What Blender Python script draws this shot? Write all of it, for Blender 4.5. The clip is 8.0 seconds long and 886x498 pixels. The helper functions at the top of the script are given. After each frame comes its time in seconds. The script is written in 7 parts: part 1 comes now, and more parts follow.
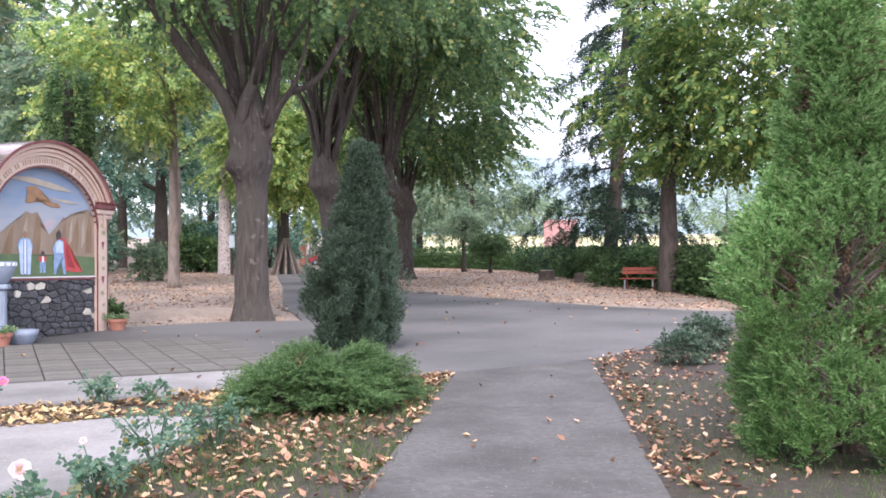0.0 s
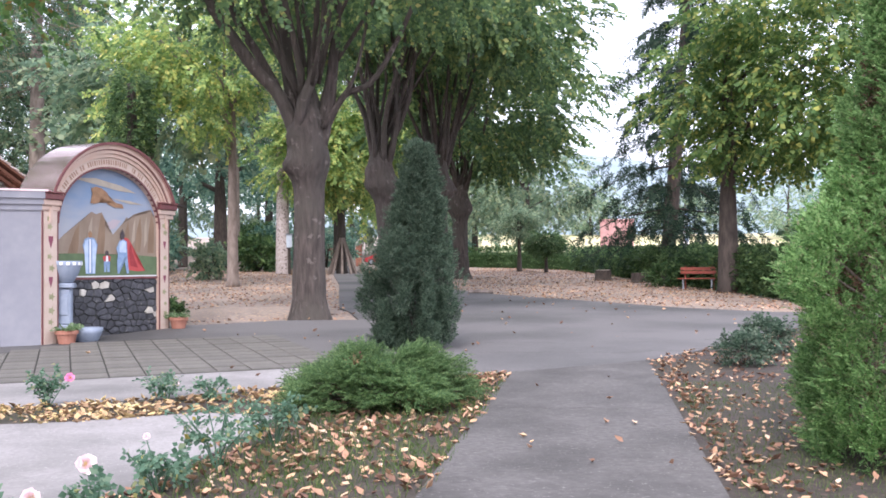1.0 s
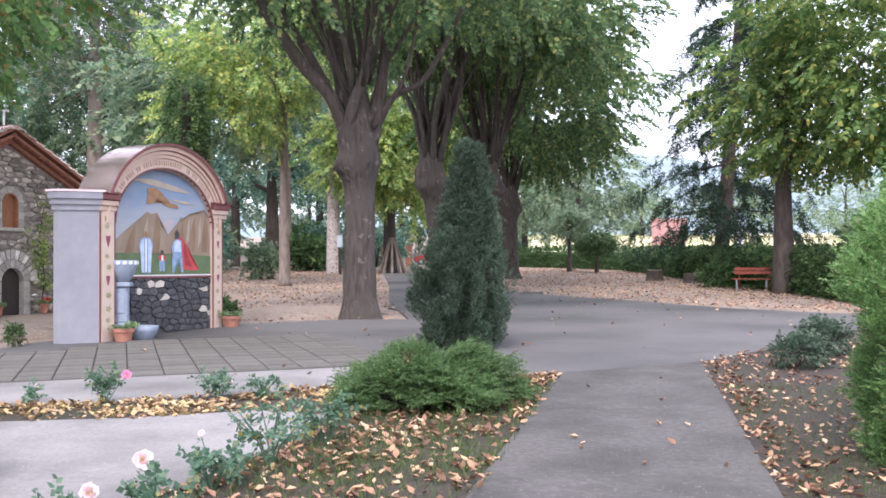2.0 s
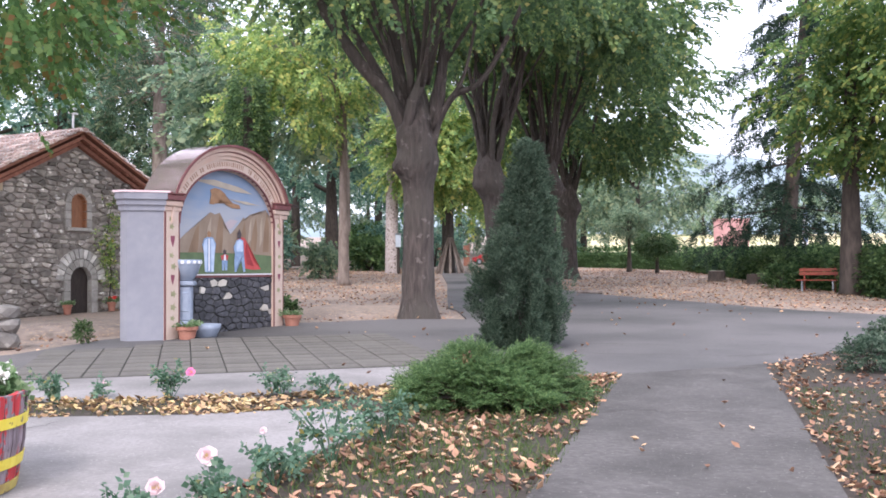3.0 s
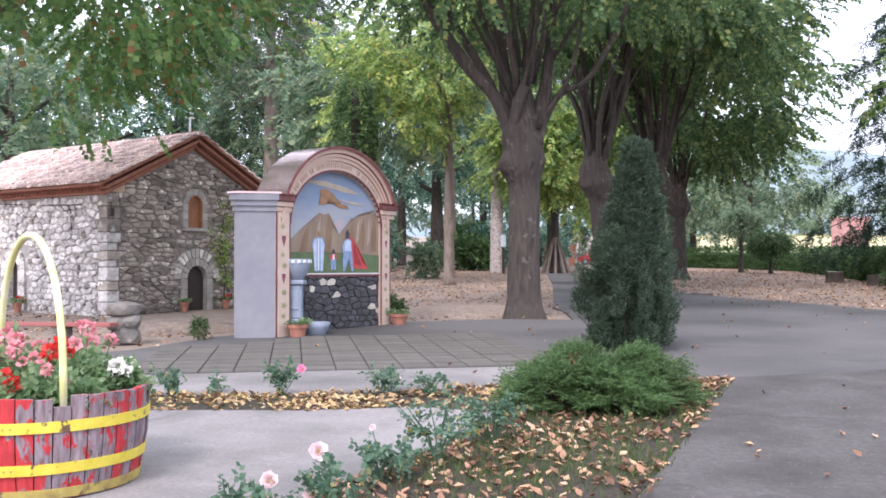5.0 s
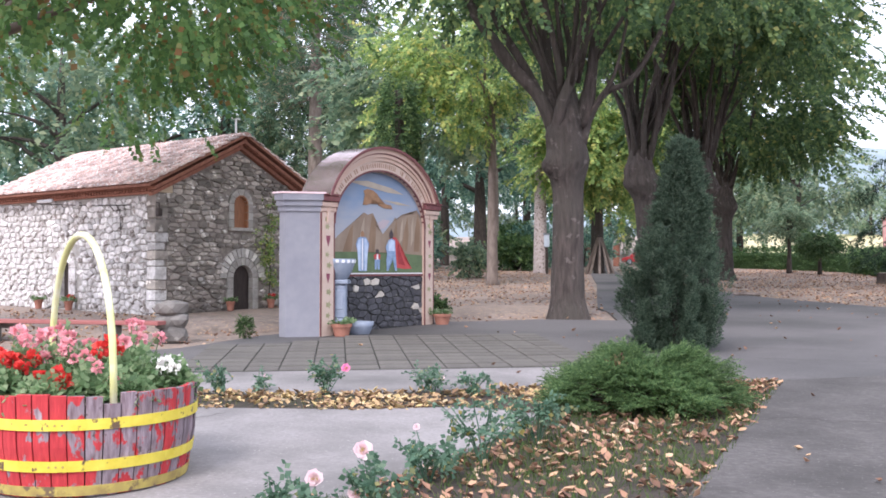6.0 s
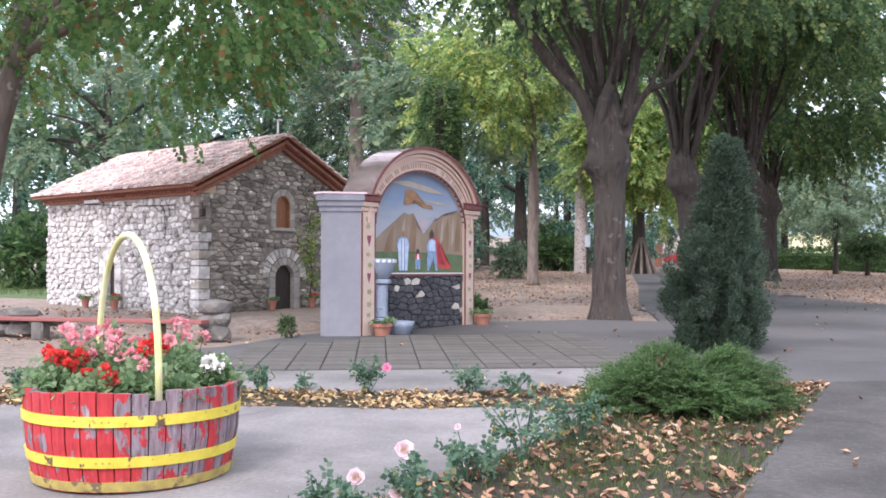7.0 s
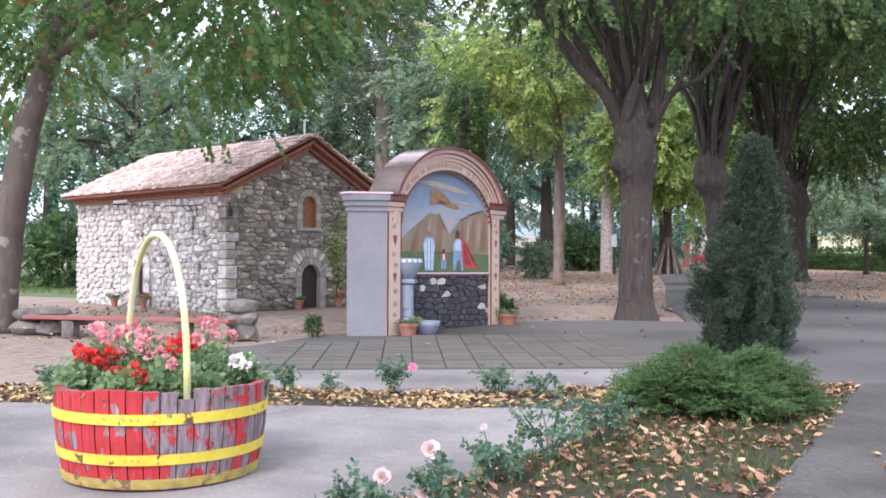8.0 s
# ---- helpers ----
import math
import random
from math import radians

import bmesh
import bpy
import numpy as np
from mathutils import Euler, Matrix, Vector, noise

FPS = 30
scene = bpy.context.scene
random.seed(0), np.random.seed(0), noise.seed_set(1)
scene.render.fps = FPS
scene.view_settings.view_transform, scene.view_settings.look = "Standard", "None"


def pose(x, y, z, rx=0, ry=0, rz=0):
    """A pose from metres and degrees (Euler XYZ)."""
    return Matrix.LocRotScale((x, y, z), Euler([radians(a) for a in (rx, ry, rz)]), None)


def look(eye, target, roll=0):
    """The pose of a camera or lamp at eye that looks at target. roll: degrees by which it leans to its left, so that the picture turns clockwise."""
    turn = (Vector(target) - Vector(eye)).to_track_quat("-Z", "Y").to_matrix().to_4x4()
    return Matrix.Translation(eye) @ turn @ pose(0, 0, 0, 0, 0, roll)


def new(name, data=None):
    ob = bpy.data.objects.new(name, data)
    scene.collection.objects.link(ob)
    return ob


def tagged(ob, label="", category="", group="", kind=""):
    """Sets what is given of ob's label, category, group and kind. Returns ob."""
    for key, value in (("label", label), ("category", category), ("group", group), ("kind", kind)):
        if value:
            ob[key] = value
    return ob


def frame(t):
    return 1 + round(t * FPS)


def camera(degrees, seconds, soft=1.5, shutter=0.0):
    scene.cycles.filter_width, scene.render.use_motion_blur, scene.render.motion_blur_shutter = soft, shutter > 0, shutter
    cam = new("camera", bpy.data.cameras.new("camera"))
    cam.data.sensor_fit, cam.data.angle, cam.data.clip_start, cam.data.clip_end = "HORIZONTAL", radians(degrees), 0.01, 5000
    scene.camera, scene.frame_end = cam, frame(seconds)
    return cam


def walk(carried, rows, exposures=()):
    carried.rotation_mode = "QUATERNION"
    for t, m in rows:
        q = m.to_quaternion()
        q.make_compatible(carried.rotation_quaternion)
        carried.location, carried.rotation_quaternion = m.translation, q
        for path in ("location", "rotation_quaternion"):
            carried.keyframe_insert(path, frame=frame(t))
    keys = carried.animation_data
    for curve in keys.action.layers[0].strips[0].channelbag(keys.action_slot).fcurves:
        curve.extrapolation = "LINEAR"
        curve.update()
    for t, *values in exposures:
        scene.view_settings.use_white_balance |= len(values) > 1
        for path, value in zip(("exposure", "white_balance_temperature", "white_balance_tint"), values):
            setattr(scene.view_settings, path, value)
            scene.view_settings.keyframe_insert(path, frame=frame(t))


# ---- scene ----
cam = camera(50.38, 8.0, soft=1.7)

# seconds, yaw, pitch, roll: the camera turns to its left on an arm of 0.19 m
PATH = [(0.0, 0.797, 1.12, 0.522), (0.5, 2.48, 1.125, 0.505), (1.0, 4.154, 1.124, 0.472), (1.5, 5.557, 1.122, 0.431),
        (3.0, 10.687, 1.148, 0.22), (3.5, 12.301, 1.141, 0.195), (4.0, 14.031, 1.154, 0.146), (4.5, 15.6, 1.15, 0.1),
        (6.0, 19.659, 1.148, -0.096), (6.5, 20.871, 1.139, -0.148), (7.0, 22.096, 1.139, -0.192), (7.5, 22.986, 1.13, -0.265),
        (8.0, 23.653, 1.123, -0.274)]
ARM = 0.186
walk(cam, [(t, pose(-ARM * math.sin(radians(a - 12)), ARM * (math.cos(radians(a - 12)) - 1), 1.65, 90 + p, r, a)) for t, a, p, r in PATH],
     exposures=[(0.0, 1.13, 6120, 18), (4.0, 0.93, 6120, 18), (8.0, 0.80, 6080, 17)])

# ---- world and light ----
SUN_AZ, SUN_EL = radians(184), radians(46)      # from behind the camera
world = bpy.data.worlds.new("overcast_sky")
scene.world = world
world.use_nodes = True
wn, wl = world.node_tree.nodes, world.node_tree.links
wn.clear()
sky = wn.new("ShaderNodeTexSky")
sky.sky_type, sky.sun_disc = "NISHITA", False
sky.sun_elevation, sky.sun_rotation = SUN_EL, SUN_AZ
sky.dust_density, sky.air_density = 4.0, 1.0
veil = wn.new("ShaderNodeMix")
veil.data_type = "RGBA"
veil.inputs["Factor"].default_value = 0.72
veil.inputs["B"].default_value = (10.2, 10.5, 11.4, 1)
wb = wn.new("ShaderNodeBackground")
wb.inputs["Strength"].default_value = 0.15
wo = wn.new("ShaderNodeOutputWorld")
wl.new(sky.outputs["Color"], veil.inputs["A"])
wl.new(veil.outputs["Result"], wb.inputs["Color"])
wl.new(wb.outputs["Background"], wo.inputs["Surface"])
sun_data = bpy.data.lights.new("sun", "SUN")
sun_data.energy, sun_data.angle, sun_data.color = 1.5, radians(14), (1.0, 0.95, 0.88)
sun = new("sun", sun_data)
sun_from = Vector((math.sin(SUN_AZ) * math.cos(SUN_EL), math.cos(SUN_AZ) * math.cos(SUN_EL), math.sin(SUN_EL)))
sun.matrix_world = look(sun_from * 60, (0, 0, 0))

# ---- the lie of the ground: it climbs two in a hundred ahead ----
SLOPE, UPX, UPY = 0.0201, -math.sin(radians(12)), math.cos(radians(12))


def zg(x, y):
    u = UPX * x + UPY * y
    return SLOPE * min(max(u, -15.0), 95.0) + 0.075 * min(max(u - 97.0, 0.0), 75.0)


def on(x, y, dz=0.0):
    return Vector((x, y, zg(x, y) + dz))


# ---- materials ----
def ramp_between(nt, fac, c1, c2, lo=0.3, hi=0.7):
    r = nt.nodes.new("ShaderNodeValToRGB")
    r.color_ramp.elements[0].position, r.color_ramp.elements[1].position = lo, hi
    r.color_ramp.elements[0].color, r.color_ramp.elements[1].color = (*c1, 1), (*c2, 1)
    nt.links.new(fac, r.inputs["Fac"])
    return r.outputs["Color"]


def mix_colour(nt, fac, a, b, mode="MIX"):
    m = nt.nodes.new("ShaderNodeMix")
    m.data_type, m.blend_type = "RGBA", mode
    for sock, v in ((m.inputs["Factor"], fac), (m.inputs["A"], a), (m.inputs["B"], b)):
        if isinstance(v, bpy.types.NodeSocket):
            nt.links.new(v, sock)
        elif isinstance(v, (int, float)):
            sock.default_value = v
        else:
            sock.default_value = (*v, 1)
    return m.outputs["Result"]


def noise_fac(nt, scale, detail=6, stretch=None, rough=0.55):
    tc = nt.nodes.new("ShaderNodeTexCoord")
    out = tc.outputs["Object"]
    if stretch:
        mp = nt.nodes.new("ShaderNodeMapping")
        mp.inputs["Scale"].default_value = stretch
        nt.links.new(out, mp.inputs["Vector"])
        out = mp.outputs["Vector"]
    n = nt.nodes.new("ShaderNodeTexNoise")
    n.inputs["Scale"].default_value, n.inputs["Detail"].default_value, n.inputs["Roughness"].default_value = scale, detail, rough
    nt.links.new(out, n.inputs["Vector"])
    return n.outputs["Fac"]


def material(name, c1, c2, scale=8, rough=0.8, bump=0.2, big=None, big_scale=0.7, stretch=None, vary=0.0, metal=0.0, spots=None, spot_scale=20,
             spot_lo=0.6, dist=0.02, who="object"):
    """Two colours by fine noise, a third by coarse noise, specks, a change from piece to piece, and relief."""
    m = bpy.data.materials.new(name)
    m.use_nodes = True
    nt = m.node_tree
    p = nt.nodes["Principled BSDF"]
    f = noise_fac(nt, scale, stretch=stretch)
    col = ramp_between(nt, f, c1, c2)
    if big:
        g = noise_fac(nt, big_scale, 4)
        r = nt.nodes.new("ShaderNodeMapRange")
        r.inputs["From Min"].default_value, r.inputs["From Max"].default_value = 0.42, 0.66
        nt.links.new(g, r.inputs["Value"])
        col = mix_colour(nt, r.outputs["Result"], col, big)
    if spots:
        s = noise_fac(nt, spot_scale, 3)
        r = nt.nodes.new("ShaderNodeMapRange")
        r.inputs["From Min"].default_value, r.inputs["From Max"].default_value = spot_lo, spot_lo + 0.06
        nt.links.new(s, r.inputs["Value"])
        col = mix_colour(nt, r.outputs["Result"], col, spots)
    if vary:
        if who == "object":
            rnd = nt.nodes.new("ShaderNodeObjectInfo").outputs["Random"]
        else:
            rnd = nt.nodes.new("ShaderNodeNewGeometry").outputs["Random Per Island"]
        r = nt.nodes.new("ShaderNodeMapRange")
        r.inputs["To Min"].default_value, r.inputs["To Max"].default_value = 1 - vary, 1 + vary
        nt.links.new(rnd, r.inputs["Value"])
        h = nt.nodes.new("ShaderNodeHueSaturation")
        nt.links.new(r.outputs["Result"], h.inputs["Value"])
        nt.links.new(col, h.inputs["Color"])
        col = h.outputs["Color"]
    nt.links.new(col, p.inputs["Base Color"])
    p.inputs["Roughness"].default_value, p.inputs["Metallic"].default_value = rough, metal
    if bump:
        b = nt.nodes.new("ShaderNodeBump")
        b.inputs["Strength"].default_value, b.inputs["Distance"].default_value = bump, dist
        nt.links.new(f, b.inputs["Height"])
        nt.links.new(b.outputs["Normal"], p.inputs["Normal"])
    return m


def leaf_material(name, colours, rough=0.55, glow=0.55):
    """Leaves: a colour of their own by the island, light that passes through."""
    m = bpy.data.materials.new(name)
    m.use_nodes = True
    nt = m.node_tree
    p, out = nt.nodes["Principled BSDF"], nt.nodes["Material Output"]
    geo = nt.nodes.new("ShaderNodeNewGeometry")
    r = nt.nodes.new("ShaderNodeValToRGB")
    r.color_ramp.interpolation = "LINEAR"
    while len(r.color_ramp.elements) < len(colours):
        r.color_ramp.elements.new(0.5)
    for e, (pos, c) in zip(r.color_ramp.elements, colours):
        e.position, e.color = pos, (*c, 1)
    nt.links.new(geo.outputs["Random Per Island"], r.inputs["Fac"])
    g = noise_fac(nt, 0.5, 3)
    h = nt.nodes.new("ShaderNodeHueSaturation")
    mr = nt.nodes.new("ShaderNodeMapRange")
    mr.inputs["From Min"].default_value, mr.inputs["From Max"].default_value = 0.3, 0.7
    mr.inputs["To Min"].default_value, mr.inputs["To Max"].default_value = 0.75, 1.3
    nt.links.new(g, mr.inputs["Value"])
    nt.links.new(mr.outputs["Result"], h.inputs["Value"])
    nt.links.new(r.outputs["Color"], h.inputs["Color"])
    nt.links.new(h.outputs["Color"], p.inputs["Base Color"])
    p.inputs["Roughness"].default_value = rough
    p.inputs["Specular IOR Level"].default_value = 0.3
    tr = nt.nodes.new("ShaderNodeBsdfTranslucent")
    nt.links.new(h.outputs["Color"], tr.inputs["Color"])
    mx = nt.nodes.new("ShaderNodeMixShader")
    mx.inputs["Fac"].default_value = glow
    nt.links.new(p.outputs["BSDF"], mx.inputs[1])
    nt.links.new(tr.outputs["BSDF"], mx.inputs[2])
    nt.links.new(mx.outputs["Shader"], out.inputs["Surface"])
    return m


M_DIRT = material("dirt", (0.151, 0.119, 0.100), (0.304, 0.241, 0.202), 5, 0.95, 0.7, big=(0.290, 0.223, 0.180), big_scale=0.5, spots=(0.389, 0.273, 0.191), spot_scale=14, spot_lo=0.58, dist=0.05)
M_BEDSOIL = material("dark_bed_soil", (0.023, 0.016, 0.013), (0.049, 0.036, 0.029), 9, 0.97, 0.7, big=(0.033, 0.030, 0.018), big_scale=0.9, spots=(0.082, 0.055, 0.039), spot_scale=22, spot_lo=0.6)
M_LAWN = material("grass_ground", (0.05, 0.10, 0.03), (0.12, 0.18, 0.06), 14, 0.95, 0.6, big=(0.10, 0.13, 0.05), big_scale=0.3)
M_ASPHALT = material("old_asphalt", (0.095, 0.087, 0.087), (0.136, 0.127, 0.124), 30, 0.8, 0.25, big=(0.051, 0.049, 0.048), big_scale=0.22, spots=(0.182, 0.167, 0.158), spot_scale=60, spot_lo=0.66)
M_PATH = material("worn_grey_path", (0.064, 0.058, 0.055), (0.106, 0.097, 0.092), 16, 0.85, 0.4, big=(0.046, 0.042, 0.039), big_scale=1.1, spots=(0.155, 0.143, 0.135), spot_scale=34, spot_lo=0.63)
M_CONCRETE = material("worn_concrete", (0.198, 0.185, 0.180), (0.277, 0.258, 0.252), 26, 0.85, 0.25, big=(0.125, 0.118, 0.113), big_scale=0.6, spots=(0.336, 0.314, 0.304), spot_scale=40, spot_lo=0.64)
M_JOINT = material("mossy_joint", (0.021, 0.021, 0.017), (0.035, 0.034, 0.028), 14, 0.95, 0.3)
M_TILE = material("paving_tile", (0.09, 0.082, 0.072), (0.145, 0.132, 0.115), 12, 0.8, 0.3, big=(0.08, 0.075, 0.065), big_scale=0.5, vary=0.12)
M_BARK = material("linden_bark", (0.032, 0.025, 0.022), (0.102, 0.081, 0.072), 11, 0.95, 1.0, stretch=(1, 1, 0.18), big=(0.068, 0.059, 0.050), big_scale=0.9, dist=0.12, spots=(0.136, 0.116, 0.104), spot_scale=5, spot_lo=0.63)
M_BARK_PINE = material("pine_bark", (0.13, 0.10, 0.085), (0.27, 0.22, 0.19), 6, 0.95, 0.9, stretch=(1, 1, 0.35), dist=0.05)
M_BARK_PALE = material("pale_bark", (0.32, 0.27, 0.255), (0.48, 0.42, 0.40), 5, 0.9, 0.5, spots=(0.16, 0.13, 0.12), spot_scale=7, spot_lo=0.56)
M_BARK_DARK = material("dark_bark", (0.035, 0.028, 0.024), (0.09, 0.07, 0.06), 8, 0.95, 0.8, stretch=(1, 1, 0.3))
M_BARK_MAPLE = material("maple_bark", (0.090, 0.072, 0.060), (0.144, 0.120, 0.102), 8, 0.95, 0.6, stretch=(1, 1, 0.3), spots=(0.252, 0.240, 0.216), spot_scale=3.2, spot_lo=0.6)
L_LINDEN = leaf_material("linden_leaf", [(0, (0.068, 0.127, 0.068)), (0.6, (0.146, 0.244, 0.104)), (0.93, (0.267, 0.364, 0.137)), (1, (0.468, 0.442, 0.156))])
L_YELLOW = leaf_material("yellowing_leaf", [(0, (0.125, 0.225, 0.085)), (0.5, (0.28, 0.40, 0.135)), (0.85, (0.44, 0.52, 0.165)), (1, (0.66, 0.59, 0.19))])
L_MAPLE = leaf_material("maple_leaf", [(0, (0.070, 0.147, 0.052)), (0.6, (0.133, 0.250, 0.081)), (0.86, (0.204, 0.312, 0.106)), (0.95, (0.20, 0.15, 0.05)), (1, (0.27, 0.14, 0.06))])
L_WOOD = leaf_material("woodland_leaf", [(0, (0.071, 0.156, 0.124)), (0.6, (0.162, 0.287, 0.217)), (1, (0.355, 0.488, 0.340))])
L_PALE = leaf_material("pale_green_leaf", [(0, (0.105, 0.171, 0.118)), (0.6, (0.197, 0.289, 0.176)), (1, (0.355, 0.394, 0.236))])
L_PINE = leaf_material("pine_needles", [(0, (0.048, 0.097, 0.062)), (0.7, (0.120, 0.196, 0.120)), (1, (0.288, 0.230, 0.144))])
L_SPRUCE = leaf_material("spruce_needles", [(0, (0.013, 0.030, 0.020)), (0.7, (0.032, 0.065, 0.040)), (1, (0.063, 0.101, 0.058))])
L_THUJA = leaf_material("thuja_spray", [(0, (0.076, 0.161, 0.052)), (0.5, (0.167, 0.302, 0.101)), (0.9, (0.287, 0.454, 0.171)), (1, (0.272, 0.262, 0.151))])
L_JUNIPER = leaf_material("juniper_spray", [(0, (0.057, 0.115, 0.048)), (0.5, (0.121, 0.207, 0.083)), (1, (0.230, 0.328, 0.132))])
L_CYPRESS = leaf_material("blue_cypress_needles", [(0, (0.036, 0.064, 0.042)), (0.6, (0.076, 0.124, 0.080)), (1, (0.185, 0.235, 0.165))])
L_HEDGE = leaf_material("hedge_leaf", [(0, (0.038, 0.076, 0.037)), (0.6, (0.085, 0.154, 0.058)), (1, (0.188, 0.272, 0.105))])
L_ROSE = leaf_material("rose_leaf", [(0, (0.068, 0.135, 0.081)), (0.6, (0.135, 0.243, 0.162)), (0.92, (0.230, 0.338, 0.230)), (1, (0.432, 0.351, 0.095))])
L_GERANIUM = leaf_material("geranium_leaf", [(0, (0.11, 0.19, 0.085)), (0.6, (0.21, 0.325, 0.155)), (1, (0.36, 0.45, 0.25))])
L_FALLEN = leaf_material("fallen_leaf", [(0, (0.105, 0.058, 0.042)), (0.3, (0.27, 0.150, 0.100)), (0.6, (0.44, 0.260, 0.165)), (0.85, (0.54, 0.36, 0.21)), (1, (0.58, 0.43, 0.32))], rough=0.85, glow=0.12)
L_FALLEN_PALE = leaf_material("pale_fallen_leaf", [(0, (0.16, 0.10, 0.06)), (0.3, (0.34, 0.22, 0.13)), (0.6, (0.50, 0.35, 0.19)), (0.85, (0.58, 0.44, 0.20)), (1, (0.56, 0.46, 0.33))], rough=0.85, glow=0.15)
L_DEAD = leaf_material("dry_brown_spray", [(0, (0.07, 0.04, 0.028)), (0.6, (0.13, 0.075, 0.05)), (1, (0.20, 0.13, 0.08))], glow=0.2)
L_MIXED = leaf_material("turning_leaf", [(0, (0.061, 0.127, 0.040)), (0.55, (0.124, 0.212, 0.067)), (0.85, (0.221, 0.297, 0.080)), (1, (0.418, 0.410, 0.107))], glow=0.5)
L_GRASS = leaf_material("grass_blade", [(0, (0.038, 0.075, 0.015)), (0.7, (0.075, 0.128, 0.030)), (1, (0.165, 0.165, 0.068))], glow=0.3)
M_PLASTER = material("lilac_white_plaster", (0.221, 0.221, 0.249), (0.257, 0.257, 0.281), 5, 0.9, 0.15, big=(0.198, 0.198, 0.230), big_scale=0.8)
M_PINK = material("salmon_paint", (0.504, 0.347, 0.275), (0.576, 0.410, 0.329), 7, 0.75, 0.1, big=(0.522, 0.396, 0.324), big_scale=1.5)
M_CREAM = material("cream_paint", (0.502, 0.381, 0.308), (0.559, 0.446, 0.373), 7, 0.75, 0.1)
M_MAROON = material("maroon_paint", (0.128, 0.041, 0.044), (0.180, 0.064, 0.061), 7, 0.6, 0.1)
M_ROOFMETAL = material("maroon_roof_sheet", (0.52, 0.38, 0.37), (0.60, 0.46, 0.45), 3, 0.22, 0.02, metal=0.9)
M_DARKSTONE = material("dark_cladding_stone", (0.028, 0.028, 0.034), (0.080, 0.080, 0.088), 9, 0.6, 0.5, spots=(0.176, 0.168, 0.160), spot_scale=6, spot_lo=0.64, vary=0.3)
M_PALESTONE = material("pale_cladding_stone", (0.42, 0.38, 0.32), (0.58, 0.54, 0.48), 6, 0.8, 0.3, vary=0.2)
M_BASIN = material("blue_grey_stone", (0.203, 0.242, 0.312), (0.281, 0.320, 0.390), 8, 0.7, 0.2)
M_MORTAR = material("mortar", (0.30, 0.28, 0.26), (0.44, 0.42, 0.39), 9, 0.95, 0.5, big=(0.36, 0.33, 0.29))
M_MORTAR_DARK = material("old_brown_mortar", (0.15, 0.13, 0.113), (0.30, 0.262, 0.228), 9, 0.95, 0.6, spots=(0.56, 0.53, 0.49), spot_scale=5, spot_lo=0.6)
M_STONE_DARK = material("field_stone", (0.19, 0.17, 0.15), (0.48, 0.43, 0.375), 5, 0.9, 0.9, vary=0.5, spots=(0.66, 0.62, 0.57), spot_scale=4, spot_lo=0.6, big=(0.22, 0.19, 0.165), big_scale=1.1)
M_STONE_PALE = material("limewashed_stone", (0.40, 0.375, 0.355), (0.78, 0.755, 0.74), 7, 0.9, 0.8, vary=0.3, spots=(0.27, 0.235, 0.215), spot_scale=4, spot_lo=0.57)
M_STONE_CUT = material("cut_stone", (0.29, 0.27, 0.245), (0.42, 0.395, 0.36), 9, 0.9, 0.4, vary=0.14)
M_VOUSSOIR = material("pale_arch_stone", (0.36, 0.335, 0.305), (0.62, 0.59, 0.55), 6, 0.9, 0.5, vary=0.4)
M_WHITE_TRIM = material("white_board_paint", (0.68, 0.68, 0.70), (0.78, 0.78, 0.80), 6, 0.7, 0.1)
M_QUOIN = material("tan_quoin", (0.42, 0.33, 0.22), (0.52, 0.42, 0.30), 7, 0.9, 0.4, vary=0.15)
M_ROOFTILE = material("clay_roof_tile", (0.40, 0.245, 0.205), (0.56, 0.43, 0.39), 6, 0.85, 0.3, vary=0.4, who="island", spots=(0.66, 0.64, 0.62), spot_scale=16, spot_lo=0.55)
M_EAVES = material("brick_cornice", (0.22, 0.09, 0.06), (0.34, 0.15, 0.10), 9, 0.9, 0.3, vary=0.2, who="island")
M_DARKWOOD = material("dark_door_wood", (0.020, 0.014, 0.012), (0.05, 0.035, 0.028), 12, 0.7, 0.3, stretch=(4, 4, 0.5))
M_SHUTTER = material("brown_shutter_wood", (0.24, 0.10, 0.05), (0.34, 0.16, 0.08), 12, 0.6, 0.3, stretch=(4, 4, 0.5))
def peeling(name, cover):
    """Old red paint that flakes off grey-lilac wood in upright patches; cover sets how much of it is left."""
    m = material(name, (0.125, 0.085, 0.095), (0.29, 0.235, 0.26), 14, 0.85, 0.5, stretch=(3, 3, 0.5), vary=0.25, spots=(0.07, 0.05, 0.05), spot_scale=11, spot_lo=0.63)
    nt = m.node_tree
    p = nt.nodes["Principled BSDF"]
    wood = p.inputs["Base Color"].links[0].from_socket
    red = ramp_between(nt, noise_fac(nt, 10, 4, (4, 4, 0.6)), (0.33, 0.022, 0.028), (0.50, 0.040, 0.045))
    patch = nt.nodes.new("ShaderNodeMapRange")
    patch.inputs["From Min"].default_value, patch.inputs["From Max"].default_value = cover, cover - 0.025
    nt.links.new(noise_fac(nt, 5.5, 7, (1.3, 1.3, 0.75), 0.62), patch.inputs["Value"])
    nt.links.new(mix_colour(nt, patch.outputs["Result"], wood, red), p.inputs["Base Color"])
    return m


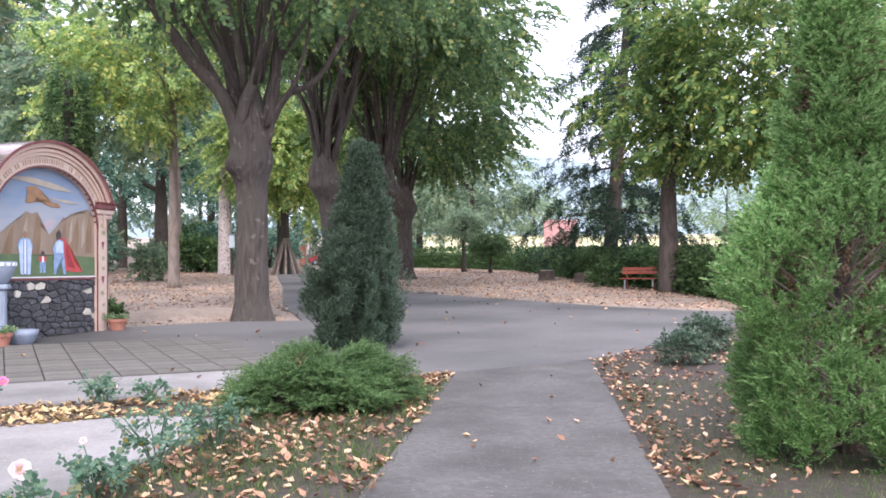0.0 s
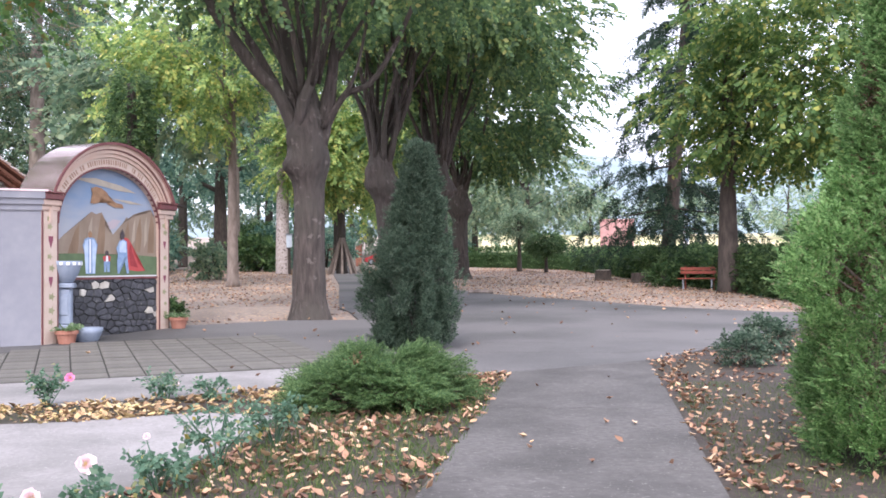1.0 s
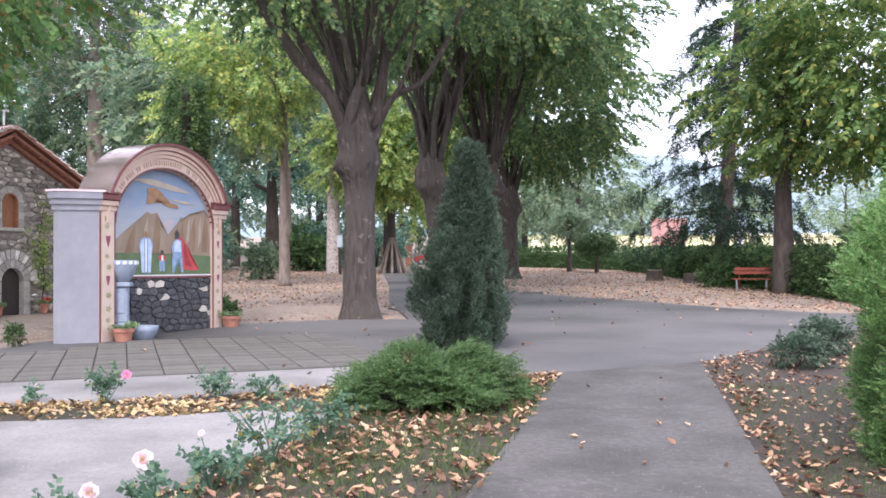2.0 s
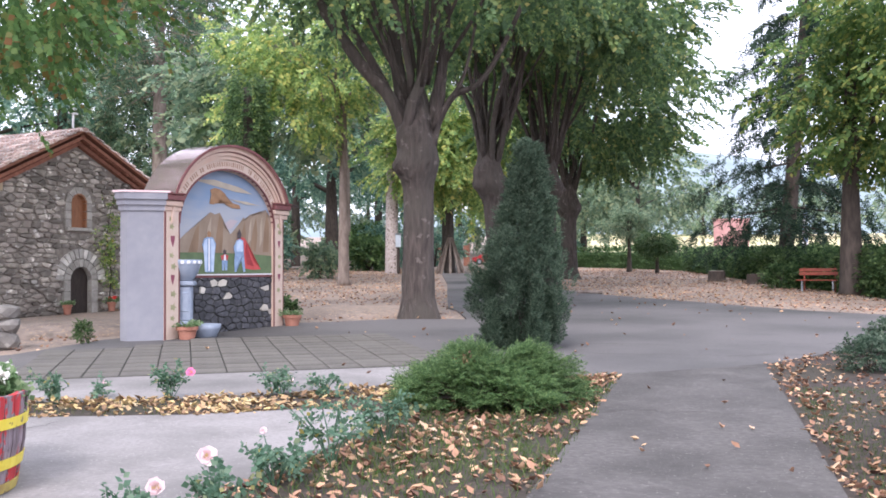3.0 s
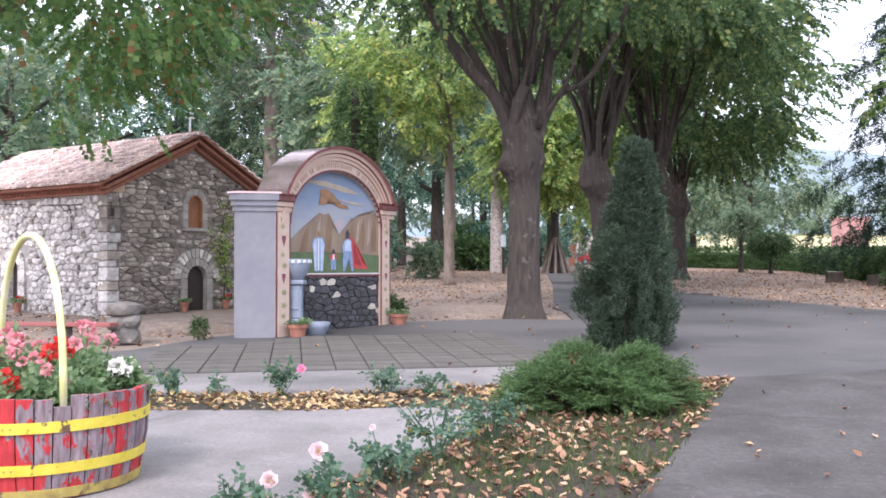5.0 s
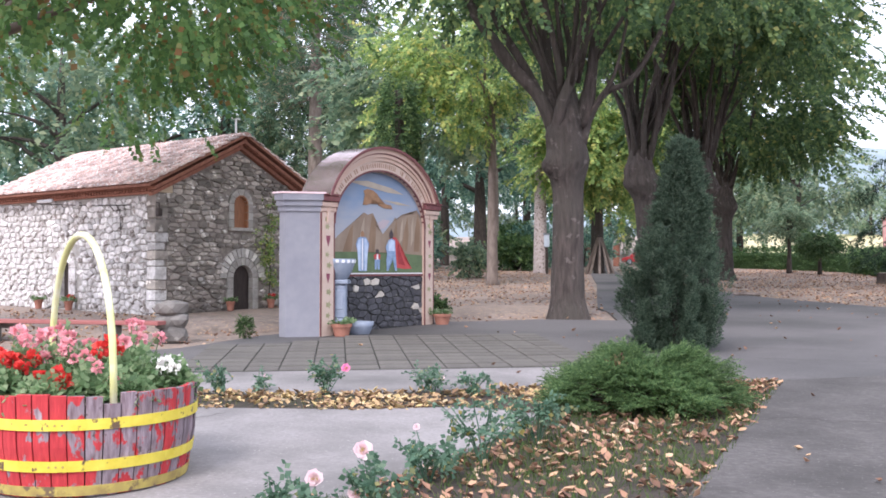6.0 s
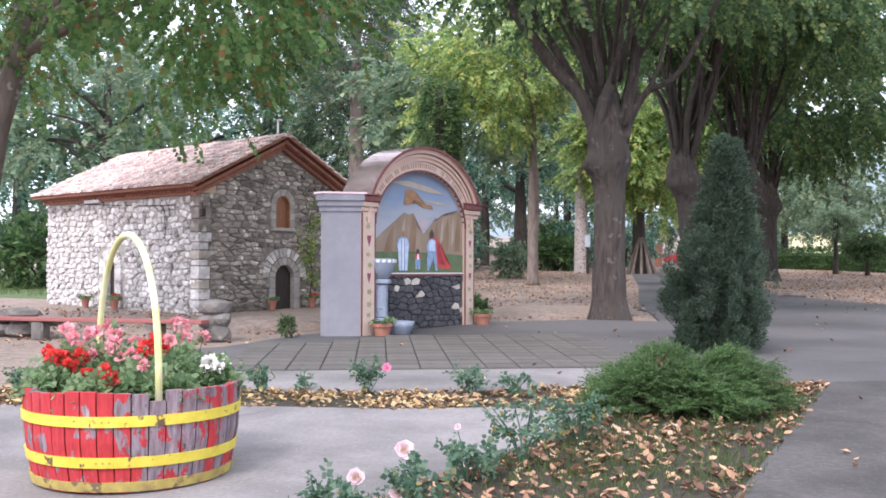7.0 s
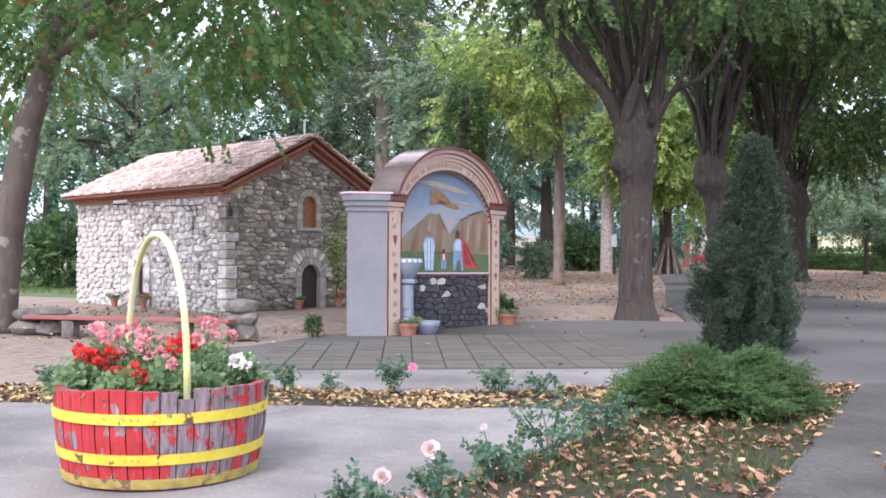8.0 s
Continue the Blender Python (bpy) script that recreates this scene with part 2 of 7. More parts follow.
M_TUB, M_TUB_HALF, M_TUB_WORN = peeling("worn_red_paint", 0.575), peeling("half_peeled_red_paint", 0.505), peeling("weathered_stave", 0.45)
M_HOOP = material("yellow_painted_hoop", (0.60, 0.47, 0.04), (0.72, 0.603, 0.081), 9, 0.45, 0.3, spots=(0.12, 0.075, 0.045), spot_scale=12, spot_lo=0.61)
M_HOOP_RUST = material("rusted_yellow_hoop", (0.28, 0.20, 0.07), (0.52, 0.42, 0.10), 9, 0.7, 0.4, spots=(0.16, 0.11, 0.06), spot_scale=8, spot_lo=0.56)
M_HANDLE_Y = material("pale_yellow_paint", (0.55, 0.55, 0.22), (0.66, 0.66, 0.34), 5, 0.45, 0.1, big=(0.72, 0.72, 0.60), big_scale=2.5)
M_SOIL = material("potting_soil", (0.04, 0.03, 0.02), (0.09, 0.065, 0.045), 16, 0.98, 0.8)
M_TERRACOTTA = material("terracotta", (0.303, 0.123, 0.081), (0.376, 0.173, 0.122), 9, 0.8, 0.2)
M_BENCH = material("orange_red_bench_paint", (0.269, 0.056, 0.032), (0.325, 0.084, 0.050), 9, 0.5, 0.2)
M_PLANK_RED = material("faded_red_plank", (0.266, 0.084, 0.077), (0.322, 0.126, 0.112), 8, 0.7, 0.2, stretch=(0.5, 4, 4))
M_ROCK = material("rough_boulder", (0.11, 0.10, 0.092), (0.23, 0.215, 0.195), 5, 0.95, 0.8, vary=0.25, spots=(0.33, 0.31, 0.28), spot_scale=6, spot_lo=0.63)
# red brick paled to pink, the distance haze painted into its colour
M_BRICK = material("haze_paled_brick", (0.44, 0.235, 0.22), (0.52, 0.30, 0.28), 2, 0.9, 0.2, vary=0.12)
M_METAL = material("grey_metal", (0.25, 0.27, 0.30), (0.33, 0.35, 0.38), 6, 0.45, 0.05, metal=0.6)
M_GREYBLUE = material("grey_blue_enamel", (0.42, 0.48, 0.55), (0.50, 0.56, 0.62), 5, 0.5, 0.05)
M_CAR = material("red_car_paint", (0.42, 0.03, 0.04), (0.46, 0.04, 0.05), 3, 0.25, 0.0)
M_GLASS_DARK = material("tinted_glass", (0.02, 0.025, 0.03), (0.03, 0.035, 0.04), 3, 0.1, 0.0)
M_RUBBER = material("rubber", (0.02, 0.02, 0.02), (0.035, 0.035, 0.035), 9, 0.8, 0.1)
M_FIELD = material("dry_maize_field", (0.42, 0.35, 0.19), (0.52, 0.44, 0.25), 3, 0.95, 0.6, big=(0.42, 0.42, 0.20), big_scale=0.1)
# blue-grey stands in for distance haze, which is put into the hill's colour
M_HILL = material("haze_tinted_hill", (0.15, 0.20, 0.225), (0.19, 0.245, 0.265), 0.05, 1.0, 0.0, big=(0.22, 0.27, 0.29), big_scale=0.01)


# ---- mesh helpers ----
rng = np.random.default_rng(7)


def thing(name, label, category, x=0.0, y=0.0, z=None, turn=0.0, group="", kind=""):
    ob = new(name)
    ob.empty_display_size = 0.1
    ob.matrix_world = pose(x, y, zg(x, y) if z is None else z, 0, 0, turn)
    return tagged(ob, label, category, group, kind)


def finish(name, me, material_, parent=None, label="", smooth=False):
    me.materials.append(material_)
    if smooth:
        me.polygons.foreach_set("use_smooth", [True] * len(me.polygons))
    ob = new(name, me)
    if parent is not None:
        ob.parent = parent
    return tagged(ob, label)


def part(name, bm, material_, parent=None, label="", smooth=False):
    me = bpy.data.meshes.new(name)
    bmesh.ops.recalc_face_normals(bm, faces=bm.faces)
    bm.to_mesh(me)
    bm.free()
    return finish(name, me, material_, parent, label, smooth)


def add_box(bm, c, s, turn=0.0, bevel=0.0, m=None):
    mm = (m or Matrix()) @ pose(*c, 0, 0, turn) @ Matrix.Diagonal((*s, 1))
    r = bmesh.ops.create_cube(bm, size=1.0, matrix=mm)
    if bevel:
        es = list({e for v in r["verts"] for e in v.link_edges})
        bmesh.ops.bevel(bm, geom=es, offset=bevel, segments=1, affect="EDGES")
    return bm


def box(c, s, turn=0.0, bevel=0.0):
    return add_box(bmesh.new(), c, s, turn, bevel)


def add_tube(bm, pts, radii, seg=8, rough=0.0, caps=True, seed=0.0):
    """A tapered, slightly uneven tube along a line."""
    pts = [Vector(p) for p in pts]
    rings = []
    for i, (p, r) in enumerate(zip(pts, radii)):
        d = (pts[min(i + 1, len(pts) - 1)] - pts[max(i - 1, 0)]).normalized()
        a = d.cross(Vector((0.31, 0.95, 0.05))).normalized() if abs(d.y) < 0.9 else d.cross(Vector((1, 0, 0))).normalized()
        b = d.cross(a)
        ring = []
        for k in range(seg):
            th = 2 * math.pi * k / seg
            w = 1 + rough * noise.noise(Vector((math.cos(th) * 1.6 + seed, math.sin(th) * 1.6, p.z * 0.9 + i * 0.13 + seed)))
            ring.append(bm.verts.new(p + (a * math.cos(th) + b * math.sin(th)) * r * w))
        rings.append(ring)
    for u, v in zip(rings, rings[1:]):
        for k in range(seg):
            bm.faces.new((u[k], u[(k + 1) % seg], v[(k + 1) % seg], v[k]))
    if caps:
        bm.faces.new(rings[0][::-1])
        bm.faces.new(rings[-1])
    return bm


def tube(pts, radii, seg=8, rough=0.0, caps=True, seed=0.0):
    return add_tube(bmesh.new(), pts, radii, seg, rough, caps, seed)


def spun(profile, seg=24):
    """A round body from a list of (radius, height)."""
    bm = bmesh.new()
    rings = [[bm.verts.new((r * math.cos(2 * math.pi * k / seg), r * math.sin(2 * math.pi * k / seg), z)) for k in range(seg)] for r, z in profile]
    for u, v in zip(rings, rings[1:]):
        for k in range(seg):
            bm.faces.new((u[k], u[(k + 1) % seg], v[(k + 1) % seg], v[k]))
    bm.faces.new(rings[0][::-1])
    bm.faces.new(rings[-1])
    return bm


def slab(name, outline, top, deep, material_, parent=None, label=""):
    """A flat sheet with thickness that follows the lie of the ground."""
    bm = bmesh.new()
    up = [bm.verts.new(on(x, y, top)) for x, y in outline]
    dn = [bm.verts.new(on(x, y, top - deep)) for x, y in outline]
    f = bm.faces.new(up)
    n = len(outline)
    for i in range(n):
        bm.faces.new((up[i], dn[i], dn[(i + 1) % n], up[(i + 1) % n]))
    bmesh.ops.triangulate(bm, faces=[f])
    return part(name, bm, material_, parent, label)


def quads(name, verts, faces, material_, parent=None, label=""):
    me = bpy.data.meshes.new(name)
    nf = len(faces)
    me.vertices.add(len(verts))
    me.vertices.foreach_set("co", np.asarray(verts, np.float32).ravel())
    me.loops.add(nf * 4)
    me.loops.foreach_set("vertex_index", np.asarray(faces, np.int32).ravel())
    me.polygons.add(nf)
    me.polygons.foreach_set("loop_start", np.arange(0, nf * 4, 4, dtype=np.int32))
    me.update(calc_edges=True)
    return finish(name, me, material_, parent, label)


LEAF_V = np.array([(0, 0, 0), (0.36, 0.45, 0.06), (0, 1, -0.05), (-0.36, 0.45, 0.06)])
LEAF_F = np.array([(0, 1, 2, 3)])
NEEDLE_V = np.array([(-0.07, 0, 0), (0.07, 0, 0), (0.05, 1, 0), (-0.05, 1, 0)])


CURL_V = np.array([(0, 0, 0.1), (0.25, 0.3, 0.34), (0.19, 0.72, 0.3), (0, 1, 0.42), (-0.21, 0.72, 0.34), (-0.27, 0.3, 0.24), (0, 0.5, 0.0)])
CURL_F = np.array([(0, 1, 2, 6), (6, 2, 3, 4), (0, 6, 4, 5)])


def unit(v):
    return v / np.maximum(np.linalg.norm(v, axis=-1, keepdims=True), 1e-9)


def turns(d, r=None):
    """Frames whose y runs along d, rolled at random."""
    d = unit(d)
    r = rng.normal(size=d.shape) if r is None else r
    x = unit(np.cross(d, r))
    z = np.cross(x, d)
    return np.stack([x, d, z], axis=-1)


def strew(tv, tf, frames, places, sizes):
    """The template repeated at all places: verts and faces of one mesh."""
    v = np.einsum("nij,kj->nki", frames * sizes[:, None, None], tv) + places[:, None, :]
    n, k = len(places), len(tv)
    f = tf[None] + (np.arange(n) * k)[:, None, None]
    return v.reshape(-1, 3), f.reshape(-1, 4)


def twig_template(n, length, leaf, spread=0.9, tv=LEAF_V, seed=1, flat=0.35):
    """A twig: leaves along an arched line, to both sides."""
    g = np.random.default_rng(seed)
    t = np.linspace(0.1, 1, n)
    place = np.c_[g.normal(0, 0.03, n), t, -0.25 * t ** 2] * length
    side = np.where(np.arange(n) % 2, 1, -1)
    d = np.c_[side * spread, np.full(n, 0.6), -0.3 + g.normal(0, flat, n)]
    up = np.c_[g.normal(0, 0.4, n), g.normal(0, 0.4, n), np.ones(n)]
    d = unit(d)
    x = unit(np.cross(d, up))
    fr = np.stack([x, d, np.cross(x, d)], axis=-1)
    v, f = strew(tv, LEAF_F, fr, place, g.uniform(0.75, 1.2, n) * leaf)
    return v, f


def foliage(name, places, dirs, sizes, material_, parent, n=9, length=1.0, leaf=0.3, tv=LEAF_V, label="", spread=0.9, flat=0.35):
    """A crown: three kinds of twig strewn over the places."""
    vs, fs, base = [], [], 0
    up = np.tile(np.array([0.0, 0.0, 1.0]), (len(places), 1)) + rng.normal(0, 0.5, (len(places), 3))
    d = unit(dirs)
    x = unit(np.cross(d, up))
    fr = np.stack([x, d, np.cross(x, d)], axis=-1)
    for k in range(3):
        tv_, tf_ = twig_template(n, length, leaf, spread, tv, seed=11 + k, flat=flat)
        s = slice(k, None, 3)
        v, f = strew(tv_, tf_, fr[s], places[s], sizes[s])
        vs.append(v)
        fs.append(f + base)
        base += len(v)
    return quads(name, np.concatenate(vs), np.concatenate(fs), material_, parent, label)


def clumps(centre, radii, n_clump, per, clump_r, seed=0, low=-1.0, shell=0.55):
    """Points in clumps spread through an egg-shaped crown, more of them outside, with gaps. Gives places and directions."""
    g = np.random.default_rng(seed)
    d = unit(g.normal(size=(n_clump * 3, 3)))
    d = d[d[:, 2] > low][:n_clump]
    r = shell + (1 - shell) * g.uniform(0, 1, len(d)) ** 0.6
    wob = 0.86 + 0.22 * np.sin(d[:, 0] * 5 + seed) * np.cos(d[:, 1] * 4 + d[:, 2] * 3)
    c = np.asarray(centre) + d * r[:, None] * wob[:, None] * np.asarray(radii)
    p = np.repeat(c, per, axis=0)
    off = unit(g.normal(size=p.shape)) * g.uniform(0.1, 1, (len(p), 1)) ** 0.5 * np.array([1, 1, 0.55]) * clump_r
    out = off + 0.35 * np.repeat(d, per, axis=0) * clump_r + np.array([0, 0, -0.25 * clump_r])
    return p + off, out, c


def bend(a, b, sag=0.0, n=6, wob=0.0, seed=0):
    a, b = Vector(a), Vector(b)
    pts = []
    for i in range(n):
        t = i / (n - 1)
        p = a.lerp(b, t) + Vector((0, 0, -sag * math.sin(math.pi * t)))
        if wob and 0 < i < n - 1:
            p += Vector((noise.noise(Vector((t * 2, seed, 0))), noise.noise(Vector((t * 2, seed, 7))), 0)) * wob
        pts.append(p)
    return pts


def taper(r0, r1, n=6):
    return [r0 + (r1 - r0) * i / (n - 1) for i in range(n)]


def cells(x0, x1, z0, z1, w, h, seed, wanted):
    """A field of irregular stone outlines: the cells round jittered points, wider than high."""
    g = random.Random(seed)
    pts, row, z = [], 0, z0 - h
    while z < z1 + h:
        x = x0 - w * (0.5 if row % 2 else 1.0)
        while x < x1 + w:
            if g.random() < 0.9:
                pts.append((x + g.uniform(-0.36, 0.36) * w, z + g.uniform(-0.34, 0.34) * h))
            x += w
        z += h
        row += 1
    q = np.array(pts)
    k = w / h
    out = []
    for i, (px, pz) in enumerate(pts):
        if not (x0 - 0.1 < px < x1 + 0.1 and z0 - 0.1 < pz < z1 + 0.1 and wanted(px, pz)):
            continue
        dd = (q[:, 0] - px) ** 2 + ((q[:, 1] - pz) * k) ** 2
        poly = [(px - w * 1.1, pz - h * 1.1), (px + w * 1.1, pz - h * 1.1), (px + w * 1.1, pz + h * 1.1), (px - w * 1.1, pz + h * 1.1)]
        cuts = [((q[j, 0] + px) / 2, (q[j, 1] + pz) / 2, q[j, 0] - px, (q[j, 1] - pz) * k * k) for j in np.argsort(dd)[1:16]]
        cuts += [(x0, 0, -1, 0), (x1, 0, 1, 0), (0, z0, 0, -1), (0, z1, 0, 1)]
        for mx, mz, nx, nz in cuts:
            new_poly = []
            for (ax, az), (bx, bz) in zip(poly, poly[1:] + poly[:1]):
                sa_, sb_ = (ax - mx) * nx + (az - mz) * nz, (bx - mx) * nx + (bz - mz) * nz
                if sa_ <= 0:
                    new_poly.append((ax, az))
                if (sa_ < 0) != (sb_ < 0) and abs(sa_ - sb_) > 1e-9:
                    t = sa_ / (sa_ - sb_)
                    new_poly.append((ax + (bx - ax) * t, az + (bz - az) * t))
            poly = new_poly
            if len(poly) < 3:
                break
        if len(poly) >= 3:
            out.append(poly)
    return out


def stone_block(bm, cell, place, out, shrink, joint):
    """One stone: its outline drawn in by the joint, a sloping edge and a slightly domed face."""
    cx_, cz_ = sum(p[0] for p in cell) / len(cell), sum(p[1] for p in cell) / len(cell)
    size = max(0.03, math.sqrt(sum((p[0] - cx_) ** 2 + (p[1] - cz_) ** 2 for p in cell) / len(cell)))
    k = max(0.3, 1 - joint / size)
    ring = [(cx_ + (p[0] - cx_) * k, cz_ + (p[1] - cz_) * k) for p in cell]
    n = len(ring)
    lo = [bm.verts.new(place(p[0], p[1], 0.012)) for p in ring]
    hi = [bm.verts.new(place(cx_ + (p[0] - cx_) * shrink, cz_ + (p[1] - cz_) * shrink, out)) for p in ring]
    top = bm.verts.new(place(cx_, cz_, out * 1.25))
    for i in range(n):
        bm.faces.new((lo[i], lo[(i + 1) % n], hi[(i + 1) % n], hi[i]))
        bm.faces.new((hi[i], hi[(i + 1) % n], top))


# ---- trees ----
def broadleaf(name, label, category, x, y, height, r, crown_low, crown_r, material_leaf, material_bark, n_clump=60, per=26, twig=0.9, seed=1,
              lean=(0, 0), limbs=7, shift=(0, 0), n=9, leaf=0.3, low=-0.9, clump=None, group="", crown_label="", broad=1.0):
    """Tapered trunk with limbs that reach into a crown of clumped twigs."""
    t = thing(name, label, category, x, y, group=group)
    g = random.Random(seed)
    top = Vector((lean[0], lean[1], height * 0.8))
    tr = [Vector((0, 0, -0.15)), Vector((0, 0, 0.25))] + [Vector((lean[0] * k * k, lean[1] * k * k, height * 0.8 * k)) for k in (0.2, 0.4, 0.6, 0.8, 1)]
    part("trunk", tube(tr, [r * 1.45, r * 1.12, r, r * 0.86, r * 0.66, r * 0.42, r * 0.12], 12, 0.25, seed=seed), material_bark, t, smooth=True)
    mid = (height + crown_low) / 2
    ctr = (lean[0] * 0.7 + shift[0], lean[1] * 0.7 + shift[1], mid)
    p, d, c = clumps(ctr, (crown_r, crown_r, (height - crown_low) / 2), n_clump, per, clump or crown_r * 0.3, seed, low)
    for k in range(limbs):
        tgt = Vector(c[g.randrange(len(c))])
        h = max(crown_low * 0.75, min(tgt.z - 0.6, height * 0.62)) * g.uniform(0.75, 0.98)
        f = h / (height * 0.8)
        a = Vector((lean[0] * f * f, lean[1] * f * f, h))
        part("limb", tube(bend(a, tgt, -0.3, 6, 0.5, seed + k), taper(r * 0.42, r * 0.06), 7, 0.2, seed=k), material_bark, t, smooth=True)
    foliage("crown", p, d, rng.uniform(0.7, 1.25, len(p)) * twig, material_leaf, t, n=n * 5 // 3, leaf=leaf * 0.74, label=crown_label, tv=LEAF_V * np.array([broad, 1, 1]))
    return t


def bole(stations, burrs, seed, seg=44):
    """A furrowed old trunk: rings of (x, y, height, radius) with bark ridges and burrs of (angle, height, size, swell)."""
    bm = bmesh.new()
    fine = []
    for (x0, y0, z0, r0), (x1, y1, z1, r1) in zip(stations, stations[1:]):
        n = max(2, int((z1 - z0) / 0.14))
        fine += [(x0 + (x1 - x0) * i / n, y0 + (y1 - y0) * i / n, z0 + (z1 - z0) * i / n, r0 + (r1 - r0) * (3 * (i / n) ** 2 - 2 * (i / n) ** 3)) for i in range(n)]
    fine.append(stations[-1])
    rings = []
    for x, y, z, r in fine:
        ring = []
        for k in range(seg):
            th = 6.28318 * k / seg
            c, s_ = math.cos(th), math.sin(th)
            w = 1 + 0.10 * noise.noise(Vector((c * 1.3 + seed, s_ * 1.3, z * 0.5)))
            w += 0.075 * (abs(noise.noise(Vector((c * 6.5, s_ * 6.5, z * 0.55 + seed)))) - 0.25)
            w += 0.03 * noise.noise(Vector((c * 12, s_ * 12, z * 1.6 + seed)))
            w += max(0.0, 0.5 - z) * 0.34 * max(0.0, math.sin(th * 4 + seed))
            for ba, bz, size, swell in burrs:
                q = (1 - math.cos(th - ba)) * 2 * (r / size) ** 2 + ((z - bz) / size) ** 2
                w += swell * math.exp(-q) * (1 + 0.5 * noise.noise(Vector((c * 5, s_ * 5, z * 5))))
            ring.append(bm.verts.new((x + c * r * w, y + s_ * r * w, z)))
        rings.append(ring)
    for u, v in zip(rings, rings[1:]):
        for k in range(seg):
            bm.faces.new((u[k], u[(k + 1) % seg], v[(k + 1) % seg], v[k]))
    bm.faces.new(rings[0][::-1])
    bm.faces.new(rings[-1])
    return bm


def smooth_line(pts, n=5):
    """A rounded line through the given points."""
    p = [Vector(q) for q in pts]
    p = [p[0] * 2 - p[1]] + p + [p[-1] * 2 - p[-2]]
    out = []
    for a, b, c, d in zip(p, p[1:], p[2:], p[3:]):
        for i in range(n):
            t = i / n
            out.append(0.5 * (2 * b + (c - a) * t + (2 * a - 5 * b + 4 * c - d) * t * t + (3 * b - a - 3 * c + d) * t ** 3))
    return out + [p[-2]]


def pollard(label, x, y, r, fork, height, stems, crown_r, seed, n_clump, per, twig, shift=(0, 0), crown_low=4.0, lean=(0.0, 0.0), leaf=0.3, first=()):
    """An old linden: thick trunk that swells at the fork, a sheaf of upright stems, a broad crown above."""
    t = thing("linden_tree", label, "tree", x, y, group="lindens along the walk")
    g = random.Random(seed)
    lx, ly = lean
    st = [(0, 0, -0.2, r * 1.5), (0, 0, 0.1, r * 1.32), (lx * .08, ly * .08, 0.5, r * 1.1), (lx * .3, ly * .3, fork * 0.4, r), (lx * .6, ly * .6, fork * 0.78, r * 0.95),
          (lx * .85, ly * .85, fork * 0.96, r * 1.3), (lx, ly, fork + 0.2, r * 1.14), (lx, ly, fork + 0.75, r * 0.98), (lx, ly, fork + 1.3, r * 0.7), (lx, ly, fork + 1.7, r * 0.25)]
    burrs = [(g.uniform(0, 6.28), fork + g.uniform(-0.45, 0.5), g.uniform(0.22, 0.4), g.uniform(0.12, 0.3)) for _ in range(9)]
    part("trunk", bole(st, burrs, seed), M_BARK, t, smooth=True)
    for k, (rr, *path) in enumerate(first):
        line = smooth_line([(lx + x_, ly + y_, z_) for x_, y_, z_ in path])
        part("limb", tube(line, taper(rr, rr * 0.55, len(line)), 12, 0.22, seed=k), M_BARK, t, smooth=True)
    for k in range(stems):
        a = 6.283 * k / stems + g.uniform(-0.3, 0.3)
        w = g.uniform(0.14, 0.48) * (height - fork) * 0.42
        z0 = fork + g.uniform(0.0, 1.3)
        a0 = Vector((lx + math.cos(a) * r * 0.6, ly + math.sin(a) * r * 0.6, z0))
        e = Vector((lx + math.cos(a) * (r + w), ly + math.sin(a) * (r + w), fork + (height - fork) * g.uniform(0.62, 0.85)))
        rr = r * g.uniform(0.15, 0.30)
        part("limb", tube(bend(a0, e, 0.35 * w * 0.5, 8, 0.5, seed + k), taper(rr, rr * 0.3, 8), 8, 0.15, seed=k), M_BARK, t, smooth=True)
    p, d, c = clumps((lx + shift[0], ly + shift[1], (crown_low + height) / 2), (crown_r, crown_r, (height - crown_low) / 2), n_clump, per, crown_r * 0.24, seed, -0.97, 0.5)
    for k in range(9):
        tgt = Vector(c[g.randrange(len(c))])
        a0 = Vector((lx, ly, fork + 0.9)) + (tgt - Vector((lx, ly, fork))) * 0.12
        part("branch", tube(bend(a0, tgt, -0.3, 7, 0.6, seed + k), taper(r * 0.16, r * 0.03, 7), 6, 0.1, seed=k), M_BARK, t, smooth=True)
    foliage("crown", p, d, rng.uniform(0.7, 1.25, len(p)) * twig, L_LINDEN, t, n=24, leaf=leaf * 0.6, tv=LEAF_V * np.array([1.05, 1, 1]))
    return t


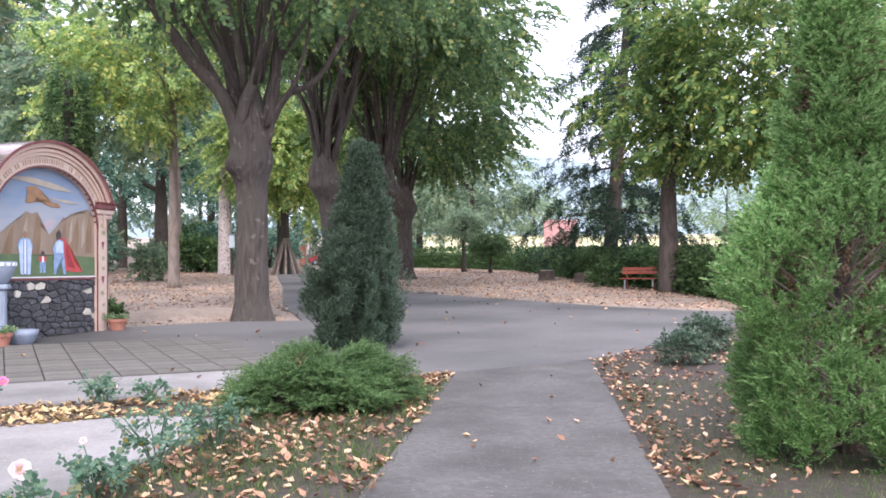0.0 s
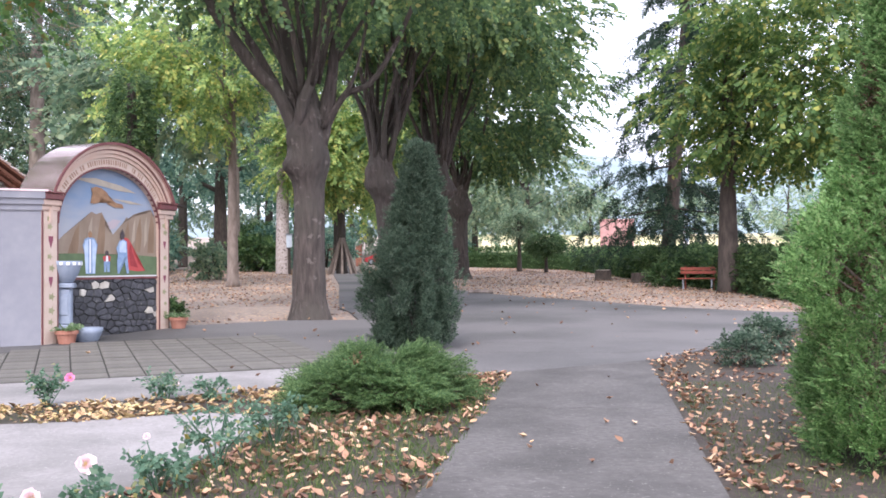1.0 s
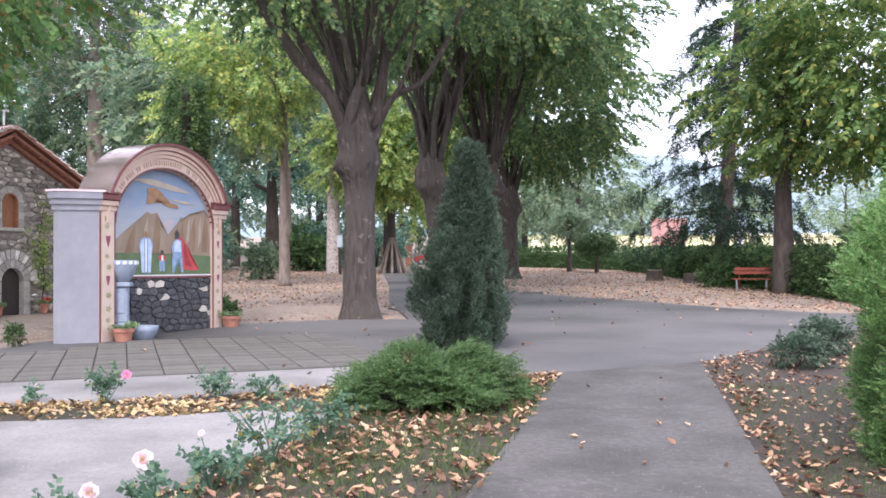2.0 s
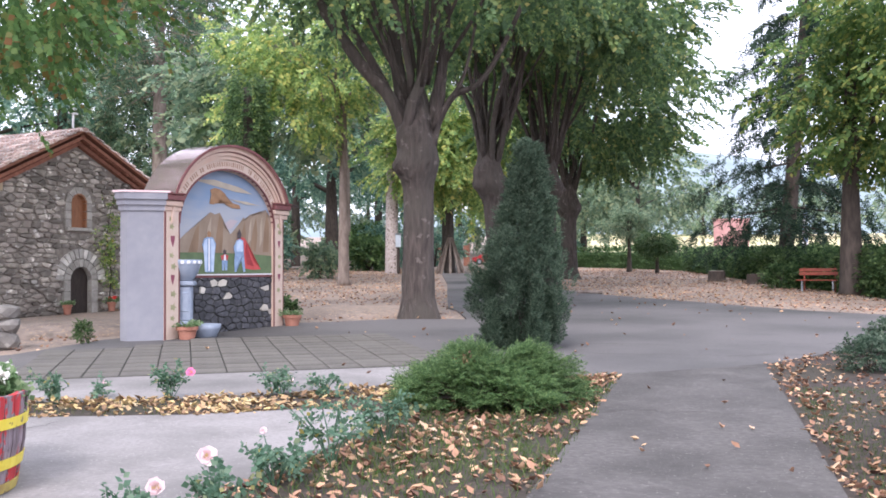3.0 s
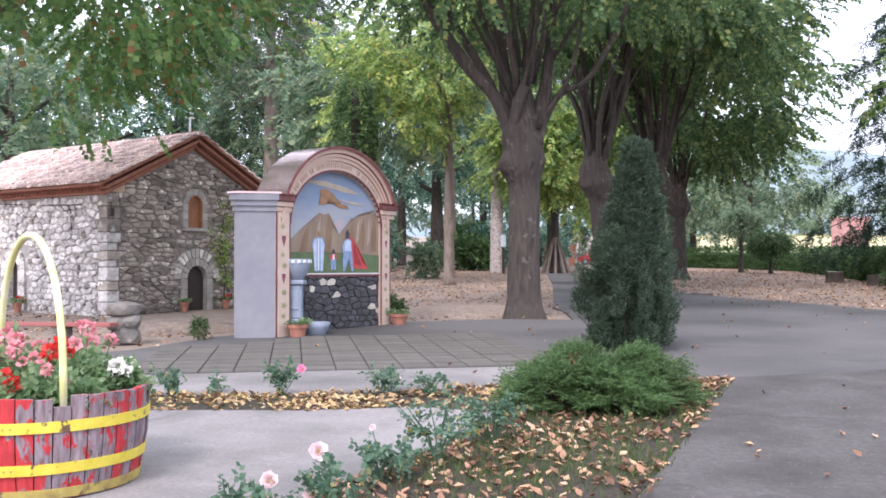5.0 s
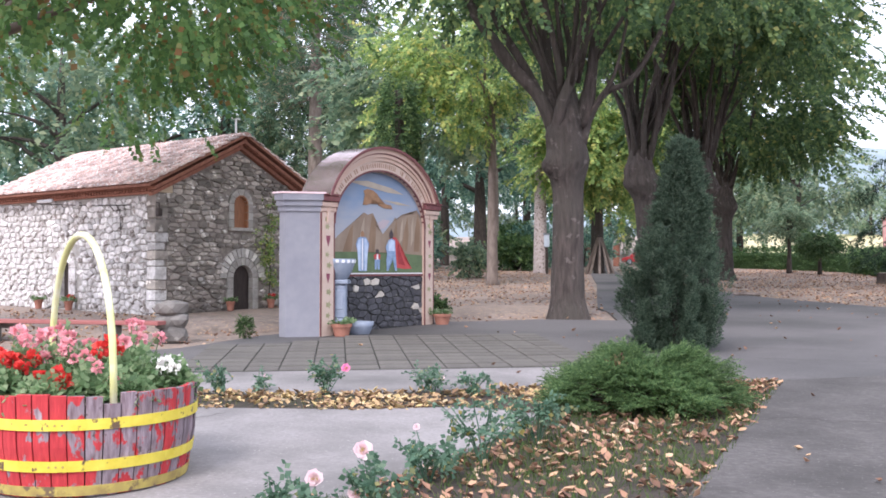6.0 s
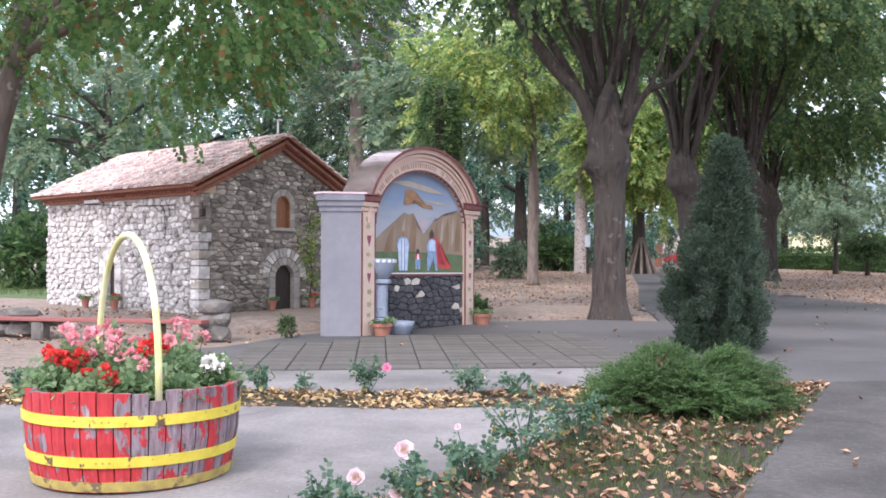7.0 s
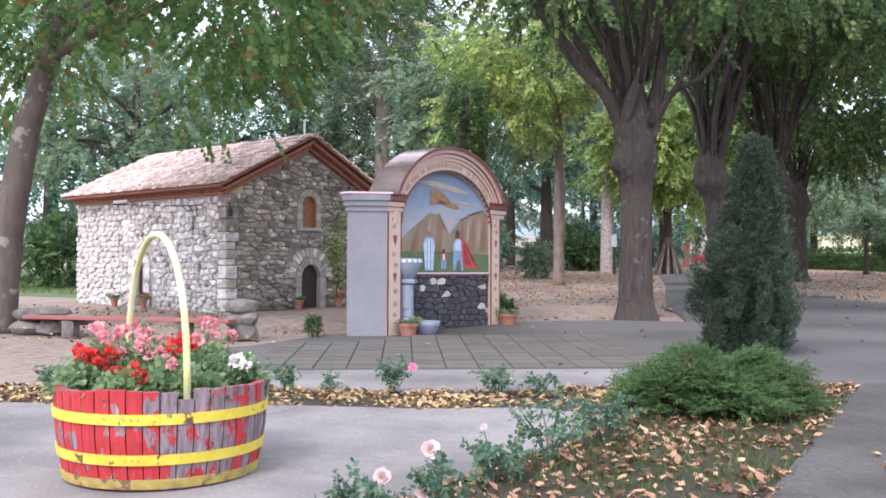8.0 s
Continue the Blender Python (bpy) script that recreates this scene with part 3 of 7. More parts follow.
def pine(name, label, x, y, height, r, crown_low, crown_r, bark, needles, seed, per=90, twig=0.9, lean=(0, 0), droop=0.25, group="", whorls=16, leaf=0.26, needles_n=15, hang=0.0):
    """A straight bole and whorls of arms that carry needles."""
    t = thing(name, label, "tree", x, y, group=group)
    g = np.random.default_rng(seed)
    tr = [(0, 0, -0.15), (0, 0, 0.2)] + [(lean[0] * k, lean[1] * k, height * k) for k in (0.2, 0.45, 0.7, 0.9, 1)]
    part("trunk", tube(tr, [r * 1.35, r * 1.1, r, r * 0.82, r * 0.55, r * 0.25, r * 0.05], 12, 0.2, seed=seed), bark, t, smooth=True)
    P, D = [], []
    arms = bmesh.new()
    for w in range(whorls):
        k = (w + g.uniform(-0.3, 0.3)) / whorls
        z = crown_low + (height - crown_low) * k
        reach = crown_r * (1 - k) ** 0.75 * g.uniform(0.75, 1.1) + 0.3
        a0 = g.uniform(0, 6.28)
        for b in range(5):
            a = a0 + b * 1.257 + g.uniform(-0.25, 0.25)
            rr = reach * g.uniform(0.7, 1.1)
            o = np.array([lean[0] * z / height, lean[1] * z / height, z])
            e = o + np.array([math.cos(a) * rr, math.sin(a) * rr, -droop * rr])
            add_tube(arms, [o, (o + e) / 2 + np.array([0, 0, droop * rr * 0.25]), e], [0.045 * (1.3 - k), 0.03, 0.012], 5)
            s = g.uniform(0.15, 1, per // 5)
            q = o + (e - o) * s[:, None] + np.c_[np.zeros(len(s)), np.zeros(len(s)), droop * rr * 0.5 * np.sin(math.pi * s)]
            side = np.array([-math.sin(a), math.cos(a), 0])
            P.append(q + g.normal(0, 0.12 * rr, (len(s), 1)) * side * s[:, None] + g.normal(0, 0.06, q.shape))
            D.append(np.array([math.cos(a), math.sin(a), -droop * 1.6 - hang]) + g.normal(0, 0.6, q.shape))
    tagged(part("branchwork", arms, bark, t), kind="stuff")
    p, d = np.concatenate(P), np.concatenate(D)
    foliage("crown", p, d, g.uniform(0.6, 1.2, len(p)) * twig, needles, t, n=needles_n, leaf=leaf, tv=NEEDLE_V * np.array([1.6, 1, 1]), flat=0.6)
    return t


# ---- ground, paths ----
def ground_sheet():
    xs = [-900, -400, -200, -120, -80, -50, -30, -15, 0, 15, 30, 50, 80, 120, 200, 400, 900]
    ys = [-900, -300, -100, -50, -15.3, 0, 20, 40, 60, 80, 90, 95, 100, 106, 115, 130, 145, 160, 175, 190, 240, 400, 900]
    bm = bmesh.new()
    grid = [[bm.verts.new((x, y, zg(x, y) - 0.02)) for x in xs] for y in ys]
    for a, b in zip(grid, grid[1:]):
        for i in range(len(xs) - 1):
            bm.faces.new((a[i], a[i + 1], b[i + 1], b[i]))
    return tagged(part("ground", bm, M_DIRT), "bare brown earth with dry leaf litter under the trees", "ground", kind="structure")


ground_sheet()
PATH_L, PATH_R = [(-1.57, -4.0), (-0.6, 6.26), (-0.03, 12.28)], [(1.98, 13.76), (1.42, 6.25), (0.66, -4.0)]
tagged(slab("path", PATH_L + PATH_R, 0.035, 0.25, M_PATH), "worn grey concrete garden path with a few fallen leaves", "path", kind="structure")
WALK_L = [(-14.84, 76.8), (-18.2, 93.0)]
tagged(slab("road", [(-8.9, 8.15), (-4.65, 9.61), (-3.4, 10.22), (-2.59, 11.11), (-0.03, 12.284), (1.98, 13.764), (3.31, 15.59), (5.22, 18.83), (9.5, 22.0), (14.0, 20.0), (15.0, 22.5),
                     (6.61, 24.08), (4.54, 25.81), (2.5, 28.96), (-0.11, 32.62), (-2.2, 37.0), (-4.9, 37.5), (-6.1, 43.5), (-13.0, 76.8), (-15.6, 93.0)]
               + WALK_L[::-1] + [(-8.04, 43.7), (-4.76, 25.95), (-4.1, 24.0), (-3.48, 21.47), (-5.17, 21.23), (-6.18, 20.35), (-7.17, 19.68), (-7.6, 19.6), (-9.2, 15.6), (-9.3, 13.2), (-10.2, 11.6)],
              0.03, 0.25, M_ASPHALT), "old grey asphalt court that narrows into a walk to the gate", "asphalt", kind="structure")
tagged(slab("pavement", [(-16, 4.6), (-8.28, 7.23), (-5.65, 8.24), (-4.18, 8.64), (-3.06, 9.2), (-2.2, 9.05), (-2.3, 7.76), (-2.46, 6.78), (-2.58, 6.17), (-2.66, 5.6), (-3.5, 4.9), (-3.8, 3), (-4, -4), (-16, -4)],
              0.035, 0.25, M_CONCRETE), "pale worn concrete path with cracks and streaks", "path", kind="structure")
tagged(slab("pavement", [(-8.85, 8.2), (-4.65, 9.62), (-3.4, 10.24), (-2.6, 11.13), (-0.9, 11.92), (-1.6, 13.2), (-2.7, 12.78), (-7.52, 10.43)], 0.0345, 0.2, M_CONCRETE), "pale concrete strip between tiles and bed", "path", kind="structure")
tagged(slab("lawn", [(-60, 26), (-17.5, 24), (-23.4, 25.5), (-22, 34), (-26, 60), (-60, 60)], 0.0, 0.1, M_LAWN), "short green lawn behind the chapel", "lawn", kind="structure")
def field_sheet():
    bm = bmesh.new()
    grid = [[bm.verts.new(on(x, y, 0.35)) for x in (-8, 0, 10, 20, 40, 70, 110)] for y in (102, 108, 116, 126, 140, 156, 172, 190)]
    for a, b in zip(grid, grid[1:]):
        for i in range(6):
            bm.faces.new((a[i], a[i + 1], b[i + 1], b[i]))
    return part("field", bm, M_FIELD)


tagged(field_sheet(), "dry yellow maize field beyond the hedge", "field", kind="structure")


def hill(label, pts, y, depth):
    bm = bmesh.new()
    prev = None
    for x, h in pts:
        col = [bm.verts.new((x, y + k * depth, 1.6 + h * s)) for k, s in ((0, 0), (0.35, 0.55), (0.7, 0.9), (1, 1))]
        if prev:
            for i in range(3):
                bm.faces.new((prev[i], col[i], col[i + 1], prev[i + 1]))
        prev = col
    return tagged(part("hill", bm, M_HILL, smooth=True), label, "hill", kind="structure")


hill("distant wooded hills, haze put into their colour", [(-1600, 90), (-700, 110), (-250, 90), (-40, 120), (90, 205), (200, 190), (330, 150), (700, 190), (1600, 120)], 900, 900)

# ---- trees of the park ----
pollard("old linden with a thick furrowed trunk and heavy fork", -4.75, 22.0, 0.375, 3.95, 13.5, 6, 6.2, 3, 96, 25, 0.9, crown_low=6.3, leaf=0.26, shift=(0.6, 0.3),
        first=((0.19, (-0.22, -0.1, 4.2), (-0.6, -0.15, 5.2), (-1.35, -0.2, 6.1), (-2.4, -0.3, 7.7), (-3.2, -0.3, 9.4)), (0.12, (-0.7, 0.1, 5.3), (-1.15, 0.15, 6.2), (-1.9, 0.2, 7.5), (-2.3, 0.3, 9.5)),
               (0.22, (-0.2, 0.2, 4.3), (-0.42, 0.25, 5.3), (-0.62, 0.3, 6.6), (-0.8, 0.3, 9.0)), (0.15, (-0.22, -0.36, 4.3), (-0.02, -0.42, 5.1), (0.35, -0.4, 6.1), (0.6, -0.3, 7.6), (0.8, 0, 9.4)),
               (0.16, (0.3, 0.0, 4.1), (0.5, 0.05, 5.1), (0.62, 0.1, 6.3), (0.8, 0.2, 9.2)), (0.09, (0.45, 0.1, 4.6), (0.85, 0.1, 5.3), (1.5, 0.05, 5.6), (2.1, 0.0, 6.5), (2.9, 0.0, 8.2)),
               (0.06, (0.4, -0.2, 4.5), (0.8, -0.3, 5.1), (1.2, -0.4, 5.7), (1.5, -0.5, 6.9))))
pollard("linden with many upright pollard stems", -4.2, 34.0, 0.42, 4.2, 14.5, 15, 5.8, 5, 62, 25, 1.05, lean=(-0.5, 0), crown_low=8.2, shift=(1.0, 0))
pollard("linden with many upright pollard stems", -3.05, 40.0, 0.42, 4.3, 15.0, 15, 6.3, 8, 66, 25, 1.05, crown_low=8.2, shift=(1.2, 0))
pollard("linden with many upright pollard stems", -2.78, 51.9, 0.44, 4.0, 15.0, 11, 6.6, 9, 92, 25, 1.2, crown_low=5.6, shift=(1.0, 0))
broadleaf("maple_tree", "leaning maple with blotched bark and reddening keys", "tree", -15.6, 13.6, 12.5, 0.29, 4.5, 6.3, L_MAPLE, M_BARK_MAPLE, 64, 34, 0.8, 21,
          lean=(2.6, 1.4), shift=(0.4, 0.6), leaf=0.235, n=11, broad=1.3)
broadleaf("young_tree", "young linden with yellow-green drooping leaves", "tree", -12.6, 42.0, 14.5, 0.24, 6.0, 3.6, L_YELLOW, M_BARK_PINE, 44, 24, 1.0, 27, shift=(-1.4, -1.5), leaf=0.28)
broadleaf("roadside_tree", "broad tree with yellowing leaves beside the red bench", "tree", 8.0, 35.2, 13.0, 0.33, 2.6, 5.8, L_MIXED, M_BARK_DARK, 88, 42, 0.9, 31, shift=(3.9, -1.0))
pine("spruce_tree", "dark spruce with hanging curtains of twigs", 7.6, 46.9, 19.0, 0.34, 2.4, 5.2, M_BARK_DARK, L_SPRUCE, 41, per=200, twig=0.9, droop=0.34, lean=(1.6, 0), whorls=14, leaf=0.2, needles_n=24, hang=1.0)

# kind, x, y, height, trunk, crown low, crown radius
WOOD_NEAR = [("p", -22.2, 74.4, 24, 0.45, 10, 4.5), ("w", -24.5, 78.0, 17, 0.55, 5.0, 7), ("b", -15.2, 62.0, 24, 0.42, 12, 4.5),
    ("l", -30, 58, 17, 0.4, 3.5, 6.5), ("p", -36, 62, 25, 0.45, 7, 5), ("w", -40, 52, 16, 0.4, 2.5, 7.5),
    ("p", -31, 66, 23, 0.42, 10, 4.5), ("l", -34, 38, 15, 0.4, 2.2, 6), ("w", -44, 42, 18, 0.45, 2.5, 8),
    ("p", -27, 52, 24, 0.45, 11, 4.5), ("w", -52, 60, 20, 0.5, 3, 9), ("w", -20, 92, 19, 0.45, 3.5, 8)]
WOOD_MIDDLE = [("w", -32, 90, 20, 0.45, 3.5, 8.5), ("w", -9, 104, 18, 0.45, 4.5, 8), ("y", -13.2, 71, 14, 0.32, 3.2, 5.5),
    ("l", -17.8, 46, 13, 0.25, 6.2, 4.4), ("w", -25, 112, 22, 0.5, 3, 10), ("w", -45, 100, 24, 0.5, 3, 11),
    ("l", 1.5, 84, 12, 0.3, 2.5, 5.5), ("l", -3.5, 92, 13, 0.3, 2.0, 6), ("w", 26, 60, 13, 0.4, 3.0, 6.0),
    ("l", -36, 56, 24, 0.4, 9, 5), ("l", -44, 74, 26, 0.4, 8, 7), ("l", -25, 96, 26, 0.4, 8, 7)]
WOOD_FAR = [("l", -19, 112, 11, 0.3, 0.6, 7), ("l", -31, 114, 12, 0.3, 0.6, 8), ("l", -43, 108, 12, 0.3, 0.6, 8),
    ("l", -55, 96, 12, 0.3, 0.6, 8), ("l", -8, 116, 10, 0.3, 0.6, 7), ("l", 14, 168, 9, 0.3, 0.8, 7),
    ("l", 30, 165, 10, 0.3, 0.8, 8), ("l", 0, 170, 9, 0.3, 0.8, 8), ("l", 46, 160, 11, 0.3, 0.8, 8),
    ("l", -14, 172, 10, 0.3, 0.8, 8)]
for i, (k, x, y, h, r, lo, cr) in enumerate(WOOD_NEAR + WOOD_MIDDLE + WOOD_FAR):
    if k == "p":
        pine("pine_tree", "tall pine with a bare bole among dark woods", x, y, h, r, lo, cr, M_BARK_PINE, L_PINE, 60 + i, per=60, twig=1.3, group="wood behind the chapel")
    elif k == "b":
        pine("pale_pine", "straight pine with flaking pale pinkish bark", x, y, h, r, lo, cr, M_BARK_PALE, L_PINE, 60 + i, per=60, twig=1.3, group="wood behind the chapel")
    else:
        lf, lab = {"w": (L_WOOD, "dense dark green woodland tree"), "y": (L_YELLOW, "slender tree with yellow-green leaves"), "l": (L_PALE, "pale green tree in the distance")}[k]
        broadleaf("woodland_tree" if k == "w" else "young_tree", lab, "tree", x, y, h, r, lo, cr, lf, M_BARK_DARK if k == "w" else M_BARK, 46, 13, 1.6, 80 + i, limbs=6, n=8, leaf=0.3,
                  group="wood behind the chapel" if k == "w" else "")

# ---- chapel of field stone ----
CX, CY = -14.9, 20.0
GX, GY = 0.291, 0.957           # along the gable wall
HX, HY = -0.957, 0.291          # along the long wall
CH = thing("chapel", "small old field-stone chapel with a clay tile roof", "chapel", CX, CY, 0.42, math.degrees(math.atan2(GY, GX)))
GW, GL, EAVE, APEX = 5.4, 7.55, 3.46, 4.59     # gable width, length, eaves, top of the gable wall


def arch_points(cx, w, z0, zs, n=8):
    """Outline of a round-headed opening: up one side, over, and down the other."""
    return [(cx - w / 2, z0)] + [(cx - w / 2 * math.cos(math.pi * i / n), zs + w / 2 * math.sin(math.pi * i / n)) for i in range(n + 1)] + [(cx + w / 2, z0)]


def wall_with_holes(outline, holes, place, thick):
    """A wall: a flat outline with openings cut through it. place(a, b, d) turns the two sides and the depth into a point."""
    bm = bmesh.new()
    for d in (0.0, thick):
        es = []
        for loop in [outline] + holes:
            vs = [bm.verts.new(place(a, b, d)) for a, b in loop]
            es += [bm.edges.new((vs[i], vs[(i + 1) % len(vs)])) for i in range(len(vs))]
        bmesh.ops.triangle_fill(bm, use_beauty=True, use_dissolve=False, edges=es)
    for loop in [outline] + holes:
        n = len(loop)
        for i in range(n):
            a, b = loop[i], loop[(i + 1) % n]
            bm.faces.new([bm.verts.new(place(*q)) for q in ((*a, 0.0), (*b, 0.0), (*b, thick), (*a, thick))])
    bmesh.ops.remove_doubles(bm, verts=bm.verts, dist=0.0005)
    return bm


# the chapel's own axes: x along the gable, y along the long wall, z up
front = lambda a, b, d: (a, d, b)
side = lambda a, b, d: (d, a, b)
DOOR = arch_points(2.84, 0.72, 0.04, 0.95)
WINDOW = arch_points(2.76, 0.46, 2.33, 2.98)
SIDE_DOOR = arch_points(4.0, 0.5, 0.1, 1.22)
gable_wall = part("gable_wall", wall_with_holes([(0, -0.4), (GW, -0.4), (GW, EAVE), (GW / 2, APEX), (0, EAVE)], [DOOR, WINDOW], front, 0.6), M_MORTAR_DARK, CH, "grey field stone gable wall")
long_wall = part("long_wall", wall_with_holes([(0.601, -0.4), (GL - 0.6, -0.4), (GL - 0.6, EAVE), (0.601, EAVE)], [SIDE_DOOR], lambda a, b, d: (d, a, b), 0.6), M_MORTAR, CH, "pale limewashed stone long wall")
part("back_wall", wall_with_holes([(0, -0.4), (GW, -0.4), (GW, EAVE), (GW / 2, APEX), (0, EAVE)], [], lambda a, b, d: (a, GL - 0.598 + d, b), 0.6), M_MORTAR, CH)
part("far_wall", box((GW - 0.3, GL / 2, 1.52), (0.6, GL - 1.21, 3.84)), M_MORTAR, CH)
part("door", box((2.84, 0.14, 0.66), (0.74, 0.05, 1.4)), M_DARKWOOD, CH, "dark wooden door, closed")
part("door", box((0.14, 4.0, 0.75), (0.05, 0.52, 1.5)), M_DARKWOOD, CH, "dark wooden door, closed")
part("shutter", box((2.76, 0.07, 2.77), (0.48, 0.04, 1.0)), M_SHUTTER, CH, "brown wooden window panel")


def sleeve(cx, z0, zs, w_in, w_out, place, d0, d1, blocks, name, parent, mat_, sill=True):
    """The cut stones round an arched opening, each a block of its own."""
    ri, ro = w_in / 2, w_out / 2
    for k in range(blocks):
        a0, a1 = math.pi * k / blocks + 0.02, math.pi * (k + 1) / blocks - 0.02
        bm = bmesh.new()
        q = [bm.verts.new(place(cx - r * math.cos(a), zs + r * math.sin(a), d)) for d in (d0, d1) for r, a in ((ri, a0), (ro, a0), (ro, a1), (ri, a1))]
        for f in ((0, 1, 2, 3), (4, 5, 6, 7), (0, 1, 5, 4), (1, 2, 6, 5), (2, 3, 7, 6), (3, 0, 4, 7)):
            bm.faces.new([q[i] for i in f])
        part(name, bm, mat_, parent)
    n = 3
    for s in (-1, 1):
        for k in range(n):
            za, zb = z0 + (zs - z0) * k / n + 0.008, z0 + (zs - z0) * (k + 1) / n - 0.008
            bm = bmesh.new()
            q = [bm.verts.new(place(cx + s * r, z, d)) for d in (d0, d1) for r, z in ((ri, za), (ro, za), (ro, zb), (ri, zb))]
            for f in ((0, 1, 2, 3), (4, 5, 6, 7), (0, 1, 5, 4), (1, 2, 6, 5), (2, 3, 7, 6), (3, 0, 4, 7)):
                bm.faces.new([q[i] for i in f])
            part(name, bm, mat_, parent)


sleeve(2.84, 0.04, 0.95, 0.70, 1.1, front, -0.075, 0.1, 9, "surround_stone", gable_wall, M_STONE_CUT)
sleeve(2.84, 0.95, 0.95, 1.14, 1.62, front, -0.07, 0.1, 15, "voussoir", gable_wall, M_VOUSSOIR)
sleeve(2.76, 2.33, 2.98, 0.44, 0.86, front, -0.075, 0.05, 5, "surround_stone", gable_wall, M_STONE_CUT)
sleeve(2.76, 2.33, 2.98, 0.42, 0.50, front, -0.085, 0.06, 7, "window_frame", gable_wall, M_SHUTTER)
part("sill", box((2.76, -0.02, 2.28), (0.8, 0.22, 0.09), 0, 0.01), M_STONE_CUT, gable_wall)
part("step", box((2.84, -0.1, -0.02), (1.1, 0.5, 0.11), 0, 0.02), M_STONE_CUT, gable_wall)
sleeve(4.0, 0.1, 1.22, 0.48, 1.1, side, -0.075, 0.1, 7, "surround_stone", long_wall, M_STONE_PALE)
part("white_bracket", box((-0.12, 4.85, 3.1), (0.12, 0.75, 0.09), 0, 0.01), M_WHITE_TRIM, CH, "short white board under the eaves")
for pts_ in ([(-0.07, 5.4, 3.05), (-0.06, 3.6, 2.94), (-0.06, 1.6, 2.86), (-0.07, 1.0, 2.84)], [(-0.06, 1.6, 2.86), (-0.05, 1.45, 2.7), (-0.05, 1.4, 2.2)], [(-0.06, 1.9, 2.87), (-0.05, 1.7, 2.72), (-0.05, 1.2, 2.76)]):
    part("cable", tube(pts_, [0.012] * len(pts_), 6), M_DARKWOOD, CH)


def roof():
    """Two slopes of barrel tiles on boards, brick cornice below."""
    over, end = 0.46, 0.34
    rise = (APEX + 0.22 - EAVE) / (GW / 2)
    for s in (0, 1):
        bm = bmesh.new()
        def at(a, y, h):
            x = -over + a if s == 0 else GW + over - a
            return (x, y, EAVE + 0.02 + (a - over) * rise + h)
        width = GW / 2 + over
        q = [bm.verts.new(at(a, y, h)) for h in (0.0, 0.07) for a, y in ((0, -end), (width, -end), (width, GL + 0.12), (0, GL + 0.12))]
        for f in ((0, 1, 2, 3), (4, 5, 6, 7), (0, 1, 5, 4), (1, 2, 6, 5), (2, 3, 7, 6), (3, 0, 4, 7)):
            bm.faces.new([q[i] for i in f])
        deck = part("roof_deck", bm, M_EAVES, CH)
        cols, rows = 48, 11
        bm = bmesh.new()
        step, run = (GL + 0.12 + end) / cols, width / rows
        g = random.Random(5 + s)
        for c in range(cols):
            for r in range(rows):
                y0, lift, jy = -end + (c + 0.5) * step, g.uniform(0, 0.018), g.uniform(-0.012, 0.012)
                rings = []
                for a, hh, ww in ((r * run - 0.06 + g.uniform(-0.02, 0.02), 0.105 + lift, 0.56), ((r + 1) * run + 0.03, 0.055, 0.44)):
                    rings.append([bm.verts.new(at(max(a, -0.06), y0 + jy + math.cos(th) * step * ww, hh + math.sin(th) * step * 0.42)) for th in (0, 0.8, 1.571, 2.34, 3.1416)])
                for k in range(4):
                    bm.faces.new((rings[0][k], rings[0][k + 1], rings[1][k + 1], rings[1][k]))
                bm.faces.new(rings[0])
        tagged(part("roof_tiles", bm, M_ROOFTILE, deck), "weathered pinkish barrel tiles", kind="stuff")
    bm = bmesh.new()
    ztop = APEX + 0.24 - 0.02
    for k in range(24):
        y0 = -end + k * (GL + 0.12 + end) / 24
        rings = [[bm.verts.new((GW / 2 + math.cos(th) * w, yy, ztop + h + math.sin(th) * 0.12)) for th in (0, 0.8, 1.571, 2.34, 3.1416)] for yy, w, h in ((y0 - 0.03, 0.15, 0.02), (y0 + 0.38, 0.13, 0.0))]
        for j in range(4):
            bm.faces.new((rings[0][j], rings[0][j + 1], rings[1][j + 1], rings[1][j]))
        bm.faces.new(rings[0])
    tagged(part("ridge_tiles", bm, M_ROOFTILE, CH), kind="stuff")
    # toothed brick cornice along the eaves and up the gable
    bm = bmesh.new()
    for k in range(59):
        add_box(bm, (-0.17, 0.0 + k * 0.128, EAVE - 0.12), (0.3, 0.085, 0.07))
    for k in range(59):
        add_box(bm, (-0.09, 0.064 + k * 0.128, EAVE - 0.27), (0.18, 0.085, 0.07))
    add_box(bm, (-0.12, GL / 2, EAVE - 0.195), (0.24, GL + 0.2, 0.07))
    add_box(bm, (-0.05, GL / 2, EAVE - 0.335), (0.14, GL + 0.1, 0.055))
    add_box(bm, (-0.2, GL / 2, EAVE - 0.045), (0.36, GL + 0.24, 0.07))
    part("cornice", bm, M_EAVES, CH)
    bm = bmesh.new()
    ang = math.atan(rise)
    for s in (-1, 1):
        for j, (dz, out, th) in enumerate(((-0.05, 0.28, 0.08), (-0.2, 0.14, 0.09))):
            mm = Matrix.Translation((GW / 2, -out / 2, APEX + 0.2 + dz)) @ Matrix.Rotation(s * ang, 4, "Y")
            add_box(bm, (s * (GW / 2 + 0.2) / 2 / math.cos(ang) * 1.0, 0, -th / 2), ((GW / 2 + 0.3) / math.cos(ang), out, th), m=mm)
        mm = Matrix.Translation((GW / 2, -0.11, APEX + 0.1)) @ Matrix.Rotation(s * ang, 4, "Y")
        for k in range(24):
            add_box(bm, (s * (0.12 + k * 0.128), 0, -0.02), (0.085, 0.24, 0.07), m=mm)
    part("cornice", bm, M_EAVES, CH)


roof()

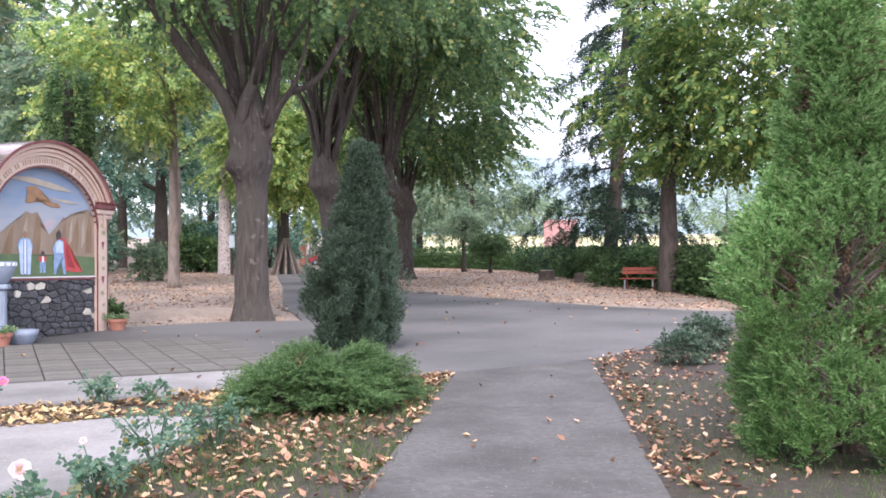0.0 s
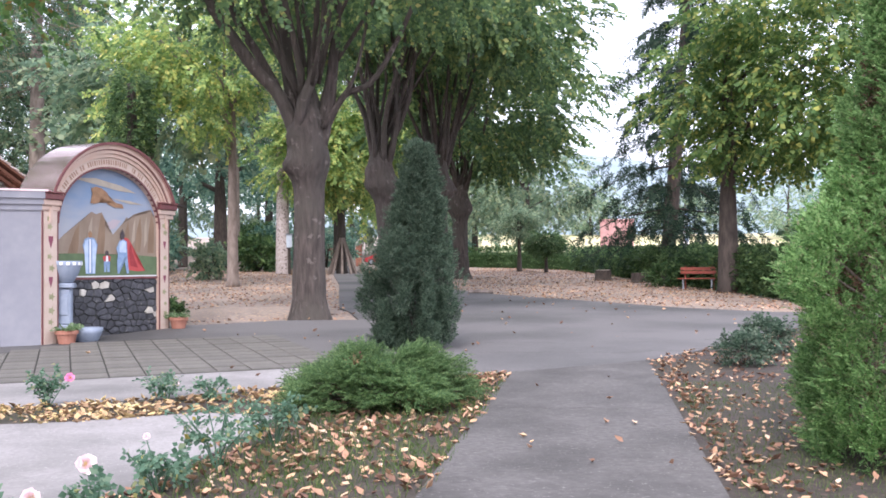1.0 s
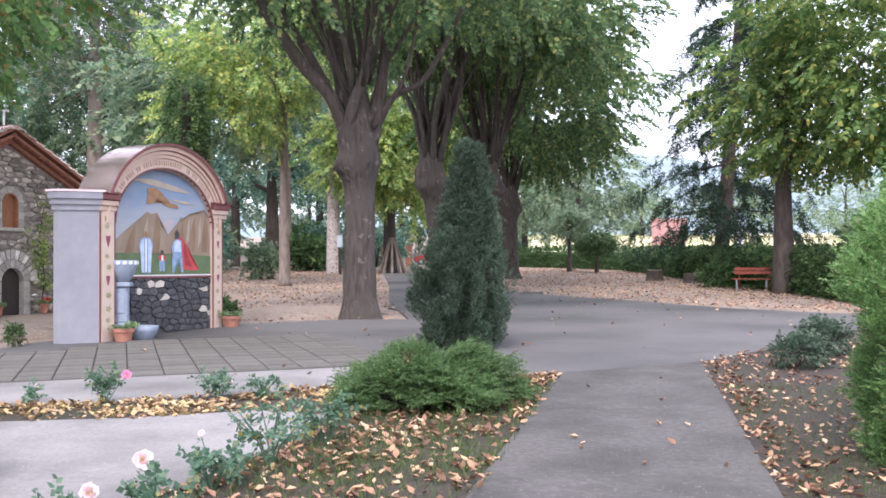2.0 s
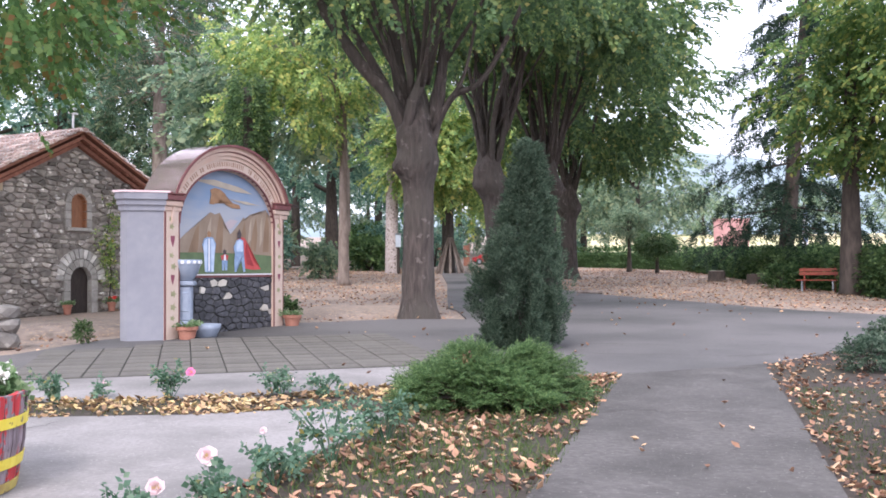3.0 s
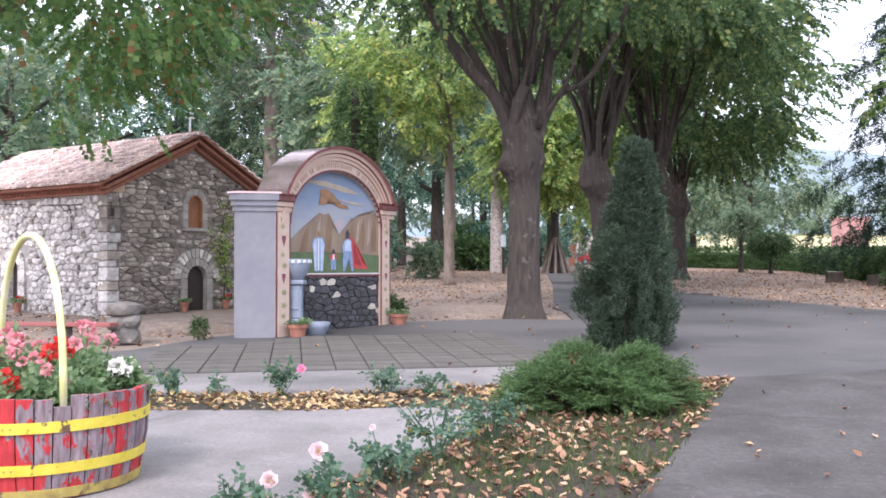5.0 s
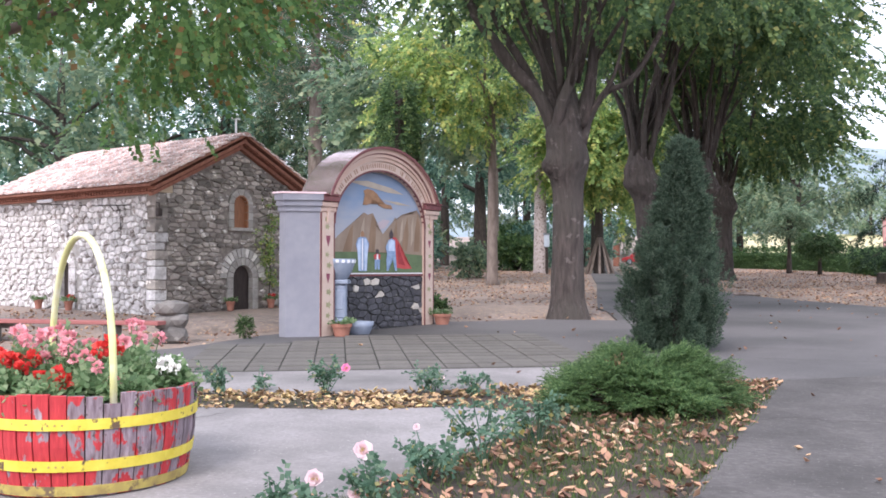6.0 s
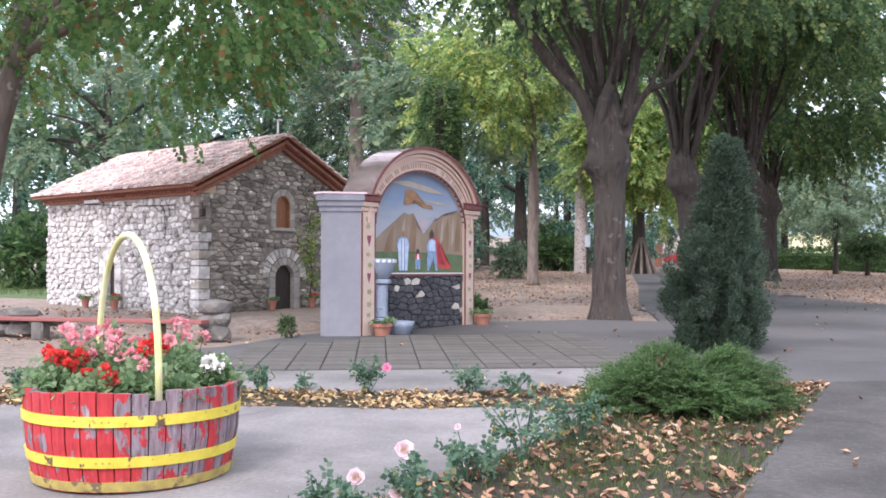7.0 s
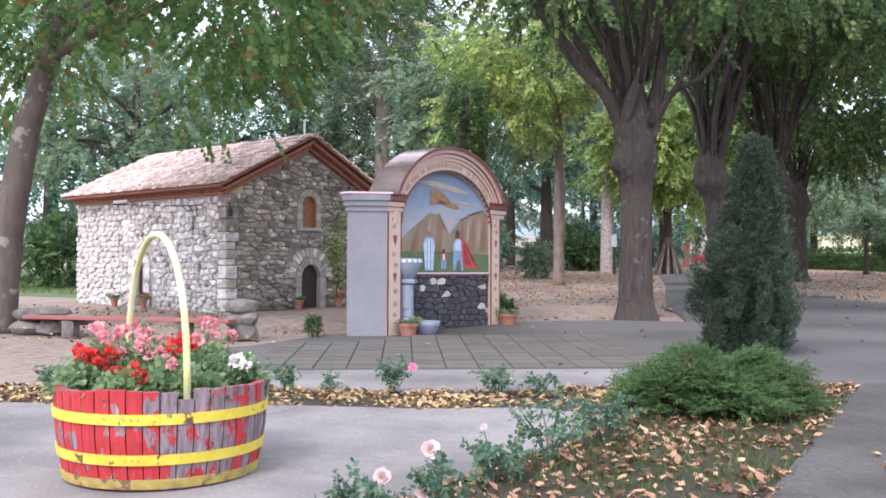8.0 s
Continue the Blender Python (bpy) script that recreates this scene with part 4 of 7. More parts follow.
# ---- wayside shrine with a painted niche ----
SX, SY = -8.047, 15.675
WX, WY = 0.2628, 0.9648          # along the shrine front
UX, UY = -0.9648, 0.2628         # into its wall
SH = thing("shrine", "arched roadside shrine, salmon and lilac, with a painted niche", "shrine", SX, SY, 0.335, math.degrees(math.atan2(WY, WX)))
SW = 3.62                        # its own axes: x along the front, y into the wall, z up
SPRING, OPEN_L, OPEN_R = 2.15, 0.40, 3.27
mid, rad = (OPEN_L + OPEN_R) / 2, (OPEN_R - OPEN_L) / 2


def ellipse(a, b, n=28, cx=mid, z=SPRING):
    return [(cx - a * math.cos(math.pi * i / n), z + b * math.sin(math.pi * i / n)) for i in range(n + 1)]


def arch_band(a0, b0, a1, b1, y0, y1, n=32, z=SPRING, start=0.0, stop=math.pi):
    """A moulding that runs round the arch between two ellipses."""
    bm = bmesh.new()
    prev = None
    for i in range(n + 1):
        t = start + (stop - start) * i / n
        col = [bm.verts.new((mid - a * math.cos(t), y, z + b * math.sin(t))) for a, b, y in ((a0, b0, y0), (a1, b1, y0), (a1, b1, y1), (a0, b0, y1))]
        if prev:
            for k in range(4):
                bm.faces.new((prev[k], prev[(k + 1) % 4], col[(k + 1) % 4], col[k]))
        else:
            bm.faces.new(col)
        prev = col
    bm.faces.new(prev[::-1])
    return bm


RISE = 1.10
t0 = math.asin(0.57 / 1.6)
shell_outline = [(0, -0.3), (OPEN_L, -0.3), (OPEN_L, SPRING)] + ellipse(rad, RISE)[1:-1] + [(OPEN_R, SPRING), (OPEN_R, -0.3), (SW, -0.3), (SW, 2.72)]
shell_outline += [(mid + 1.80 * math.cos(t), SPRING + 1.52 * math.sin(t)) for t in np.linspace(t0, math.pi - t0, 26)] + [(0, 2.72)]
front_wall = part("front_wall", wall_with_holes(shell_outline, [], lambda a, b, d: (a, d, b), 0.318), M_PINK, SH, "salmon painted arch wall")
part("back_wall", wall_with_holes([(0.02, -0.3), (SW - 0.02, -0.3), (SW - 0.02, 2.7)] + [(mid + 1.7 * math.cos(t), SPRING + 1.45 * math.sin(t)) for t in np.linspace(t0, math.pi - t0, 20)] + [(0.02, 2.7)], [],
                                  lambda a, b, d: (a, 0.32 + d, b), 0.28), M_PLASTER, SH)
# the flared, plastered end of the wall and its cornice


def prism(outline, z0, z1):
    bm = bmesh.new()
    lo, hi = [bm.verts.new((x, y, z0)) for x, y in outline], [bm.verts.new((x, y, z1)) for x, y in outline]
    bm.faces.new(lo[::-1])
    bm.faces.new(hi)
    n = len(outline)
    for i in range(n):
        bm.faces.new((lo[i], lo[(i + 1) % n], hi[(i + 1) % n], hi[i]))
    return bm


part("end_wall", prism([(-0.004, 0.004), (-0.43, 0.46), (-0.43, 0.62), (-0.004, 0.62)], -0.3, 2.4), M_PLASTER, SH, "lilac-white plastered end wall")
for k, (z0_, z1_, o) in enumerate(((2.36, 2.46, 0.03), (2.46, 2.56, 0.07), (2.56, 2.68, 0.11))):
    part("cornice", prism([(-0.006 - o * 0.2, -o), (-0.43 - o * 1.1, 0.46 - o * 0.4), (-0.43 - o * 1.1, 0.64), (-0.006, 0.64)], z0_, z1_), M_PLASTER, SH)
part("cornice_cap", prism([(0.0, -0.15), (-0.58, 0.42), (-0.58, 0.66), (0.0, 0.66)], 2.68, 2.715), M_ROOFMETAL, SH)
part("end_wall", prism([(SW + 0.004, 0.004), (SW + 0.004, 0.62), (SW + 0.43, 0.62), (SW + 0.43, 0.46)], -0.3, 2.4), M_PLASTER, SH)
part("cornice", prism([(SW + 0.006, -0.06), (SW + 0.006, 0.64), (SW + 0.52, 0.64), (SW + 0.52, 0.42)], 2.44, 2.66), M_PLASTER, SH)
# made longer and dark to stand in for a small hut roof behind the shrine
part("cornice_cap", prism([(SW, -0.12), (SW, 0.66), (SW + 1.05, 0.66), (SW + 1.05, 0.3)], 2.68, 2.72), M_DARKWOOD, SH)
for x0, x1 in ((-0.004, 0.43), (3.25, 3.74)):
    for z0_, z1_, o in ((2.36, 2.45, 0.03), (2.45, 2.55, 0.07), (2.55, 2.66, 0.11), (2.66, 2.70, 0.13)):
        part("capital", box(((x0 + x1) / 2, -o / 2 + 0.05, (z0_ + z1_) / 2), (x1 - x0 + (o * 0.6 if x0 > 1 else 0), o + 0.1, z1_ - z0_ - 0.004), 0, 0.012), M_PINK if z1_ < 2.66 else M_MAROON, SH)
# mouldings of the arch
part("arch_moulding", arch_band(rad, RISE, rad + 0.03, RISE + 0.03, -0.03, 0.05), M_MAROON, SH)
part("arch_moulding", arch_band(rad + 0.03, RISE + 0.03, rad + 0.19, RISE + 0.21, -0.012, 0.05), M_CREAM, SH, "cream lettering band")
part("arch_moulding", arch_band(rad + 0.19, RISE + 0.21, rad + 0.25, RISE + 0.28, -0.05, 0.05), M_PINK, SH)
part("arch_moulding", arch_band(rad + 0.25, RISE + 0.28, rad + 0.31, RISE + 0.36, -0.085, 0.05, start=0.3, stop=math.pi - 0.3), M_PINK, SH)
part("arch_line", arch_band(rad + 0.295, RISE + 0.34, rad + 0.312, RISE + 0.362, -0.1, -0.08, start=0.34, stop=math.pi - 0.34), M_MAROON, SH)
part("arch_moulding", arch_band(rad + 0.31, RISE + 0.36, rad + 0.37, RISE + 0.44, -0.13, 0.05, start=t0, stop=math.pi - t0), M_PINK, SH)
part("roof", arch_band(rad + 0.37, RISE + 0.44, rad + 0.41, RISE + 0.48, -0.18, 0.6, start=t0 - 0.03, stop=math.pi - t0 + 0.03), M_ROOFMETAL, SH, "glossy maroon sheet-metal barrel roof", smooth=False)
part("roof_rim", arch_band(rad + 0.37, RISE + 0.44, rad + 0.418, RISE + 0.488, -0.2, -0.178, start=t0 - 0.03, stop=math.pi - t0 + 0.03), M_MAROON, SH)
# unread lettering as plain bars round the band
g_ = random.Random(4)
M_LETTER = material("umber_lettering", (0.28, 0.17, 0.12), (0.36, 0.23, 0.17), 9, 0.8, 0.0)
t_ = 0.22
while t_ < math.pi - 0.22:
    w_ = g_.uniform(0.012, 0.03)
    if g_.random() < 0.84:
        part("letter_bar", arch_band(rad + 0.07, RISE + 0.075, rad + 0.155, RISE + 0.165, -0.016, -0.009, n=1, start=t_, stop=t_ + w_), M_LETTER, SH)
    t_ += w_ + 0.022
# painted vines on the pilasters, maroon edges
M_GRAPE = material("painted_grape", (0.17, 0.04, 0.07), (0.24, 0.07, 0.10), 9, 0.8, 0.0)
M_VINE = material("painted_vine_leaf", (0.22, 0.22, 0.11), (0.36, 0.34, 0.20), 9, 0.8, 0.0)


def flat_shape(name, pts, y, material_, parent):
    """Paint: a flat shape on the wall, a few millimetres proud."""
    bm = bmesh.new()
    f = bm.faces.new([bm.verts.new((x, y, z)) for x, z in pts])
    bmesh.ops.triangulate(bm, faces=[f])
    return part(name, bm, material_, parent)


for x0, x1 in ((0.0, OPEN_L), (OPEN_R, SW)):
    c = (x0 + x1) / 2
    part("pilaster_panel", box((c, -0.012, 1.17), (x1 - x0 - 0.09, 0.016, 2.34)), M_CREAM, SH)
    for xx in (x0 + 0.018, x1 - 0.018):
        part("pilaster_line", box((xx, -0.008, 1.17), (0.03, 0.012, 2.36)), M_MAROON, SH)
    for z, kind_ in ((2.22, 1), (2.08, 1), (1.84, 0), (1.56, 1), (1.36, 1), (1.14, 0), (0.86, 1), (0.62, 1), (0.42, 1)):
        dx, s = g_.uniform(-0.03, 0.03), g_.uniform(0.8, 1.1) * (0.055 if x0 < 1 else 0.045)
        if kind_:
            flat_shape("painted_leaf", [(c + dx + s * (1.0 + 0.45 * math.cos(5 * a)) * math.cos(a), z + s * (1.0 + 0.45 * math.cos(5 * a)) * math.sin(a)) for a in np.linspace(0, 6.2, 16)], -0.024, M_VINE, SH)
        else:
            flat_shape("painted_grape_cluster", [(c - s, z + s * 1.3), (c + s, z + s * 1.3), (c + s * 0.9, z), (c, z - s * 2.4), (c - s * 0.9, z)], -0.024, M_GRAPE, SH)
# the painting in the niche: flat shapes on the back wall
M_SKY = bpy.data.materials.new("painted_sky")
M_SKY.use_nodes = True
nt_ = M_SKY.node_tree
sep_ = nt_.nodes.new("ShaderNodeSeparateXYZ")
tc_ = nt_.nodes.new("ShaderNodeTexCoord")
nt_.links.new(tc_.outputs["Object"], sep_.inputs["Vector"])
mr_ = nt_.nodes.new("ShaderNodeMapRange")
mr_.inputs["From Min"].default_value, mr_.inputs["From Max"].default_value = 1.9, 3.1
nt_.links.new(sep_.outputs["Z"], mr_.inputs["Value"])
skyc = ramp_between(nt_, mr_.outputs["Result"], (0.40, 0.42, 0.46), (0.13, 0.22, 0.36), 0.1, 0.9)
skyc = mix_colour(nt_, 0.35, skyc, ramp_between(nt_, noise_fac(nt_, 2.2, 4, (0.6, 1, 1.6)), (0.16, 0.24, 0.36), (0.42, 0.38, 0.34)))
nt_.links.new(skyc, nt_.nodes["Principled BSDF"].inputs["Base Color"])
nt_.nodes["Principled BSDF"].inputs["Roughness"].default_value = 0.7
M_MOUNT = material("painted_ochre_mountain", (0.224, 0.167, 0.119), (0.308, 0.242, 0.180), 3.5, 0.8, 0.0, stretch=(1.2, 1, 0.5), big=(0.246, 0.180, 0.132), big_scale=2.2)
M_MOUNT2 = material("painted_dark_crag", (0.176, 0.114, 0.070), (0.264, 0.176, 0.114), 3.5, 0.8, 0.0, stretch=(1.5, 1, 0.4))
M_MEADOW = material("painted_meadow", (0.08, 0.12, 0.06), (0.12, 0.17, 0.08), 6, 0.8, 0.0)
M_ROBE = material("painted_pale_blue", (0.36, 0.46, 0.62), (0.52, 0.60, 0.72), 9, 0.8, 0.0)
M_WHITEP = material("painted_white", (0.66, 0.66, 0.68), (0.74, 0.74, 0.76), 9, 0.8, 0.0)
M_REDP = material("painted_red", (0.38, 0.05, 0.05), (0.48, 0.08, 0.075), 5, 0.8, 0.0, stretch=(3, 1, 0.6))
M_BROWNP = material("painted_brown", (0.24, 0.13, 0.07), (0.34, 0.20, 0.11), 9, 0.8, 0.0)
M_DARKP = material("painted_umber", (0.05, 0.04, 0.045), (0.09, 0.07, 0.07), 9, 0.8, 0.0)
M_DARKREDP = material("painted_dark_red", (0.24, 0.025, 0.03), (0.32, 0.04, 0.045), 9, 0.8, 0.0)
M_MOUNT3 = material("painted_sunlit_ochre", (0.317, 0.255, 0.194), (0.387, 0.317, 0.246), 5, 0.8, 0.0)
M_GLOWP = material("painted_evening_cloud", (0.34, 0.30, 0.25), (0.44, 0.38, 0.30), 4, 0.8, 0.0)
M_ROSEP = material("painted_rose_haze", (0.40, 0.34, 0.36), (0.46, 0.39, 0.40), 4, 0.8, 0.0)
M_BLUEP = material("painted_steel_blue", (0.16, 0.24, 0.40), (0.28, 0.38, 0.52), 12, 0.8, 0.0)
def niche(x, out=0.0):
    """Depth of the niche's back, deeper beside the font than at the far end."""
    return 0.30 - 0.24 * (x - OPEN_L) / (OPEN_R - OPEN_L) - out


def on_niche(bm):
    for v in bm.verts:
        v.co.y += niche(v.co.x)
    return bm


def paint(name, pts, layer, material_, parent):
    """Paint on the niche's back: a flat shape, a few millimetres proud."""
    bm = bmesh.new()
    f = bm.faces.new([bm.verts.new((x, niche(x, 0.006 + 0.004 * layer), z)) for x, z in pts])
    bmesh.ops.triangulate(bm, faces=[f])
    return part(name, bm, material_, parent)


painting = part("painting", wall_with_holes([(OPEN_L, 1.15), (OPEN_R, 1.15)] + ellipse(rad + 0.006, RISE + 0.006)[::-1], [], lambda a, b, d: (a, niche(a) + d, b), 0.012), M_SKY, SH, "mural of ochre mountains, meadow and plain figures")
paint("mountain", [(0.42, 1.5), (0.42, 1.66), (0.62, 1.8), (0.82, 1.96), (1.0, 2.08), (1.2, 2.22), (1.36, 2.3), (1.5, 2.42), (1.62, 2.38), (1.76, 2.42), (1.84, 2.3), (1.82, 2.2), (1.9, 2.1), (2.05, 2.0), (2.2, 2.12), (2.32, 2.24),
                   (2.42, 2.36), (2.5, 2.3), (2.62, 2.42), (2.72, 2.38), (2.92, 2.5), (2.98, 2.44), (3.1, 2.54), (3.16, 2.4), (3.26, 2.36), (3.26, 1.5)], 1, M_MOUNT, painting)
for q in ([(1.58, 1.6), (1.66, 2.0), (1.74, 2.38), (1.84, 2.28), (1.84, 1.9), (1.8, 1.6)], [(0.9, 1.6), (1.1, 2.06), (1.2, 2.18), (1.18, 1.8), (1.14, 1.6)], [(2.2, 1.62), (2.36, 2.0), (2.46, 2.28), (2.5, 1.9), (2.44, 1.62)],
          [(2.62, 1.7), (2.7, 2.1), (2.8, 2.38), (2.84, 2.0), (2.78, 1.66)], [(3.0, 1.66), (3.04, 2.1), (3.12, 2.48), (3.2, 2.2), (3.18, 1.66)]):
    paint("crag", q, 2, M_MOUNT2, painting)
for q in ([(1.36, 1.7), (1.42, 2.1), (1.52, 2.34), (1.5, 1.9)], [(2.9, 1.75), (2.92, 2.2), (2.98, 2.4), (2.98, 1.9)], [(2.54, 1.8), (2.6, 2.2), (2.66, 2.36), (2.64, 1.9)]):
    paint("sunlit_face", q, 2, M_MOUNT3, painting)
paint("meadow", [(0.42, 1.18), (3.265, 1.18), (3.265, 1.58), (2.5, 1.62), (1.9, 1.6), (1.2, 1.63), (0.42, 1.62)], 3, M_MEADOW, painting)
for q, m_ in (([(1.0, 3.02), (1.6, 3.06), (2.3, 2.96), (2.7, 2.84), (2.2, 2.86), (1.6, 2.94)], M_GLOWP), ([(2.0, 2.7), (2.5, 2.68), (2.9, 2.62), (2.5, 2.62)], M_GLOWP), ([(1.86, 2.2), (2.06, 2.3), (2.26, 2.28), (2.1, 2.12), (1.96, 2.1)], M_ROSEP)):
    paint("cloud", q, 1, m_, painting)
paint("robed_figure", [(1.36, 1.25), (1.58, 1.25), (1.6, 1.6), (1.64, 1.8), (1.56, 1.92), (1.5, 1.93), (1.4, 1.93), (1.32, 1.9), (1.27, 1.78), (1.33, 1.6)], 4, M_BLUEP, painting)
paint("robe_panel", [(1.34, 1.26), (1.4, 1.26), (1.4, 1.9), (1.33, 1.86), (1.3, 1.76)], 5, M_ROBE, painting)
paint("robe_panel", [(1.51, 1.26), (1.57, 1.26), (1.61, 1.78), (1.55, 1.89), (1.5, 1.9)], 5, M_ROBE, painting)
paint("robe_stripe", [(1.43, 1.27), (1.47, 1.27), (1.47, 1.9), (1.43, 1.9)], 5, M_WHITEP, painting)
paint("bare_shape", [(1.41, 1.93), (1.49, 1.93), (1.5, 2.01), (1.45, 2.06), (1.4, 2.01)], 5, M_BROWNP, painting)
paint("small_figure", [(1.81, 1.28), (1.86, 1.28), (1.875, 1.44), (1.89, 1.28), (1.95, 1.28), (1.96, 1.5), (1.8, 1.5)], 4, M_BLUEP, painting)
paint("small_vest", [(1.8, 1.48), (1.96, 1.48), (1.98, 1.58), (1.9, 1.6), (1.86, 1.6), (1.77, 1.57)], 4, M_REDP, painting)
paint("small_sleeve", [(1.85, 1.48), (1.91, 1.48), (1.9, 1.59), (1.86, 1.59)], 5, M_WHITEP, painting)
paint("small_cap", [(1.83, 1.6), (1.92, 1.6), (1.92, 1.67), (1.87, 1.7), (1.83, 1.67)], 5, M_DARKP, painting)
paint("cape", [(2.44, 1.32), (2.36, 1.6), (2.24, 1.9), (2.3, 1.96), (2.44, 1.94), (2.52, 1.86), (2.62, 1.62), (2.74, 1.44), (2.93, 1.3), (2.7, 1.29)], 4, M_REDP, painting)
paint("cape_fold", [(2.5, 1.4), (2.46, 1.7), (2.5, 1.84), (2.6, 1.58), (2.72, 1.36)], 5, M_DARKREDP, painting)
paint("armoured_figure", [(2.15, 1.25), (2.2, 1.25), (2.24, 1.48), (2.34, 1.5), (2.4, 1.25), (2.46, 1.25), (2.42, 1.6), (2.4, 1.88), (2.3, 1.92), (2.2, 1.88), (2.12, 1.74), (2.16, 1.62), (2.14, 1.48)], 6, M_BLUEP, painting)
paint("breast_plate", [(2.2, 1.66), (2.38, 1.66), (2.38, 1.86), (2.28, 1.9), (2.2, 1.84)], 7, M_ROBE, painting)
paint("helmet", [(2.23, 1.92), (2.33, 1.92), (2.34, 2.02), (2.28, 2.12), (2.22, 2.02)], 7, M_DARKP, painting)
paint("hovering_shape", [(1.47, 2.58), (1.52, 2.76), (1.49, 2.86), (1.6, 2.9), (1.76, 2.88), (1.9, 2.8), (1.98, 2.68), (2.12, 2.62), (2.3, 2.6), (2.34, 2.52), (2.1, 2.53), (1.92, 2.58), (1.84, 2.66), (1.76, 2.72), (1.68, 2.6), (1.56, 2.57)], 2, M_BROWNP, painting)
part("painting_line", on_niche(box((mid, -0.014, 1.2), (rad * 2 - 0.01, 0.02, 0.022))), M_WHITEP, SH)
part("painting_line", on_niche(box((mid, -0.02, 1.165), (rad * 2 - 0.01, 0.04, 0.04))), M_MAROON, SH)
# dark stone cladding below the painting
part("cladding_bed", on_niche(box((mid, 0.006, 0.45), (rad * 2 - 0.004, 0.012, 1.36))), M_JOINT, SH)
g_ = random.Random(12)
for cell in cells(OPEN_L, OPEN_R, -0.1, 1.14, 0.2, 0.125, 12, lambda x, z: True):
    cx_, cz_ = sum(p[0] for p in cell) / len(cell), sum(p[1] for p in cell) / len(cell)
    pale = any(abs(cx_ - px_) < 0.12 and abs(cz_ - pz_) < 0.075 for px_, pz_ in ((1.28, 0.93), (1.62, 1.0), (1.84, 0.98), (2.04, 0.8), (2.96, 0.91), (3.12, 0.45)))
    bm = bmesh.new()
    stone_block(bm, cell, lambda x, z, d: (x, niche(x, 0.004) + d, z), -g_.uniform(0.006, 0.03), 0.88, 0.008)
    part("cladding_stone", bm, M_PALESTONE if pale else M_DARKSTONE, SH)
part("plinth", on_niche(box((mid, -0.03, -0.1), (rad * 2 - 0.01, 0.06, 0.24))), M_DARKSTONE, SH)


def font_basin():
    t = thing("stone_font", "blue-grey stone font on a stepped pedestal in the shrine", "font", SX + 0.62 * WX + 0.05 * UX, SY + 0.62 * WY + 0.05 * UY, 0.46, 15)
    part("pedestal_base", box((0, 0, 0.02), (0.40, 0.36, 0.42), 0, 0.02), M_BASIN, t)
    part("pedestal_column", box((0, 0, 0.55), (0.25, 0.23, 0.66), 0, 0.03), M_BASIN, t)
    part("pedestal_panel", box((0, -0.118, 0.58), (0.16, 0.03, 0.36), 0, 0.01), M_BASIN, t)
    part("pedestal_top", box((0, 0, 0.92), (0.36, 0.32, 0.09), 0, 0.02), M_BASIN, t)
    part("bowl", spun([(0.12, 0.96), (0.16, 1.0), (0.23, 1.12), (0.28, 1.26), (0.30, 1.36), (0.25, 1.36), (0.2, 1.22), (0.06, 1.12)]), M_BASIN, t, smooth=True)
    for k in range(16):
        a = 6.283 * k / 16
        part("bowl_carving", box((0.287 * math.cos(a), 0.287 * math.sin(a), 1.31), (0.03, 0.06, 0.06), math.degrees(a), 0.008), M_WHITEP, t)
    t2 = thing("low_basin", "blue-grey round stone basin on the ground", "basin", SX + 0.86 * WX - 0.2 * UX, SY + 0.86 * WY - 0.2 * UY, 0.33, 0)
    part("bowl", spun([(0.16, 0.0), (0.21, 0.03), (0.29, 0.2), (0.31, 0.29), (0.27, 0.29), (0.22, 0.2), (0.1, 0.12)]), M_BASIN, t2, smooth=True)


font_basin()


def pot(label, x, y, z, r, h, leaves=60, mat_leaf=None, size=0.12, bloom=None):
    t = thing("flower_pot", label, "flower pot", x, y, z)
    part("pot", spun([(r * 0.68, 0), (r * 0.9, h * 0.74), (r * 0.9, h * 0.76), (r * 1.04, h * 0.77), (r * 1.04, h), (r * 0.9, h), (r * 0.86, h * 0.86)], 18), M_TERRACOTTA, t)
    part("soil", spun([(r * 0.85, h * 0.84), (r * 0.85, h * 0.88)], 12), M_SOIL, t)
    a = rng.uniform(0, 6.28, leaves)
    q = np.c_[np.cos(a) * r * 0.7, np.sin(a) * r * 0.7, np.full(leaves, h * 0.95)] * rng.uniform(0.3, 1, (leaves, 1)) ** np.array([0.5, 0.5, 0.0])
    d = np.c_[np.cos(a), np.sin(a), rng.uniform(0.3, 1.6, leaves)]
    tagged(foliage("plant", q, d, rng.uniform(0.7, 1.3, leaves) * size, mat_leaf or L_GERANIUM, t, n=6, leaf=0.5), kind="stuff")
    if bloom:
        for k in range(4):
            blossom(t, (random.uniform(-r, r), random.uniform(-r, r), h + size * random.uniform(0.6, 1.1)), 0.05, bloom)


def petals_material(name, c1, c2):
    return leaf_material(name, [(0, c1), (1, c2)], rough=0.6, glow=0.25)


P_PINK = petals_material("pink_petals", (0.72, 0.26, 0.30), (0.85, 0.46, 0.48))
P_RED = petals_material("red_petals", (0.62, 0.03, 0.03), (0.75, 0.08, 0.06))
P_WHITE = petals_material("white_petals", (0.78, 0.76, 0.70), (0.86, 0.84, 0.80))
P_ROSE = petals_material("pale_rose_petals", (0.68, 0.44, 0.48), (0.78, 0.66, 0.66))
P_HEART = petals_material("cream_rose_heart", (0.62, 0.45, 0.20), (0.70, 0.58, 0.34))
P_DEEP = petals_material("deep_pink_petals", (0.72, 0.16, 0.36), (0.84, 0.32, 0.48))


